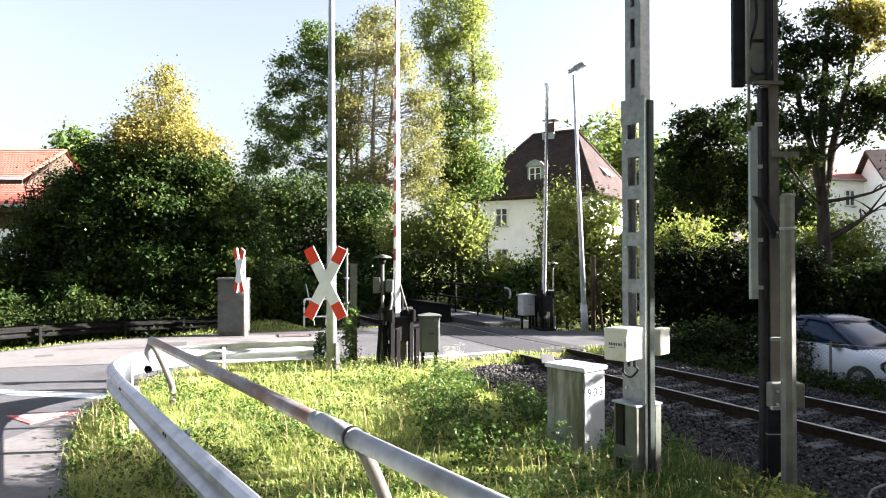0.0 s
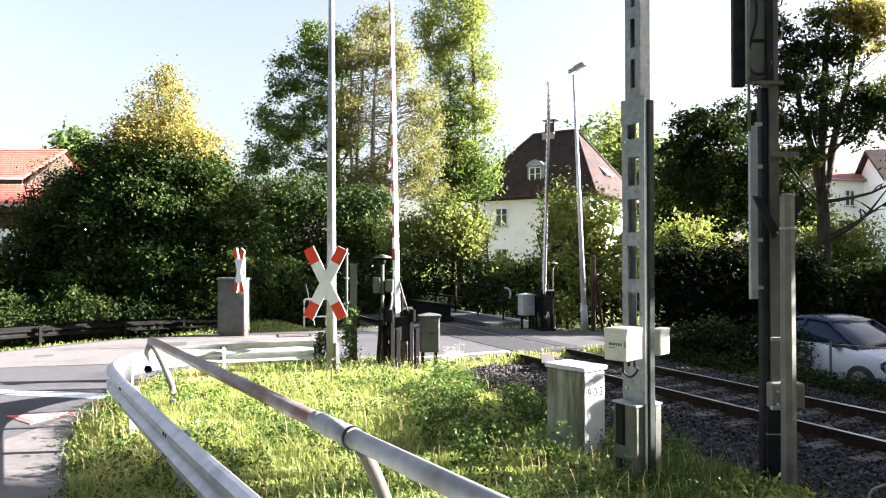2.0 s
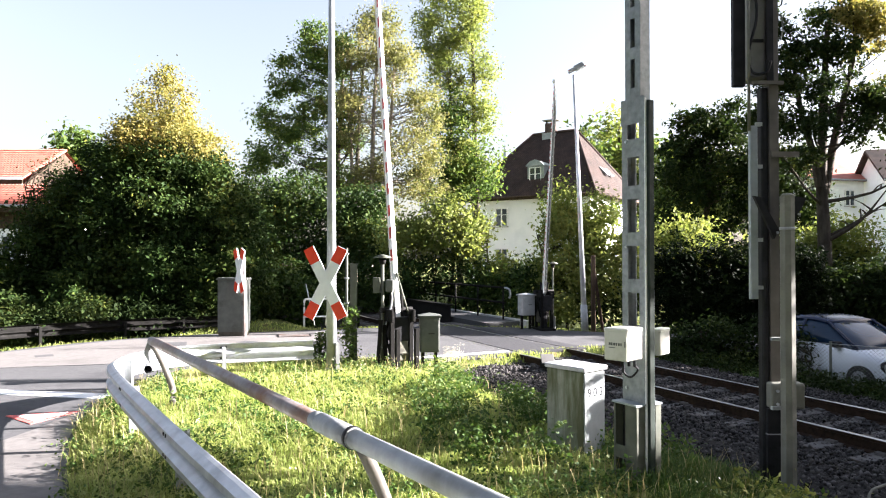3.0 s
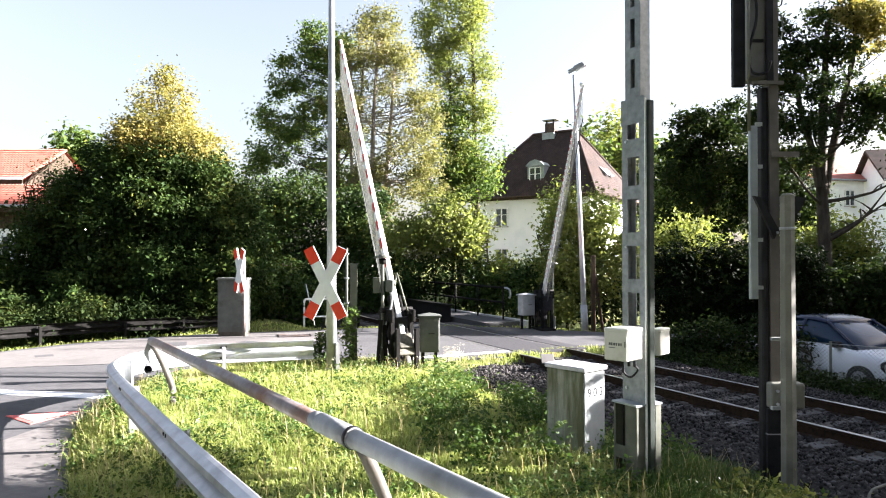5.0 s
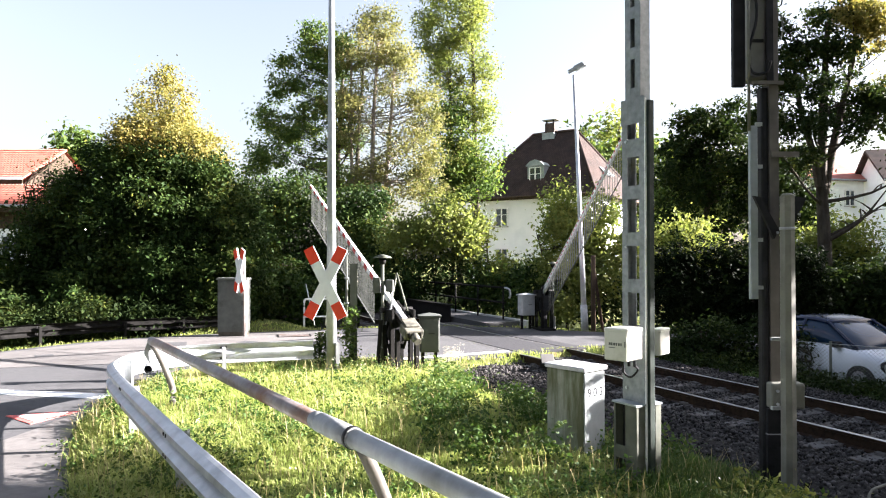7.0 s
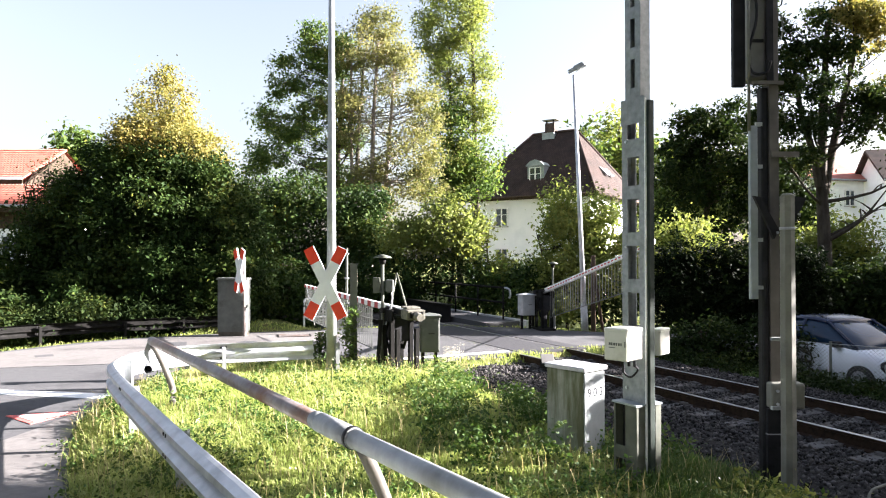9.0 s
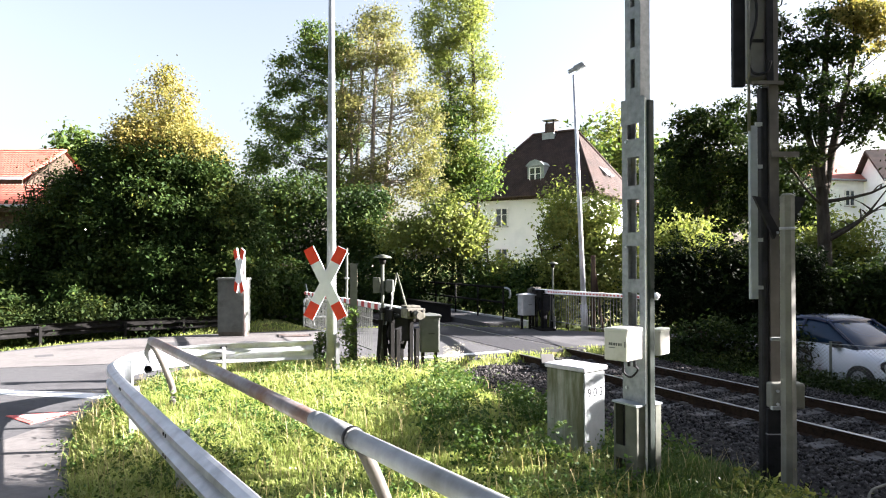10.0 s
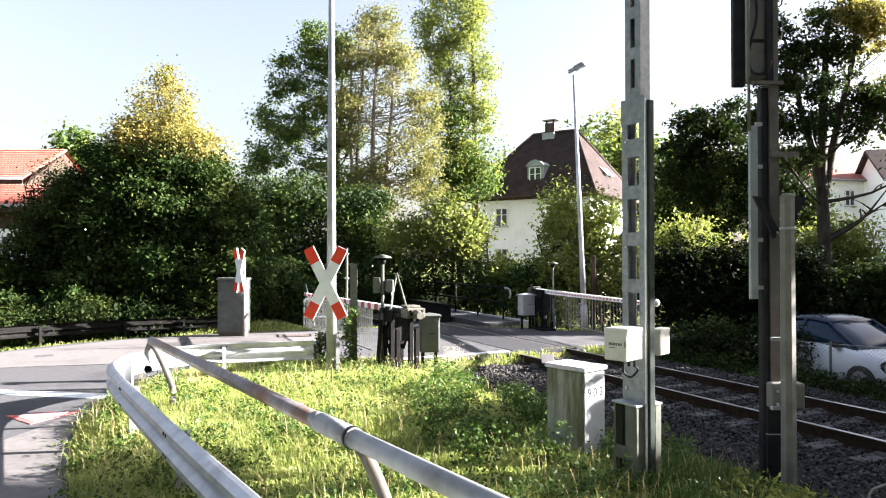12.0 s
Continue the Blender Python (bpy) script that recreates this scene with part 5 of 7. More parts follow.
# ---------------------------------------------------------------- contact-wire mast, boxes and numbered cabinet
def catenary_mast():
    x, y, z0 = 1.66, 5.75, 0.0
    t = thing("catenary_mast", pose(x, y, z0, 0, 0, -60), "pale weathered lattice-plate railway mast", "mast")
    h, w, d, k = 7.5, 0.258, 0.11, 0.012
    for s in (-1, 1):                      # two channel chords with flanges turned inwards
        for zb, zt, ww in ((-0.4, 3.42, w), (3.42, h, w * 0.68)):
            xo, xi = s * ww / 2, s * (ww / 2 - 0.062)
            bm = bmesh.new()
            out = [(xi, -d / 2), (xo, -d / 2), (xo, d / 2), (xi, d / 2), (xi, d / 2 - k), (xo - s * k, d / 2 - k), (xo - s * k, -d / 2 + k), (xi, -d / 2 + k)]
            prism(bm, out, zb, zt)
            part("chord", bm, MAST_PALE, t)
    for z0_, z1_ in [(0.12, 0.225), (1.415, 1.53), (1.812, 1.925), (2.209, 2.322), (2.606, 2.72), (2.964, 3.116)] + [(3.796 + 0.347 * i, 3.895 + 0.347 * i) for i in range(11)]:
        ww = w if z0_ < 3.3 else w * 0.68
        for yy in (-d / 2 + 0.001, d / 2 - k + 0.001):
            part("batten_plate", new_box(-ww / 2 + 0.061, ww / 2 - 0.061, yy, yy + k - 0.002, z0_, z1_), MAST_PALE, t)
    part("lower_plate", new_box(-w / 2 + 0.061, w / 2 - 0.061, -d / 2 + 0.001, -d / 2 + k, 0.45, 1.36), MAST_PALE, t)
    part("batten_plate", new_box(-w * 0.34 + 0.061, w * 0.34 - 0.061, -d / 2 + 0.001, -d / 2 + k, 3.46, 3.55), MAST_PALE, t)
    part("joint_plate", new_box(-w / 2 - 0.004, w / 2 + 0.004, -d / 2 - 0.006, -d / 2 + 0.001, 3.243, 3.46), MAST_PALE, t)
    tr = part("cable_trough", new_box(w / 2 + 0.002, w / 2 + 0.04, -d / 2 + 0.012, d / 2 - 0.04, -0.3, 3.42, bevel=0.004), GREEN_BLACK, t, "black cable cover")
    # white strip paints in the sunlit edge beside the cable cover
    part("sunlit_edge", new_box(w / 2 + 0.001, w / 2 + 0.012, -d / 2 - 0.004, -d / 2 + 0.011, -0.3, 3.44), WHITE_PAINT, tr, "white strip for the sunlit mast edge")
    for s in (-1, 1):                      # foot frames of the foundation, one before and one behind the plates
        y0_, y1_ = (-d / 2 - 0.105, -d / 2 - 0.004) if s < 0 else (d / 2 + 0.004, d / 2 + 0.075)
        bm = bmesh.new()
        box(bm, -w / 2, -w / 2 + 0.02, y0_, y1_, -0.4, 0.88)
        box(bm, 0.0, w / 2, y0_, y1_, -0.4, 0.88, bevel=0.004)
        box(bm, -w / 2 + 0.021, -0.001, y0_ + 0.004, y0_ + 0.014, 0.42, 0.53)
        box(bm, -w / 2 + 0.021, -0.001, y0_ + 0.004, y0_ + 0.014, -0.3, 0.08)
        part("foot_frame", bm, GALV_GREEN, t, "grey-green steel foot frame")
        part("foot_cap", new_box(-w / 2 - 0.012, w / 2 + 0.012, y0_ - 0.012, y1_, 0.88, 0.895), ZINC, t)
        # black plate stands for the shade inside the open frame
        part("foot_shade_plate", new_box(-w / 2 + 0.021, -0.001, y1_ - 0.012, y1_ - 0.002, -0.4, 0.879), BLACK_PAINT, t)
    for z in (1.0, 1.1, 1.4, 2.2, 3.1):
        bm = bmesh.new()
        rod(bm, (-0.08, -d / 2 - 0.012, z), (-0.08, -d / 2, z), 0.012, n=6)
        part("bolt", bm, GALV, t)


catenary_mast()


def wall_box(at, w, d, h, label, mark):
    t = thing("junction_box", at, label, "junction box")
    part("body", new_box(-w / 2, w / 2, -d / 2, d / 2, 0, h, bevel=0.012), PVC_WHITE, t)
    part("lid", new_box(-w / 2 - 0.003, w / 2 + 0.003, -d / 2 - 0.003, d / 2 + 0.003, h - 0.03, h + 0.004, bevel=0.008), PVC_WHITE, t)
    if mark:
        bm = bmesh.new()
        for i, bw in enumerate((0.02, 0.015, 0.018, 0.014, 0.017, 0.012)):
            box(bm, -w / 2 + 0.045 + i * 0.021, -w / 2 + 0.045 + i * 0.021 + bw * 0.8, -d / 2 - 0.003, -d / 2 + 0.001, h * 0.48, h * 0.48 + 0.022)
        box(bm, -w / 2 + 0.045, -w / 2 + 0.10, -d / 2 - 0.003, -d / 2 + 0.001, h * 0.40, h * 0.40 + 0.006)
        box(bm, -w / 2 + 0.185, -w / 2 + 0.192, -d / 2 - 0.003, -d / 2 + 0.001, h * 0.44, h * 0.62)
        part("lettering", bm, CAB_GREY, t, "faded grey maker's mark as bars")
        for dx in (-0.06, 0.0, 0.05):
            bm = bmesh.new()
            rod(bm, (dx + 0.05, 0, -0.05), (dx + 0.05, 0, 0.0), 0.013, n=8)
            part("cable_gland", bm, BLACK_PAINT, t)
        bm = bmesh.new()
        tube(bm, arc([(0.0, 0, -0.04), (0.0, 0.01, -0.11), (0.05, 0.03, -0.14), (0.10, 0.05, -0.08), (0.1, 0.0, -0.04)], 5), 0.009, 6)
        part("cable", bm, BLACK_PAINT, t)
    return t


wall_box(pose(1.46, 5.48, 1.285, 0, 0, -45), 0.205, 0.25, 0.255, "cream plastic junction box on the mast", True)
wall_box(pose(1.86, 5.80, 1.28, 0, 0, -42), 0.09, 0.2, 0.22, "pale grey junction box behind the mast", False)


def writing(text, size, depth, material, parent, at, name="digit"):
    cu = bpy.data.curves.new(name, 'FONT')
    cu.body, cu.size, cu.extrude = text, size, depth
    cu.align_x = 'CENTER'
    tmp = bpy.data.objects.new(name, cu)
    me = bpy.data.meshes.new_from_object(tmp)
    bpy.data.objects.remove(tmp)
    me.materials.clear()
    me.materials.append(material)
    return part(name, me, None, parent, "stencilled black number", at=at)


def numbered_cabinet():
    # front edge towards the camera; local -y is the broad mossy face, +x the pale face with the number
    t = thing("relay_cabinet", pose(1.36, 6.98, 0.08, 0, 0, -50), "mossy concrete relay cabinet with white lid and number", "cabinet")
    w, d, h = 0.47, 0.33, 0.94
    part("plinth", new_box(-w / 2 + 0.01, w / 2 - 0.01, -d / 2 + 0.01, d / 2 - 0.01, -0.3, 0.06), CONCRETE_DARK, t)
    part("body", new_box(-w / 2, w / 2, -d / 2, d / 2, 0.06, h - 0.05, bevel=0.006), CONCRETE_CAB, t)
    part("end_panel", new_box(w / 2 + 0.001, w / 2 + 0.016, -d / 2 + 0.004, d / 2 - 0.004, 0.07, h - 0.06, bevel=0.004), CONCRETE_PALE, t, "pale grey end door")
    part("lid", new_box(-w / 2 - 0.02, w / 2 + 0.035, -d / 2 - 0.02, d / 2 + 0.02, h - 0.045, h, bevel=0.01), LID_GREY, t, "pale lid with drip edge")
    for i, digit in enumerate("903"):
        writing(digit, 0.125, 0.001, BLACK_PAINT, t, pose(w / 2 + 0.018, -0.088 + 0.092 * i, 0.64, 90, 0, 90))
    for z in (0.16, 0.45, 0.74):
        part("hinge", new_box(w / 2 + 0.002, w / 2 + 0.022, -d / 2 - 0.002, -d / 2 + 0.016, z, z + 0.05), GALV_DULL, t)
    return t


numbered_cabinet()
solid("paving_slab", new_box(-0.28, 0.28, -0.2, 0.2, -0.1, 0.03, bevel=0.01), SLAB, "loose grey concrete slab beside the relay cabinet", "slab", at=pose(0.98, 7.28, 0.1, 2, 3, -20))


# ---------------------------------------------------------------- signal mast at the track
def signal_mast():
    t = thing("railway_signal", pose(3.07, 6.4, 0.0, 0, 0, 0), "dark steel signal mast with black signal screen from behind", "railway signal")
    bm = bmesh.new()
    prism(bm, [(0.0, -0.065), (0.085, -0.065), (0.085, -0.05), (0.015, -0.05), (0.015, 0.05), (0.085, 0.05), (0.085, 0.065), (0.0, 0.065)], -0.3, 5.2)
    part("mast", bm, MAST_BROWN, t)
    part("mast_web", new_box(-0.068, -0.003, -0.05, 0.06, -0.3, 3.72, bevel=0.02), BLACK_PAINT, t, "black cable duct along the mast")
    part("screen", new_box(-0.32, -0.205, -0.03, 0.03, 3.73, 5.4, bevel=0.006), BLACK_PAINT, t, "black signal screen edge-on")
    b = part("housing", new_box(-0.175, 0.0, -0.02, 0.2, 3.80, 5.3, bevel=0.03), HOUSING_GREY, t, "grey lamp housing backs")
    part("back_strip", new_box(-0.029, 0.035, -0.085, -0.066, 3.76, 5.3, bevel=0.004), BLACK_PAINT, t, "dark strip up the mast")
    for z in (4.15, 4.75):
        part("housing_strap", new_box(-0.176, -0.029, -0.026, 0.0, z, z + 0.03, pose(0, 0, 0)), BLACK_PAINT, b)
    part("cable", tube(bmesh.new(), arc([(-0.2, -0.04, 4.9), (-0.13, -0.06, 4.6), (-0.12, -0.07, 4.35), (-0.19, -0.06, 4.05), (-0.16, -0.06, 3.86), (-0.05, -0.1, 3.84), (0.0, -0.1, 3.95)], 6), 0.014, 6), BLACK_PAINT, t)
    part("cable", tube(bmesh.new(), arc([(-0.2, -0.05, 5.1), (-0.05, -0.06, 5.0), (0.02, -0.06, 5.15)], 6), 0.013, 6), BLACK_PAINT, t)
    part("conduit", rod(bmesh.new(), (-0.19, -0.06, 3.3), (-0.19, -0.06, 5.4), 0.015, n=8), POST_GREY, t)
    part("conduit_cover", new_box(-0.185, -0.115, -0.07, -0.02, 1.72, 3.35, bevel=0.004), ZINC, t, "blue-grey sheet cable cover")
    for z in (1.81, 2.26, 2.95, 3.35):
        part("clamp", new_box(-0.12, -0.06, -0.05, -0.02, z, z + 0.035), GALV_DULL, t)
    part("bracket", new_box(-0.17, 0.11, -0.12, -0.066, 3.73, 3.76), MAST_BROWN, t)
    bm = bmesh.new()
    prism(bm, [(0.0, -0.11), (0.12, -0.10), (0.26, -0.10), (0.26, -0.085), (0.0, -0.085)], 3.05, 3.10)
    part("step_iron", bm, MAST_BROWN, t)
    for z in (4.2, 4.5):
        part("hand_hold", tube(bmesh.new(), arc([(0.06, 0.0, z), (0.14, -0.02, z + 0.01), (0.14, -0.02, z + 0.2), (0.06, 0.0, z + 0.2)], 4), 0.008, 6), POST_GREY, t)
    bx = part("cable_box", new_box(-0.04, 0.27, -0.16, 0.02, 0.71, 0.95, bevel=0.02), POST_GREY, t, "grey cast cable terminal box")
    for z in (0.76, 0.88):
        bm = bmesh.new()
        rod(bm, (0.01, -0.175, z), (0.01, -0.158, z), 0.014, n=8)
        part("screw", bm, GALV, bx)
    part("foot", new_box(-0.045, 0.11, -0.09, 0.09, -0.4, 0.70, bevel=0.01), BLACK_PAINT, t, "dark tarred foot")
    part("band", new_box(-0.048, 0.113, -0.093, 0.093, 0.46, 0.47), GALV_DULL, t)


signal_mast()
t = thing("concrete_post", pose(3.12, 6.12, 0), "grey octagonal post with small cap beside the signal", "post")
bm = bmesh.new()
rod(bm, (0, 0, -0.4), (0, 0, 2.66), 0.070, 0.064, 8)
for f in bm.faces:
    f.smooth = False
part("shaft", bm, POST_GREY, t)
part("cap", rod(bmesh.new(), (0, 0, 2.66), (0, 0, 2.69), 0.068, 0.04, 8), POST_GREY, t)
part("collar", rod(bmesh.new(), (0, 0, 2.36), (0, 0, 2.385), 0.070, 0.070, 8), GALV_DULL, t)
for z in (1.35, 0.72):
    part("tie", new_box(-0.12, 0.0, 0.05, 0.09, z, z + 0.03), GALV_DULL, t)
for pts, y in (([(-0.275, 2.68), (-0.21, 2.67), (-0.04, 2.36), (-0.09, 2.28), (-0.15, 2.42)], 6.26), ([(0.07, 2.68), (0.21, 2.66), (0.11, 2.45), (0.07, 2.3)], 6.26)):
    s = thing("signal_board", Matrix.Translation((3.15, y, 0)), "black angled sheet board fixed beside the post", "board")
    bm = bmesh.new()
    f = [bm.verts.new((a, -0.02, b)) for a, b in pts]
    g = [bm.verts.new((a, 0.02, b)) for a, b in pts]
    bm.faces.new(f)
    bm.faces.new(g[::-1])
    for i in range(len(pts)):
        bm.faces.new((f[i], g[i], g[(i + 1) % len(pts)], f[(i + 1) % len(pts)]))
    part("plate", bm, BLACK_PAINT, s)
    bm = bmesh.new()
    rod(bm, (pts[-2][0] + 0.03, -0.03, pts[-2][1] + 0.06), (pts[-2][0] + 0.03, -0.02, pts[-2][1] + 0.06), 0.012, n=8)
    part("bolt", bm, GALV, s)

t = thing("track_magnet", TRACK @ pose(7.78, 11.35, 0, 0, 0, 0), "grey track magnet on a bracket beside the rail", "track magnet")
part("body", new_box(-0.10, 0.10, -0.24, 0.24, -0.12, 0.03, bevel=0.02), DARK_STEEL, t)
part("cover", new_box(-0.15, 0.11, -0.13, 0.13, 0.0, 0.03, pose(-0.05, 0, 0.08, 35, 0, -25), bevel=0.006), HOUSING_GREY, t, "tilted pale cover plate")
part("bracket", new_box(0.0, 0.15, -0.05, 0.05, -0.17, -0.125), DARK_STEEL, t)


t = thing("cable_duct_cover", TRACK @ pose(10.95, 9.75, -0.3), "pale concrete cable duct cover beside the ballast", "duct cover")
part("slab", new_box(-0.16, 0.16, -0.62, 0.0, -0.1, 0.10, bevel=0.01), SLAB, t)
part("slab", new_box(-0.16, 0.16, 0.012, 0.6, -0.1, 0.09, bevel=0.01), SLAB, t)
t = thing("loose_cable", Matrix.Translation((3.9, 5.95, 0.0)), "pale loose cable loop on the ballast edge", "cable")
part("cable", tube(bmesh.new(), arc([(-0.25, -0.25, -0.25), (-0.2, -0.05, 0.02), (0.0, 0.1, 0.07), (0.3, 0.15, 0.08), (0.6, 0.1, -0.2)], 6), 0.012, 6), POST_GREY, t)


# ---------------------------------------------------------------- river bridge, railings and lamp
def bridge():
    t = thing("railway_bridge", Matrix(), "dark steel girder railway bridge with timber footway", "bridge")
    for v in (10.35, 7.0):
        bm = bmesh.new()
        for a, b, c, e in ((v - 0.02, v + 0.02, -0.9, 0.48), (v - 0.14, v + 0.14, 0.46, 0.50), (v - 0.14, v + 0.14, -0.94, -0.9)):
            box(bm, a, b, 21.2, 46, c, e, TRACK)
        part("girder", bm, DARK_STEEL, t)
    me = finish("stiffener", new_box(-0.06, 0.06, -0.01, 0.01, -0.9, 0.46), DARK_STEEL)
    for i in range(18):
        for v in (10.43, 7.08):
            part("stiffener", me, None, t, at=TRACK @ pose(v, 21.5 + i * 1.3, 0))
    # dark asphalt puts the shrubs' shade into the deck colour
    part("footway", new_box(10.5, 11.75, 18.9, 46, -0.25, 0.05, TRACK), ASPHALT, t, "footway deck, darker asphalt for shade")
    part("footway_kerb", new_box(11.75, 11.95, 18.5, 46, -0.25, 0.10, TRACK, bevel=0.02), KERBSTONE, t)
    r = thing("footbridge_railing", Matrix(), "dark steel railing along the bridge footway", "railing")
    for z in (1.12, 0.62):
        part("rail", rod(bmesh.new(), track(19.6, 11.6, z), track(46, 11.6, z), 0.035, n=8), DARK_STEEL, r)
    bm = bmesh.new()
    tube(bm, arc([track(19.6, 11.6, 1.12), track(19.32, 11.6, 1.08), track(19.25, 11.6, 0.9), track(19.3, 11.6, 0.8)], 4), 0.035, 8)
    part("end_bow", bm, GALV_DULL, r)
    me = finish("post", rod(bmesh.new(), (0, 0, 0), (0, 0, 1.12), 0.03, n=8), DARK_STEEL)
    for i in range(14):
        part("post", me, None, r, at=Matrix.Translation(track(19.7 + i * 1.8, 11.6)))
    l = thing("bridge_railing", Matrix(), "dark railing on the near side of the bridge", "railing")
    for z in (1.05, 0.55):
        part("rail", rod(bmesh.new(), track(22.5, 5.6, z), track(46, 5.6, z), 0.03, n=8), DARK_STEEL, l)
    for i in range(13):
        part("post", me, None, l, at=Matrix.Translation(track(22.6 + i * 1.9, 5.6, -0.07)))


bridge()
bm = new_box(-8, 22, 24.5, 41, -2.4, -1.7, TRACK)
solid("water_river", bm, WATER_DARK, "dark slow river under the bridge", "water", "structure")

t = thing("white_railing", pose(-4.25, 20.7, 0.0, 0, 0, 8), "white painted tubular pedestrian railing", "railing")
part("top_rail", tube(bmesh.new(), arc([(0, 0, 0.0), (0, 0, 0.6), (0.02, 0, 0.83), (0.2, 0, 0.86), (0.9, 0, 0.86)], 4), 0.03, 8), WHITE_PAINT, t)
part("lower_rail", rod(bmesh.new(), (0, 0, 0.32), (0.9, 0, 0.32), 0.025, n=8), WHITE_PAINT, t)
part("post", rod(bmesh.new(), (0.9, 0, -0.1), (0.9, 0, 0.86), 0.03, n=8), WHITE_PAINT, t)
t = thing("steel_rail_stub", pose(-3.9, 21.3, 0), "pair of slanting steel rods by the railing", "rod")
for x0, x1 in ((-0.42, -0.14), (0.35, 0.2)):
    part("rod", rod(bmesh.new(), (x1, 0, 0.0), (x0, 0, 1.3), 0.018, n=6), GALV, t)
bm = bmesh.new()
box(bm, -0.45, 0.45, -0.3, 0.3, 0.0, 0.014)
g = thing("drain_grate", pose(-4.05, 18.4, 0.0, 0, 0, 15), "rusty cast iron drain grate in the road edge", "drain")
part("frame", bm, DARK_STEEL, g)
for i in range(7):
    part("bar", new_box(-0.4, 0.4, -0.26 + i * 0.08, -0.225 + i * 0.08, 0.012, 0.022), PIPE_STEEL, g)


def street_lamp():
    t = thing("street_lamp", pose(4.15, 19.8, 0.0, 0, -2.3, 0), "grey steel street lamp leaning slightly, flat head", "street lamp")
    part("shaft", rod(bmesh.new(), (0, 0, -0.2), (0, 0, 7.5), 0.085, 0.04, 14), GALV, t)
    part("base_sleeve", rod(bmesh.new(), (0, 0, -0.2), (0, 0, 0.75), 0.11, 0.10, 14), GALV_DULL, t)
    bm = bmesh.new()
    m = pose(0.1, -0.02, 7.66, 0, -24, 0)
    prism(bm, [(-0.25, -0.09), (0.22, -0.12), (0.34, -0.06), (0.34, 0.06), (0.22, 0.12), (-0.25, 0.09)], 0.0, 0.09, m=m)
    prism(bm, [(-0.05, -0.07), (0.2, -0.08), (0.2, 0.08), (-0.05, 0.07)], 0.09, 0.13, m=m)
    h = part("head", bm, GALV_DULL, t, "weathered flat lamp head")
    bm = bmesh.new()
    prism(bm, [(-0.02, -0.08), (0.26, -0.09), (0.26, 0.09), (-0.02, 0.08)], -0.045, 0.001, m=m)
    part("glass_bowl", bm, LENS_WHITE, h)


street_lamp()
t = thing("wooden_post", pose(4.55, 20.5, 0), "grey weathered timber post by the street lamp", "post")
part("shaft", new_box(-0.06, 0.06, -0.06, 0.06, -0.3, 2.2, bevel=0.01), TIMBER_DARK, t)
t = thing("timber_prop", pose(4.85, 20.6, 0, 0, -8, 0), "leaning grey timber prop", "post")
part("shaft", new_box(-0.04, 0.04, -0.04, 0.04, -0.3, 2.0, bevel=0.01), TIMBER_DARK, t)
t = thing("notice_shelter", pose(-3.6, 31.5, -0.3), "small dark timber shelter roof behind the bridge", "shelter")
bm = bmesh.new()
prism(bm, [(-0.7, -0.5), (0.7, -0.5), (0.7, 0.5), (-0.7, 0.5)], 2.35, 2.48, m=pose(0, 0, 0, 0, 6, 0))
part("roof", bm, TIMBER_DARK, t)
for sx in (-0.5, 0.5):
    part("post", new_box(sx - 0.05, sx + 0.05, -0.05, 0.05, -1.5, 2.4), TIMBER_DARK, t)


# ---------------------------------------------------------------- buildings
def tile_rows(bm, a, b, c, d, rows, cols, lift=0.05):
    """A roof slope a-b (eaves) to d-c (ridge) laid with rows of overlapping tiles that have a rounded roll."""
    a, b, c, d = (Vector(q) for q in (a, b, c, d))
    n = (b - a).cross(d - a).normalized()
    if n.z < 0:
        n = -n
    for i in range(rows):
        f0, f1 = i / rows, (i + 1.08) / rows
        f1 = min(f1, 1.0)
        l0, r0, l1, r1 = a.lerp(d, f0), b.lerp(c, f0), a.lerp(d, f1), b.lerp(c, f1)
        w = (r0 - l0).length
        k = max(1, int(round(cols * w / (b - a).length)))
        for j in range(k):
            g0, g1 = j / k, (j + 0.93) / k
            q = [l0.lerp(r0, g0) + n * lift, l0.lerp(r0, g1) + n * lift, l1.lerp(r1, g1) + n * 0.01, l1.lerp(r1, g0) + n * 0.01]
            m0, m1 = l0.lerp(r0, (g0 + g1) / 2) + n * lift * 1.9, l1.lerp(r1, (g0 + g1) / 2) + n * lift * 0.7
            v = [bm.verts.new(x) for x in (q[0], m0, q[1], q[2], m1, q[3])]
            bm.faces.new((v[0], v[1], v[4], v[5]))
            bm.faces.new((v[1], v[2], v[3], v[4]))
    return bm


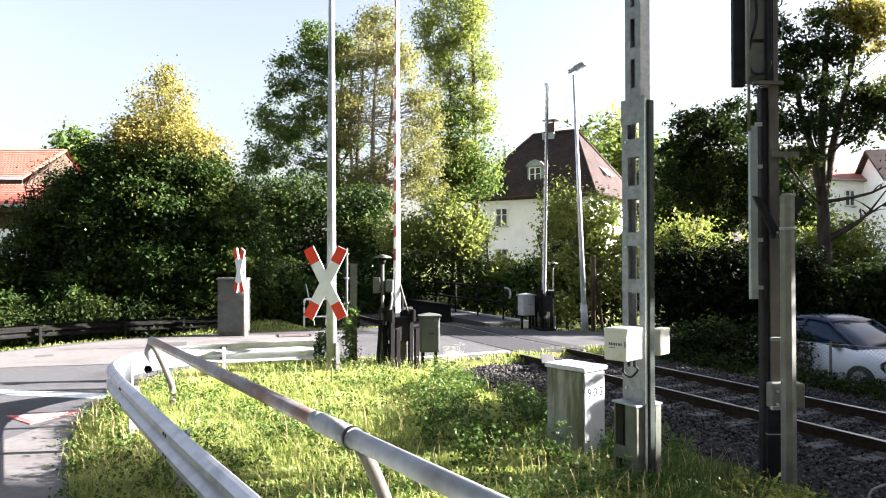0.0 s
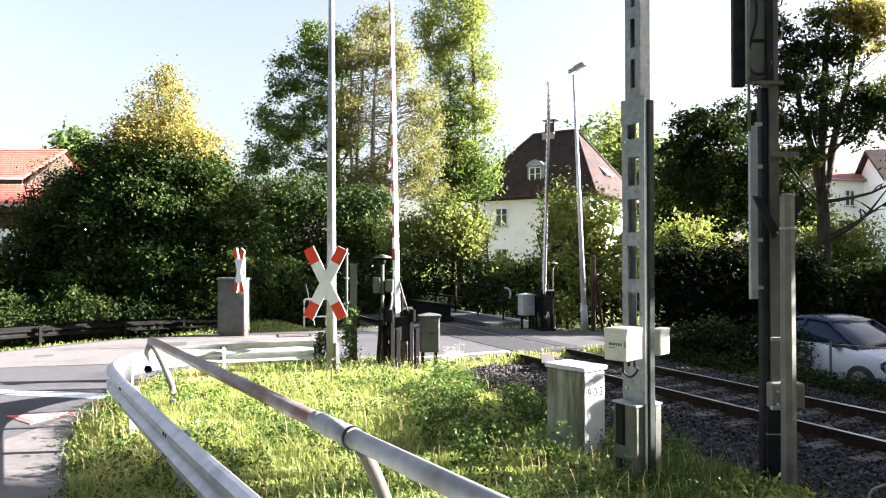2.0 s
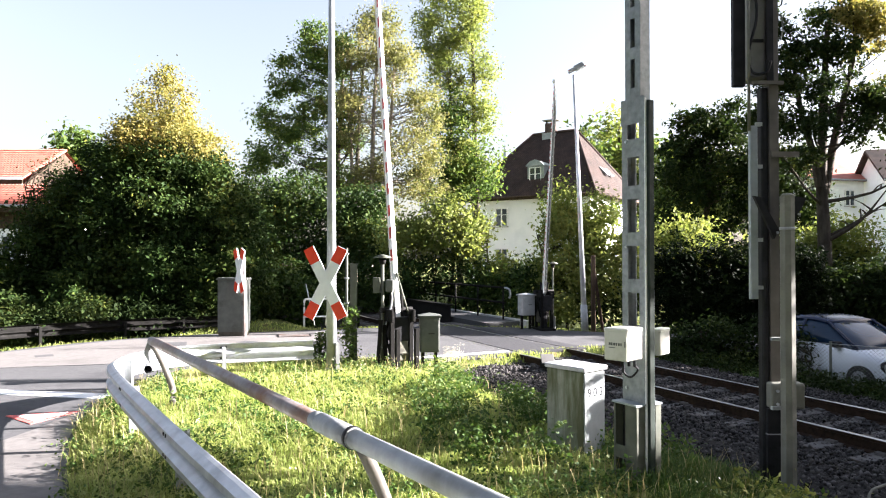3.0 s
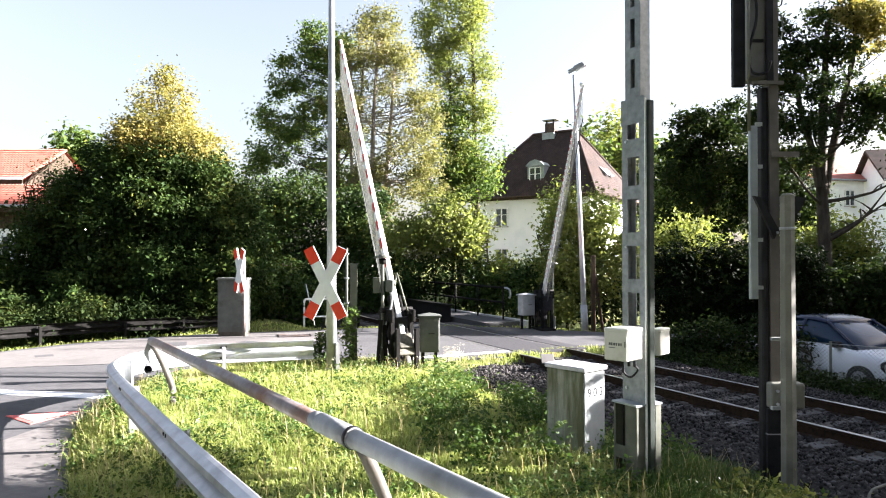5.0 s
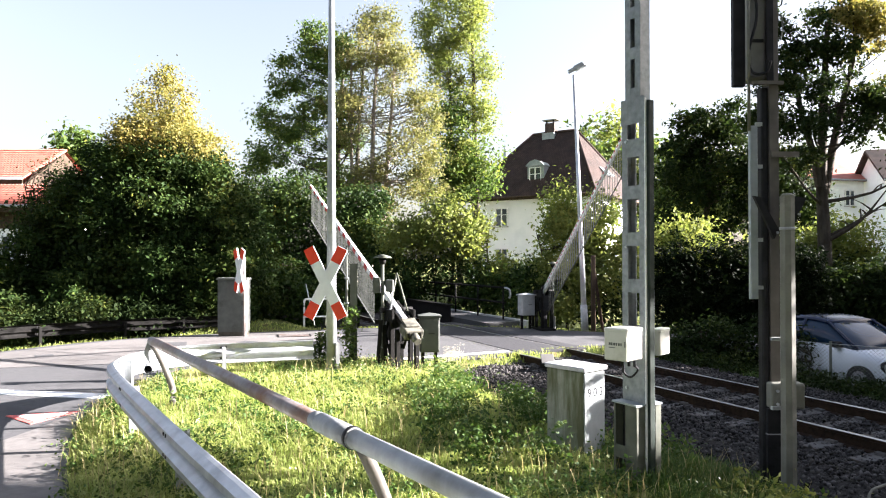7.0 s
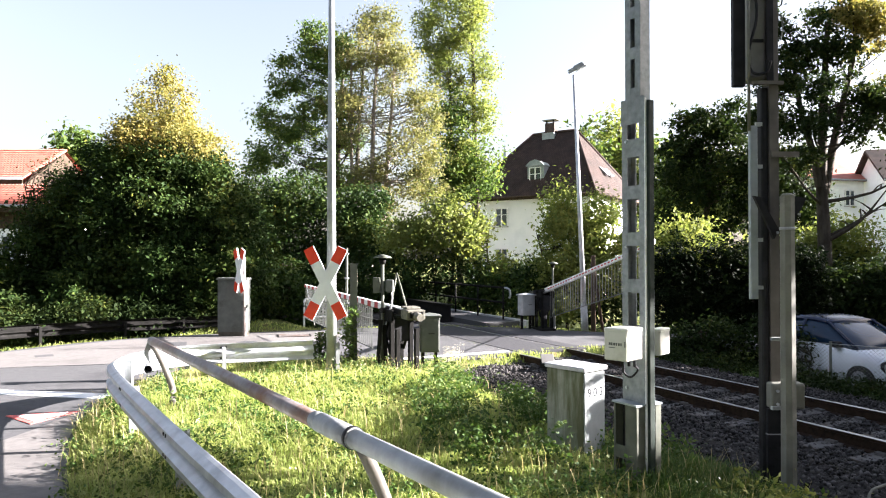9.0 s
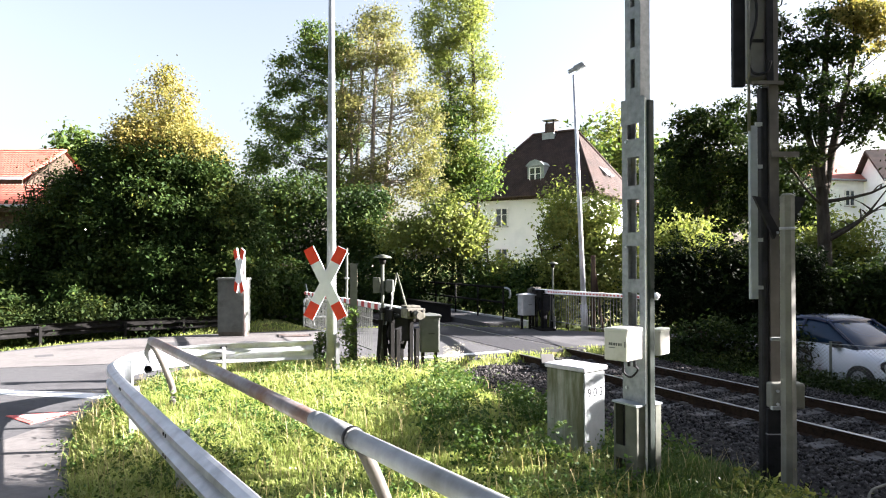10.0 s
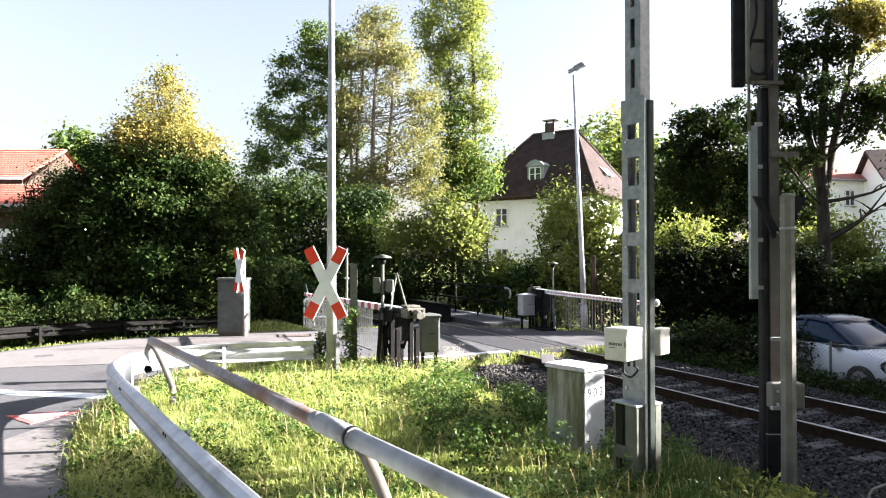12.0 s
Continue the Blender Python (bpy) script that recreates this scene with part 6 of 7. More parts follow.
def window(parent, at, w, h, panes=2, frame_mat=None, sill=True, recess=0.06):
    """A casement in the wall: local x along the wall, -y outwards, z up."""
    fm = frame_mat or WHITE_PAINT
    o = part("window", new_box(-w / 2, w / 2, 0.0, 0.02, 0, h), BLACK_PAINT, parent, at=at)
    bm = bmesh.new()
    k = 0.06
    for x0, x1, z0, z1 in ((-w / 2, -w / 2 + k, 0, h), (w / 2 - k, w / 2, 0, h), (-w / 2, w / 2, 0, k), (-w / 2, w / 2, h - k, h)):
        box(bm, x0, x1, -0.06, 0.0, z0, z1)
    for i in range(1, panes):
        x = -w / 2 + w * i / panes
        box(bm, x - 0.045, x + 0.045, -0.055, 0.0, k, h - k)
    box(bm, -w / 2 + k, w / 2 - k, -0.045, 0.0, h * 0.62, h * 0.62 + 0.04)
    part("frame", bm, fm, o)
    for i in range(panes):
        x0 = -w / 2 + w * i / panes
        part("pane", new_box(x0 + 0.03, x0 + w / panes - 0.03, -0.03, -0.02, 0.04, h - 0.04), GLASS, o)
    if sill:
        part("sill", new_box(-w / 2 - 0.08, w / 2 + 0.08, -0.16, 0.0, -0.06, 0.0), SLAB, o)
    return o


def wall_ring(bm, x0, x1, y0, y1, z0, z1, k=0.3):
    for a, b, c, d in ((x0, x1, y0, y0 + k), (x0, x1, y1 - k, y1), (x0, x0 + k, y0 + k, y1 - k), (x1 - k, x1, y0 + k, y1 - k)):
        box(bm, a, b, c, d, z0, z1)
    return bm


def villa():
    t = thing("house", pose(9.6, 44.0, -0.6, 0, 0, -33), "white plastered house with steep brown hipped roof", "house")
    W, D, E, R = 9.0, 9.2, 7.1, 12.05        # local: front wall at y = 0 from x = -W to 0
    part("wall", wall_ring(bmesh.new(), -W, 0, 0, D, 0, E), PLASTER, t)
    o = 0.55
    e = [(-W - o, -o, E - 0.15), (o, -o, E - 0.15), (o, D + o, E - 0.15), (-W - o, D + o, E - 0.15)]
    r = [(-W / 2 - 1.7, D / 2, R), (-W / 2 + 1.7, D / 2, R)]
    bm = bmesh.new()
    v = [bm.verts.new(q) for q in e + r]
    for q in ((0, 1, 5, 4), (1, 2, 5), (2, 3, 4, 5), (3, 0, 4), (3, 2, 1, 0)):
        bm.faces.new([v[i] for i in q])
    roof = part("roof", bm, ROOF_TILE, t)
    bm = bmesh.new()
    tile_rows(bm, e[0], e[1], r[1], r[0], 34, 52, 0.028)
    tile_rows(bm, e[1], e[2], r[1], r[1], 34, 52, 0.028)
    tile_rows(bm, e[3], e[0], r[0], r[0], 34, 52, 0.028)
    tagged(part("roof_tiles", bm, ROOF_TILE, roof, "weathered brown clay tiles"), kind="stuff")
    bm = bmesh.new()
    for a, b in ((r[0], r[1]), (e[1], r[1]), (e[0], r[0]), (e[2], r[1])):
        rod(bm, Vector(a) + Vector((0, 0, 0.06)), Vector(b) + Vector((0, 0, 0.08)), 0.11, n=8)
    part("ridge_tiles", bm, ROOF_TILE, roof)
    bm = bmesh.new()
    for a, b in ((e[0], e[1]), (e[1], e[2])):
        rod(bm, Vector(a) + Vector((0, 0, -0.02)), Vector(b) + Vector((0, 0, -0.02)), 0.08, n=8)
    part("gutter", bm, TIMBER_DARK, roof)
    bm = bmesh.new()
    box(bm, -W - 0.4, 0.4, -0.4, 0.0, E - 0.32, E - 0.16)
    box(bm, 0.0, 0.4, 0.0, D + 0.3, E - 0.32, E - 0.16)
    part("eaves_board", bm, TIMBER_DARK, roof)
    c = part("chimney", new_box(-W / 2 - 0.65, -W / 2 + 0.1, D / 2 - 0.3, D / 2 + 0.3, R - 0.8, R + 0.75), BRICK_CHIM, t, "sooty chimney with sheet cap")
    part("chimney_cap", new_box(-W / 2 - 0.85, -W / 2 + 0.35, D / 2 - 0.42, D / 2 + 0.42, R + 0.95, R + 1.0), SLAB, c)
    part("cap_leg", new_box(-W / 2 - 0.6, -W / 2 - 0.5, D / 2 - 0.25, D / 2 - 0.15, R + 0.75, R + 0.95), DARK_STEEL, c)
    part("cap_leg", new_box(-W / 2 - 0.05, -W / 2 + 0.05, D / 2 - 0.25, D / 2 - 0.15, R + 0.75, R + 0.95), DARK_STEEL, c)
    part("flashing", new_box(-W / 2 - 0.75, -W / 2 + 0.2, D / 2 - 0.6, D / 2 + 0.35, R - 0.5, R - 0.02), ZINC, c)
    # dormer
    dx, dy, dz = -W / 2 + 0.25, 0.75, E + 0.75
    bm = bmesh.new()
    box(bm, dx - 0.62, dx + 0.62, dy, dy + 2.4, dz - 0.3, dz + 1.35)
    d = part("dormer", bm, ZINC, t, "zinc-clad dormer")
    bm = bmesh.new()
    prof = [(-0.66, 0.15), (-0.4, 0.40), (0, 0.54), (0.4, 0.40), (0.66, 0.15), (0.66, 0.09), (-0.66, 0.09)]
    f = [bm.verts.new((dx + a, dy - 0.18, dz + 1.2 + b)) for a, b in prof]
    g = [bm.verts.new((dx + a, dy + 2.6, dz + 1.2 + b)) for a, b in prof]
    bm.faces.new(f)
    bm.faces.new(g[::-1])
    for i in range(len(prof)):
        bm.faces.new((f[i], g[i], g[(i + 1) % len(prof)], f[(i + 1) % len(prof)]))
    part("dormer_roof", bm, ZINC, d)
    window(t, pose(dx, dy - 0.03, dz - 0.1), 0.9, 1.3, 2, sill=False)
    # windows of the front wall, then of the sunny side wall
    for x in (-W + 2.5, -1.6):
        window(t, pose(x, -0.03, E - 2.15), 0.95, 1.3)
        window(t, pose(x, -0.03, E - 5.1), 0.95, 1.4)
    for y in (2.0, 4.6, 7.2):
        window(t, pose(0.03, y, E - 2.15, 0, 0, 90), 0.95, 1.3)
        window(t, pose(0.03, y, E - 5.1, 0, 0, 90), 0.95, 1.4)
    for k in (0.32, 0.5):
        a = Vector(e[1]).lerp(Vector(e[2]), 0.46 + (k - 0.32) * 0.8)
        q = a.lerp(Vector(r[1]), 0.36)
        m = Matrix.Translation(q + Vector((0.08, 0, 0.12))) @ pose(0, 0, 0, 0, 46, 0)
        part("skylight", new_box(-0.4, 0.4, -0.3, 0.3, -0.03, 0.05, m), ZINC, t)


villa()


def barn():
    t = thing("farm_building", pose(-24.6, 43.0, -0.6, 0, 0, 0), "long building with two red tiled roof slopes", "building")
    L = 16.0
    part("wall", wall_ring(bmesh.new(), -L, -3.0, 1.2, 11, 0, 7.6), PLASTER, t)
    part("lower_wall", wall_ring(bmesh.new(), -L, -0.2, -1.4, 1.2, 0, 5.7), PLASTER, t)
    for nm, a, b, c, d, rows in (("upper_roof", (-L - 0.3, 0.6, 7.95), (-2.6, 0.6, 7.95), (-2.6, 5.8, 10.6), (-L - 0.3, 5.8, 10.6), 14), ("lower_roof", (-L - 0.3, -2.1, 5.95), (0.2, -2.1, 5.95), (0.2, 1.2, 7.55), (-L - 0.3, 1.2, 7.55), 9)):
        bm = bmesh.new()
        q = [Vector(x) for x in (a, b, c, d)]
        v = [bm.verts.new(x) for x in q] + [bm.verts.new(x - Vector((0, 0, 0.15))) for x in q]
        for i in ((0, 1, 2, 3), (7, 6, 5, 4), (0, 4, 5, 1), (1, 5, 6, 2), (2, 6, 7, 3), (3, 7, 4, 0)):
            bm.faces.new([v[k] for k in i])
        r = part(nm, bm, ROOF_RED, t)
        tagged(part("roof_tiles", tile_rows(bmesh.new(), *q, rows, 62, 0.06), ROOF_RED, r, "red clay pantiles"), kind="stuff")
        bm = bmesh.new()
        rod(bm, q[0] - Vector((0, 0.05, 0.06)), q[1] - Vector((0, 0.05, 0.06)), 0.09, n=8)
        part("gutter", bm, ZINC, r)
        part("fascia", new_box(q[0].x, q[1].x, q[0].y + 0.02, q[0].y + 0.08, q[0].z - 0.42, q[0].z - 0.1), TIMBER_DARK, r)
    bm = bmesh.new()
    v = [bm.verts.new(q) for q in ((-L, 5.8, 10.4), (-2.6, 5.8, 10.4), (-2.6, 11.4, 7.6), (-L, 11.4, 7.6))]
    bm.faces.new(v)
    bmesh.ops.solidify(bm, geom=bm.faces[:], thickness=0.15)
    part("rear_roof", bm, ROOF_RED, t)
    for x in (-2.0, -4.4, -6.8, -9.2):
        window(t, pose(x, -1.43, 2.7), 1.1, 1.4)
        window(t, pose(x, -1.43, 0.6), 1.1, 1.4)
    bm = bmesh.new()
    v = [bm.verts.new((x, y, z)) for x in (-3.0, -2.8) for y, z in ((1.2, 7.5), (11.2, 7.5), (5.8, 10.3))]
    for q in ((0, 1, 2), (5, 4, 3), (0, 3, 4, 1), (1, 4, 5, 2), (2, 5, 3, 0)):
        bm.faces.new([v[k] for k in q])
    part("gable", bm, TIMBER_DARK, t, "dark boarded gable")
    part("timber_cladding", new_box(-L, -0.2, -1.47, -1.405, 4.55, 5.6), TIMBER_DARK, t, "dark timber boarding under the eaves")


barn()


def far_house(at, w, d, e, r, roof_mat, label, turret=False):
    t = thing("house", at, label, "house")
    part("wall", wall_ring(bmesh.new(), -w / 2, w / 2, 0, d, 0, e), PLASTER, t)
    for x in (-w / 2, w / 2 - 0.3):
        bm = bmesh.new()
        a = [bm.verts.new(q) for q in ((x, 0, e), (x, d, e), (x, d / 2, r))]
        b = [bm.verts.new(q) for q in ((x + 0.3, 0, e), (x + 0.3, d, e), (x + 0.3, d / 2, r))]
        bm.faces.new(a)
        bm.faces.new(b[::-1])
        for i in range(3):
            bm.faces.new((a[i], b[i], b[(i + 1) % 3], a[(i + 1) % 3]))
        part("gable", bm, PLASTER, t)
    bm = bmesh.new()
    o = 0.45
    for y0, y1 in ((-o, d / 2), (d + o, d / 2)):
        z0 = e - o * (r - e) / (d / 2)
        v = [bm.verts.new(q) for q in ((-w / 2 - o, y0, z0), (w / 2 + o, y0, z0), (w / 2 + o, y1, r + 0.02), (-w / 2 - o, y1, r + 0.02), (-w / 2 - o, y0, z0 + 0.2), (w / 2 + o, y0, z0 + 0.2), (w / 2 + o, y1, r + 0.25), (-w / 2 - o, y1, r + 0.25))]
        for i in ((0, 1, 2, 3), (7, 6, 5, 4), (0, 4, 5, 1), (1, 5, 6, 2), (2, 6, 7, 3), (3, 7, 4, 0)):
            bm.faces.new([v[k] for k in i])
    ro = part("roof", bm, roof_mat, t)
    bm = bmesh.new()
    z0 = e - o * (r - e) / (d / 2)
    rod(bm, (-w / 2 - o, -o - 0.06, z0 + 0.1), (w / 2 + o, -o - 0.06, z0 + 0.1), 0.08, n=8)
    rod(bm, (-w / 2 + 0.4, -0.08, 0), (-w / 2 + 0.4, -0.08, e), 0.05, n=8)
    part("gutter", bm, ZINC, ro)
    for i in range(int(w // 2.6)):
        window(t, pose(-w / 2 + 1.4 + i * 2.6, -0.03, e - 2.2), 0.9, 1.3)
    return t


far_house(pose(32.0, 55.0, -0.6, 0, 0, 12), 5.4, 7.0, 9.2, 10.9, ROOF_RED, "white house with reddish roof behind trees")
far_house(pose(36.4, 50.0, -0.6, 0, 0, -14), 6.0, 7.0, 8.8, 11.2, ROOF_TILE, "white house with dark roof behind trees")

t = thing("church_spire", Matrix.Translation((27.7, 300, 0)), "distant slender church spire", "church")
part("tower", new_box(-2.2, 2.2, -2.2, 2.2, 0, 40), PLASTER, t)
part("spire", rod(bmesh.new(), (0, 0, 40), (0, 0, 54), 2.0, 0.05, 8), ZINC, t)


# ---------------------------------------------------------------- parked car and fence
def car():
    # local x forward, y to its left, z up; foot at the ground
    t = thing("car", pose(8.70, 14.76, -0.62, 0, 0, -72), "small white car with dark blue roof parked behind the fence", "car")

    def loft(name, secs, mat, label="", smooth=True):
        bm = bmesh.new()
        rings = []
        for x, half in secs:
            ring = [(y, z) for y, z in half] + [(-y, z) for y, z in half[::-1]]
            rings.append([bm.verts.new((x, y, z)) for y, z in ring])
        n = len(rings[0])
        for a, b in zip(rings, rings[1:]):
            for j in range(n):
                bm.faces.new((a[j], a[(j + 1) % n], b[(j + 1) % n], b[j]))
        bm.faces.new(rings[0])
        bm.faces.new(rings[-1][::-1])
        return part(name, bm, mat, t, label, smooth)

    def low(x, w, belt, sill=0.22):
        return (x, [(w * 0.90, sill), (w * 0.99, sill + 0.18), (w, sill + 0.36), (w * 0.985, belt - 0.12), (w * 0.93, belt - 0.02), (w * 0.80, belt)])

    loft("body", [low(-1.12, 0.62, 0.72, 0.34), low(-1.06, 0.74, 0.86, 0.28), low(-0.92, 0.83, 0.95), low(-0.6, 0.86, 0.97), low(0.0, 0.86, 0.94), low(0.75, 0.86, 0.91), low(1.2, 0.83, 0.86), low(1.6, 0.78, 0.76, 0.26), low(1.80, 0.66, 0.62, 0.32)], CAR_WHITE)

    def top(x, w0, w1, z0, z1):
        return (x, [(w0, z0), (w0 * 0.97, z0 + (z1 - z0) * 0.3), ((w0 + w1) / 2, z0 + (z1 - z0) * 0.62), (w1, z1 - 0.06), (w1 * 0.86, z1 - 0.01), (w1 * 0.5, z1 + 0.01)])

    loft("glasshouse", [top(-1.04, 0.70, 0.60, 0.9, 1.0), top(-0.92, 0.76, 0.60, 0.93, 1.30), top(-0.74, 0.79, 0.61, 0.95, 1.42), top(-0.3, 0.80, 0.62, 0.94, 1.455), top(0.2, 0.79, 0.60, 0.92, 1.40), top(0.75, 0.78, 0.62, 0.9, 1.10), top(1.0, 0.74, 0.66, 0.86, 0.92)], CAR_GLASS, "dark tinted glass")

    def shell(x, w, z):
        return (x, [(w, z - 0.075), (w * 0.99, z - 0.03), (w * 0.93, z), (w * 0.75, z + 0.018), (w * 0.5, z + 0.026), (w * 0.2, z + 0.03)])

    loft("roof", [shell(-0.96, 0.60, 1.30), shell(-0.74, 0.635, 1.43), shell(-0.42, 0.645, 1.455), shell(-0.1, 0.635, 1.45), shell(0.2, 0.62, 1.41), shell(0.26, 0.61, 1.385)], CAR_BLUE, "dark blue roof panel")
    for s in (-1, 1):
        for nm, a, b, r in (("a_pillar", (0.98, 0.73, 0.9), (0.2, 0.615, 1.40), 0.036), ("b_pillar", (-0.38, 0.81, 0.95), (-0.32, 0.645, 1.41), 0.04), ("c_pillar", (-1.0, 0.73, 0.93), (-0.8, 0.62, 1.40), 0.085)):
            part(nm, rod(bmesh.new(), (a[0], s * a[1], a[2]), (b[0], s * b[1], b[2]), r, n=8), CAR_BLUE, t)
        m = part("mirror", new_box(0.55, 0.72, s * 0.88 - 0.09, s * 0.88 + 0.09, 0.90, 1.02, bevel=0.03), BLACK_PAINT, t)
        part("mirror_glass", new_box(0.545, 0.549, s * 0.88 - 0.07, s * 0.88 + 0.07, 0.92, 1.0), CAR_GLASS, m)
        part("door_handle", new_box(-0.28, -0.10, s * 0.862 - 0.015, s * 0.862 + 0.015, 0.78, 0.81, bevel=0.006), CAR_WHITE, t)
        hl = part("headlight", rod(bmesh.new(), (1.36, s * 0.58, 0.64), (1.68, s * 0.71, 0.62), 0.13, 0.12, 18), BLACK_PAINT, t, "oval headlight in a dark bezel", True)
        part("lens", rod(bmesh.new(), (1.66, s * 0.70, 0.62), (1.69, s * 0.712, 0.62), 0.09, 0.075, 16), LENS_WHITE, hl)
        part("chrome_ring", sweep(bmesh.new(), [Vector((1.684 - 0.03 * math.cos(k * math.pi / 8), s * (0.70 + 0.105 * math.cos(k * math.pi / 8)), 0.62 + 0.115 * math.sin(k * math.pi / 8))) for k in range(17)], circle(0.012, 6), smooth=True), RIM, hl)
        part("rear_light", new_box(-1.12, -1.03, s * 0.64 - 0.06, s * 0.64 + 0.06, 0.68, 0.86, bevel=0.02), LAMP_RED, t)
        for x in (-0.7, 1.15):
            w = part("wheel", rod(bmesh.new(), (x, s * 0.68, 0.3), (x, s * 0.865, 0.3), 0.3, n=24), RUBBER, t)
            part("rim", rod(bmesh.new(), (x, s * 0.84, 0.3), (x, s * 0.872, 0.3), 0.2, 0.19, 20), RIM, w)


car()


def chain_fence():
    t = thing("chain_link_fence", Matrix(), "galvanised chain-link fence beyond the track", "fence")
    a, b, z0, z1 = Vector((6.75, 14.2, 0)), Vector((12.85, 8.6, 0)), -0.62, 0.42
    d = (b - a).normalized()
    L = (b - a).length
    bm = bmesh.new()
    n = int(L / 0.075)
    h = z1 - z0
    k = int(h / 0.075)
    vs, fs = [], []
    for s in (1, -1):
        for i in range(-k, n + k):
            x0, x1 = i * 0.075, i * 0.075 + s * h
            q0, q1 = z0, z1
            lo, hi = min(x0, x1), max(x0, x1)
            if hi <= 0 or lo >= L:
                continue
            if x1 > L:
                q1 = z0 + (L - x0)
                x1 = L
            if x1 < 0:
                q1 = z0 + x0
                x1 = 0
            if x0 < 0:
                q0 = z0 - x0
                x0 = 0
            if x0 > L:
                q0 = z0 + (x0 - L)
                x0 = L
            p, q = a + d * x0, a + d * x1
            w = 0.004
            o = len(vs)
            vs += [(p.x - d.x * w, p.y - d.y * w, q0), (p.x + d.x * w, p.y + d.y * w, q0), (q.x + d.x * w, q.y + d.y * w, q1), (q.x - d.x * w, q.y - d.y * w, q1)]
            fs.append((o, o + 1, o + 2, o + 3))
    tagged(part("wire_mesh", raw_mesh("wire_mesh", vs, fs, POST_GREY), None, t), kind="stuff")
    me = finish("post", rod(bmesh.new(), (0, 0, z0 - 0.3), (0, 0, z1 + 0.05), 0.025, n=8), GALV_GREEN)
    for k_ in (0.0, 0.148, 0.40, 0.65, 0.90):
        part("post", me, None, t, at=Matrix.Translation(a + d * (L * k_)))
    bm = bmesh.new()
    rod(bm, a + Vector((0, 0, z1)), b + Vector((0, 0, z1)), 0.006, n=5)
    part("top_wire", bm, GALV_DULL, t)


chain_fence()


# ---------------------------------------------------------------- grass, weeds and low plants
def blades(name, spots, heights, width, material, seed, label, category, bend=0.5):
    """Bent grass blades of two joined quads each."""
    rng = np.random.default_rng(seed)
    n = len(spots)
    p = np.array(spots)
    h = np.array(heights)
    a = rng.uniform(0, 2 * np.pi, n)
    side = np.stack([np.cos(a), np.sin(a), np.zeros(n)], 1)
    lean = np.stack([-np.sin(a), np.cos(a), np.zeros(n)], 1) * (h * rng.uniform(0.1, bend, n))[:, None]
    up = np.array((0, 0, 1.0))
    w = (width * rng.uniform(0.6, 1.4, n))[:, None]
    m = p + up * (h * 0.55)[:, None] + lean * 0.35
    e = p + up * (h * (1 - 0.25 * bend))[:, None] + lean
    v = np.stack([p - side * w, p + side * w, m + side * w * 0.8, m - side * w * 0.8, e + side * w * 0.12, e - side * w * 0.12], 1).reshape(-1, 3)
    k = (np.arange(n) * 6)[:, None]
    q = np.concatenate([k + np.array((0, 1, 2, 3)), k + np.array((3, 2, 4, 5))])
    return quad_mesh(name, v, q, material, label, category)


def scatter(n, seed, box_, keep, clump=0.0):
    rng = random.Random(seed)
    out = []
    while len(out) < n:
        x, y = rng.uniform(box_[0], box_[1]), rng.uniform(box_[2], box_[3])
        if keep(x, y, rng):
            out.append((x, y, ground_z(x, y)))
    return out


def verge(x, y, rng):
    v = x * DV.x + y * DV.y
    if math.hypot(x - 1.36, y - 6.9) < 0.46 or math.hypot(x - 0.98, y - 7.2) < 0.3:
        return False
    if v > 5.9 or abs(x) / max(y, 0.1) > 0.75 or y < 2.6:
        return False
    if v > 5.0 and rng.random() < (v - 5.0):
        return False
    if inside(x, y, ROAD):
        return edge_gap(x, y, ROAD) < 0.10 and rng.random() < 0.3
    d = noise.noise(Vector((x * 1.3, y * 1.3, 7))) * 0.5 + 0.55
    return rng.random() < d * min(1.0, 5.0 / y + 0.15)


def tall(spots, lo, hi, seed):
    rng = random.Random(seed)
    return [rng.uniform(lo, hi) * (0.75 + 0.6 * max(0, noise.noise(Vector((x * 0.9, y * 0.9, 2))) + 0.2)) for x, y, z in spots]


s = scatter(120000, 1, (-5.3, 3.4, 2.6, 15.5), verge)
blades("grass", s, tall(s, 0.05, 0.17, 2), 0.0045, GRASS, 3, "sunlit green and yellow meadow grass", "grass", 1.25)
s = scatter(2400, 4, (-5.2, 3.4, 2.6, 15.0), verge)
blades("dry_grass", s, tall(s, 0.15, 0.42, 5), 0.003, DRY_GRASS, 6, "dry straw-coloured grass stalks", "grass", 0.5)
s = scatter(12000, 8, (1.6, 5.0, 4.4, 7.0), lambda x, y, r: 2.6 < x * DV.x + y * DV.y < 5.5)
# darker weed green puts the shade into this lush grass
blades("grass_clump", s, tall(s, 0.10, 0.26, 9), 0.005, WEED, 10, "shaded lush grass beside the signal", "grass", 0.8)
far_side = lambda x, y, r: not inside(x, y, ROAD) and edge_gap(x, y, ROAD) < (0.3 if x < -7 else 0.8)
s = scatter(5000, 11, (-12, 6, 14, 22), far_side)
blades("grass_edge", s, tall(s, 0.06, 0.16, 12), 0.008, GRASS, 13, "mown grass strip on the far road edge", "grass", 0.8)


def leafy_patch(name, spots, count, size, material, seed, label, category, spread=0.16, rise=0.25):
    """Low broad-leaved plants: leaves round each spot."""
    lobes = [(x, y, z + rise * 0.4, spread, spread, rise * 0.55) for x, y, z in spots]
    me = leaf_cloud(name, lobes, count, size, material, seed, per_clump=7, clump=spread * 0.35, flat=0.55)
    return tagged(new(name, me), label, category, "", "stuff")


s = scatter(420, 21, (-5.0, 3.4, 3.0, 14.0), verge)
leafy_patch("meadow_weeds", s, 26000, 0.022, WEED, 22, "broad-leaved weeds among the grass", "weeds", 0.14, 0.22)
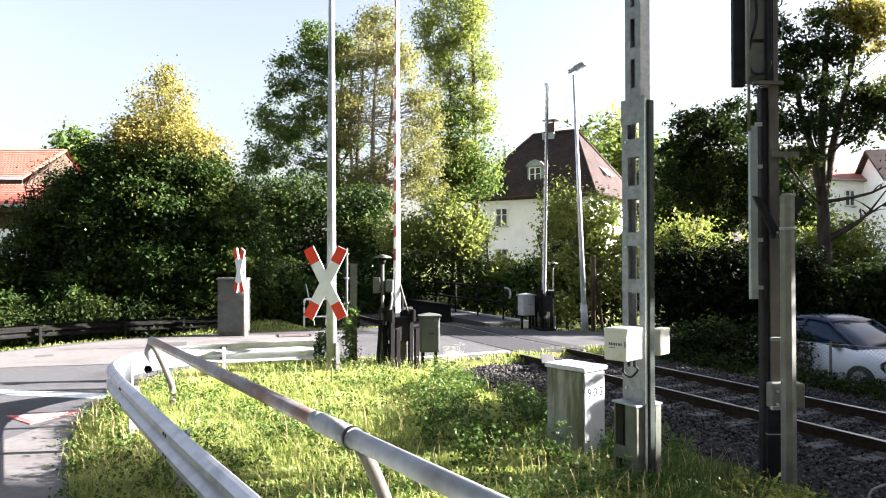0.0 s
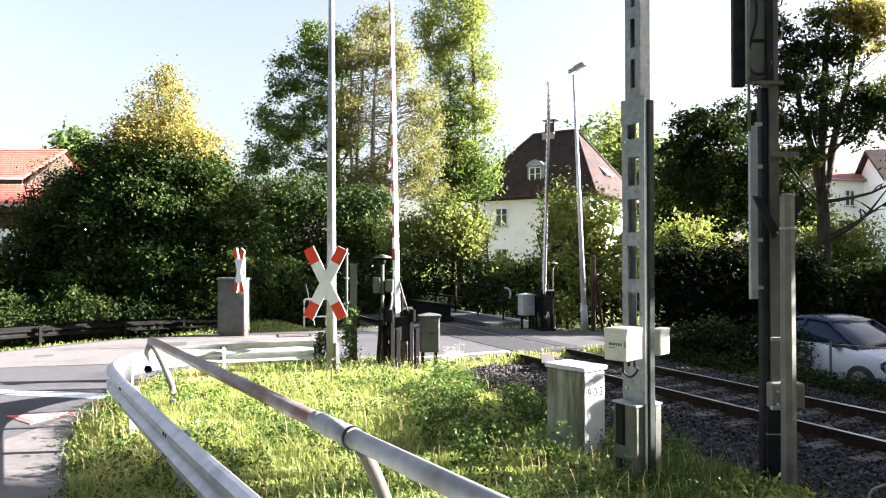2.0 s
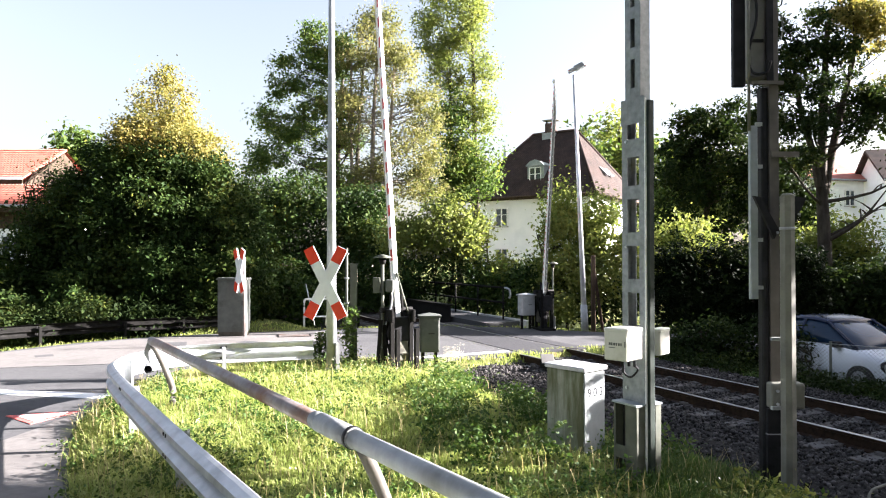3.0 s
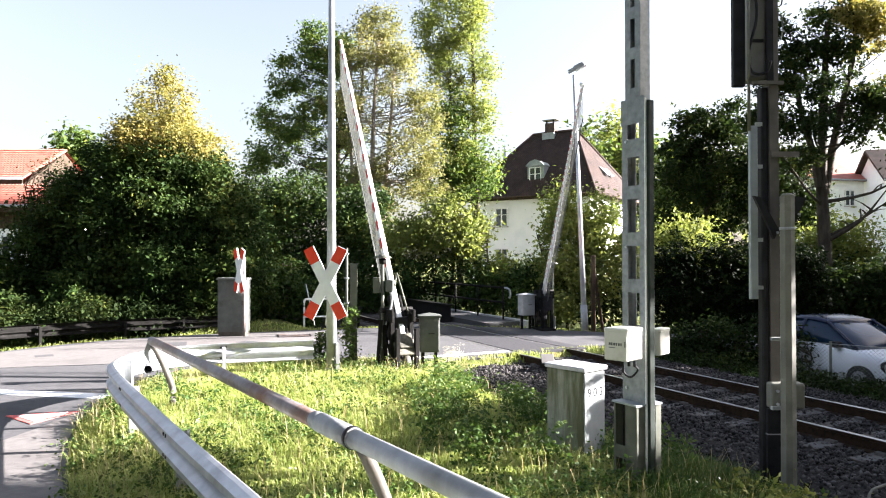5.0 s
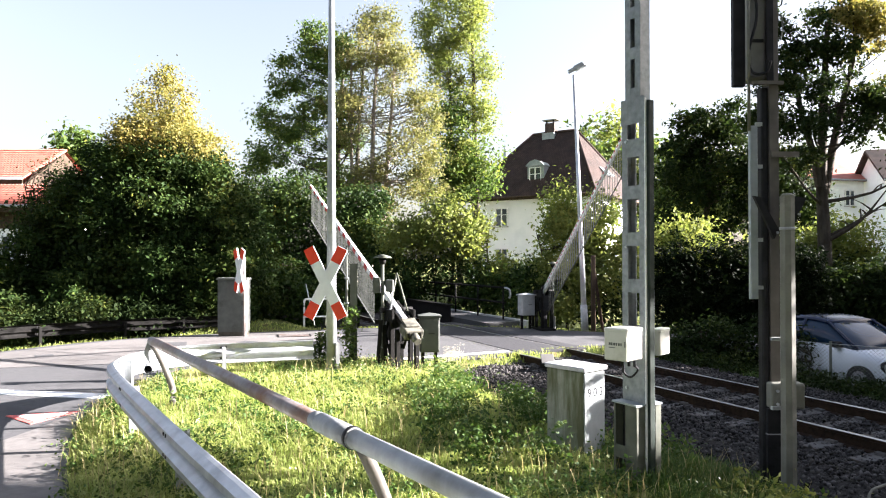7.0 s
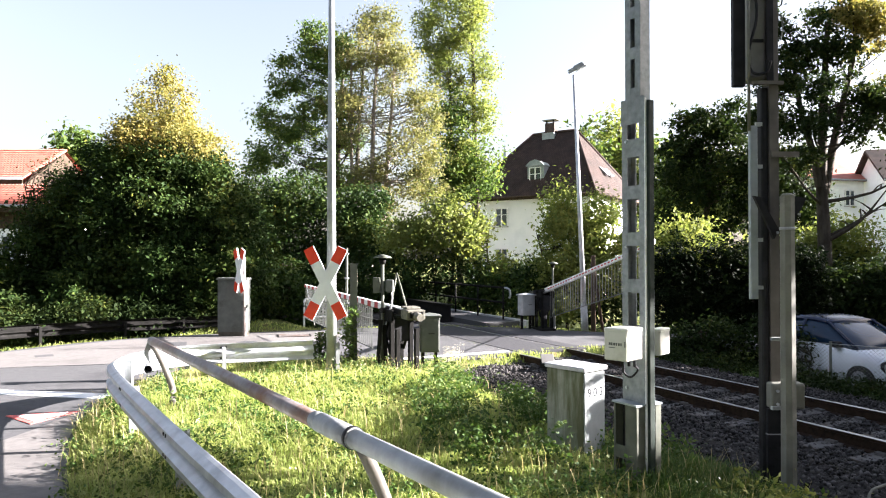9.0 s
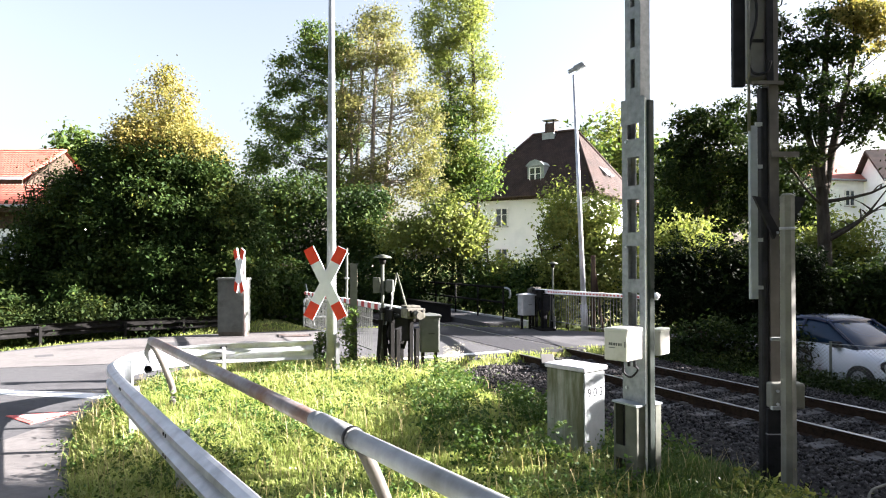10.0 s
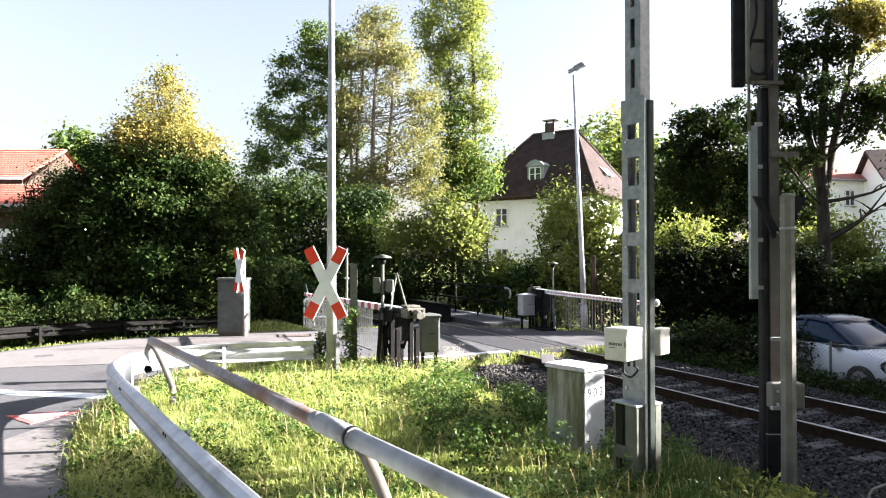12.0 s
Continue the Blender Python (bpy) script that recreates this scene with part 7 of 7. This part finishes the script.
s = scatter(90, 23, (-0.3, 2.6, 6.0, 13.5), verge)
leafy_patch("tall_weeds", s, 11000, 0.026, WEED, 24, "taller green weeds towards the ballast", "weeds", 0.16, 0.42)
s = scatter(60, 25, (-5.0, 2.8, 4.0, 14.0), verge)
leafy_patch("seed_heads", [(x, y, z + 0.22) for x, y, z in s], 260, 0.010, FLOWER, 26, "pale faded flower heads in the grass", "flowers", 0.09, 0.2)
bank = lambda x, y, r: 11.0 < x * DV.x + y * DV.y < 12.6 and not inside(x, y, ROAD)
s = scatter(330, 27, (3.5, 13.5, 5.5, 18.5), bank)
leafy_patch("bank_scrub", s, 26000, 0.035, LEAF_SHADED, 28, "low dark scrub along the far side of the track", "scrub", 0.26, 0.5)
s = scatter(60, 29, (4.5, 13, 6, 17), bank)
leafy_patch("bank_weeds", s, 5000, 0.035, WEED, 30, "green weeds beside the ballast", "weeds", 0.2, 0.3)
s = scatter(40, 31, (2.2, 4.8, 4.2, 5.6), lambda x, y, r: True)
leafy_patch("yellow_leaf_plants", s, 3600, 0.03, LEAF_LIGHT, 32, "yellowing broad-leaved plants at the track edge", "weeds", 0.16, 0.28)
s = [(8.0 + 0.085 * i, 12.65 - 0.08 * i + 0.12 * math.sin(i * 2.4), -0.62) for i in range(44)]
leafy_patch("fence_scrub", s, 5200, 0.035, LEAF_SHADED, 36, "dark creeping leaves along the foot of the fence", "scrub", 0.2, 0.55)
leafy_patch("vine", [(-1.66 + 0.05 * math.sin(i), 12.05, 0.25 + i * 0.1) for i in range(10)], 900, 0.03, WEED, 33, "climbing bindweed on the steel post", "vine", 0.13, 0.1)
leafy_patch("shrub_at_pole", [(-2.1, 11.9, 0.25), (-2.25, 12.0, 0.4), (-2.1, 12.0, 0.55)], 900, 0.03, LEAF_DARK, 34, "dark leafy weed at the steel pole", "weeds", 0.14, 0.3)
leafy_patch("white_weeds", [(0.05 + 0.035 * i, 12.4 + 0.12 * (i % 3), 0.15 + 0.05 * (i % 4)) for i in range(8)], 420, 0.012, FLOWER, 35, "pale silvery seed weeds at the crossing edge", "weeds", 0.1, 0.25)


# ---------------------------------------------------------------- what moves
NEAR_SWING = [(0.0, 90.0), (1.2, 90.0), (2.0, 87.0), (2.5, 84.9), (3.0, 80.4), (3.6, 74.5), (4.2, 68.3), (4.8, 61.5), (5.5, 51.8), (6.0, 43.8), (6.5, 34.6), (7.0, 24.2), (7.4, 17.0), (8.0, 9.2), (8.8, 2.8), (9.0, 1.5), (9.5, 0.1), (10.5, -0.4), (12.0, -0.4)]
FAR_SWING = [(0.0, 87.2), (1.2, 87.2), (2.0, 85.8), (2.5, 83.9), (3.0, 81.6), (3.6, 77.6), (4.2, 72.6), (4.8, 66.5), (5.5, 58.4), (6.0, 51.6), (6.5, 44.6), (7.0, 38.4), (7.6, 30.8), (8.2, 23.0), (8.8, 15.0), (9.0, 12.2), (9.5, 6.2), (10.0, 1.4), (10.5, 0.5), (12.0, 0.1)]


def swing(table, step=0.25):
    t, a = np.array(table).T
    k = np.arange(0, 12.0 + 1e-6, step)
    return [(float(x), float(np.interp(x, t, a))) for x in k]


def motions():
    for (arm, zp, rods, bars), table in zip(SKIRTS, (NEAR_SWING, FAR_SWING)):
        rows = swing(table)
        walk(arm, [(t, pose(0, 0, zp, 0, -a, 0)) for t, a in rows])
        for r, x, y in rods:                                   # rods keep hanging upright
            walk(r, [(t, pose(x, y, -0.03, 0, a, 0)) for t, a in rows])
        for bar, drop in bars:
            walk(bar, [(t, pose(-drop * math.sin(radians(a)), 0, -0.03 - drop * math.cos(radians(a)))) for t, a in rows])


motions()
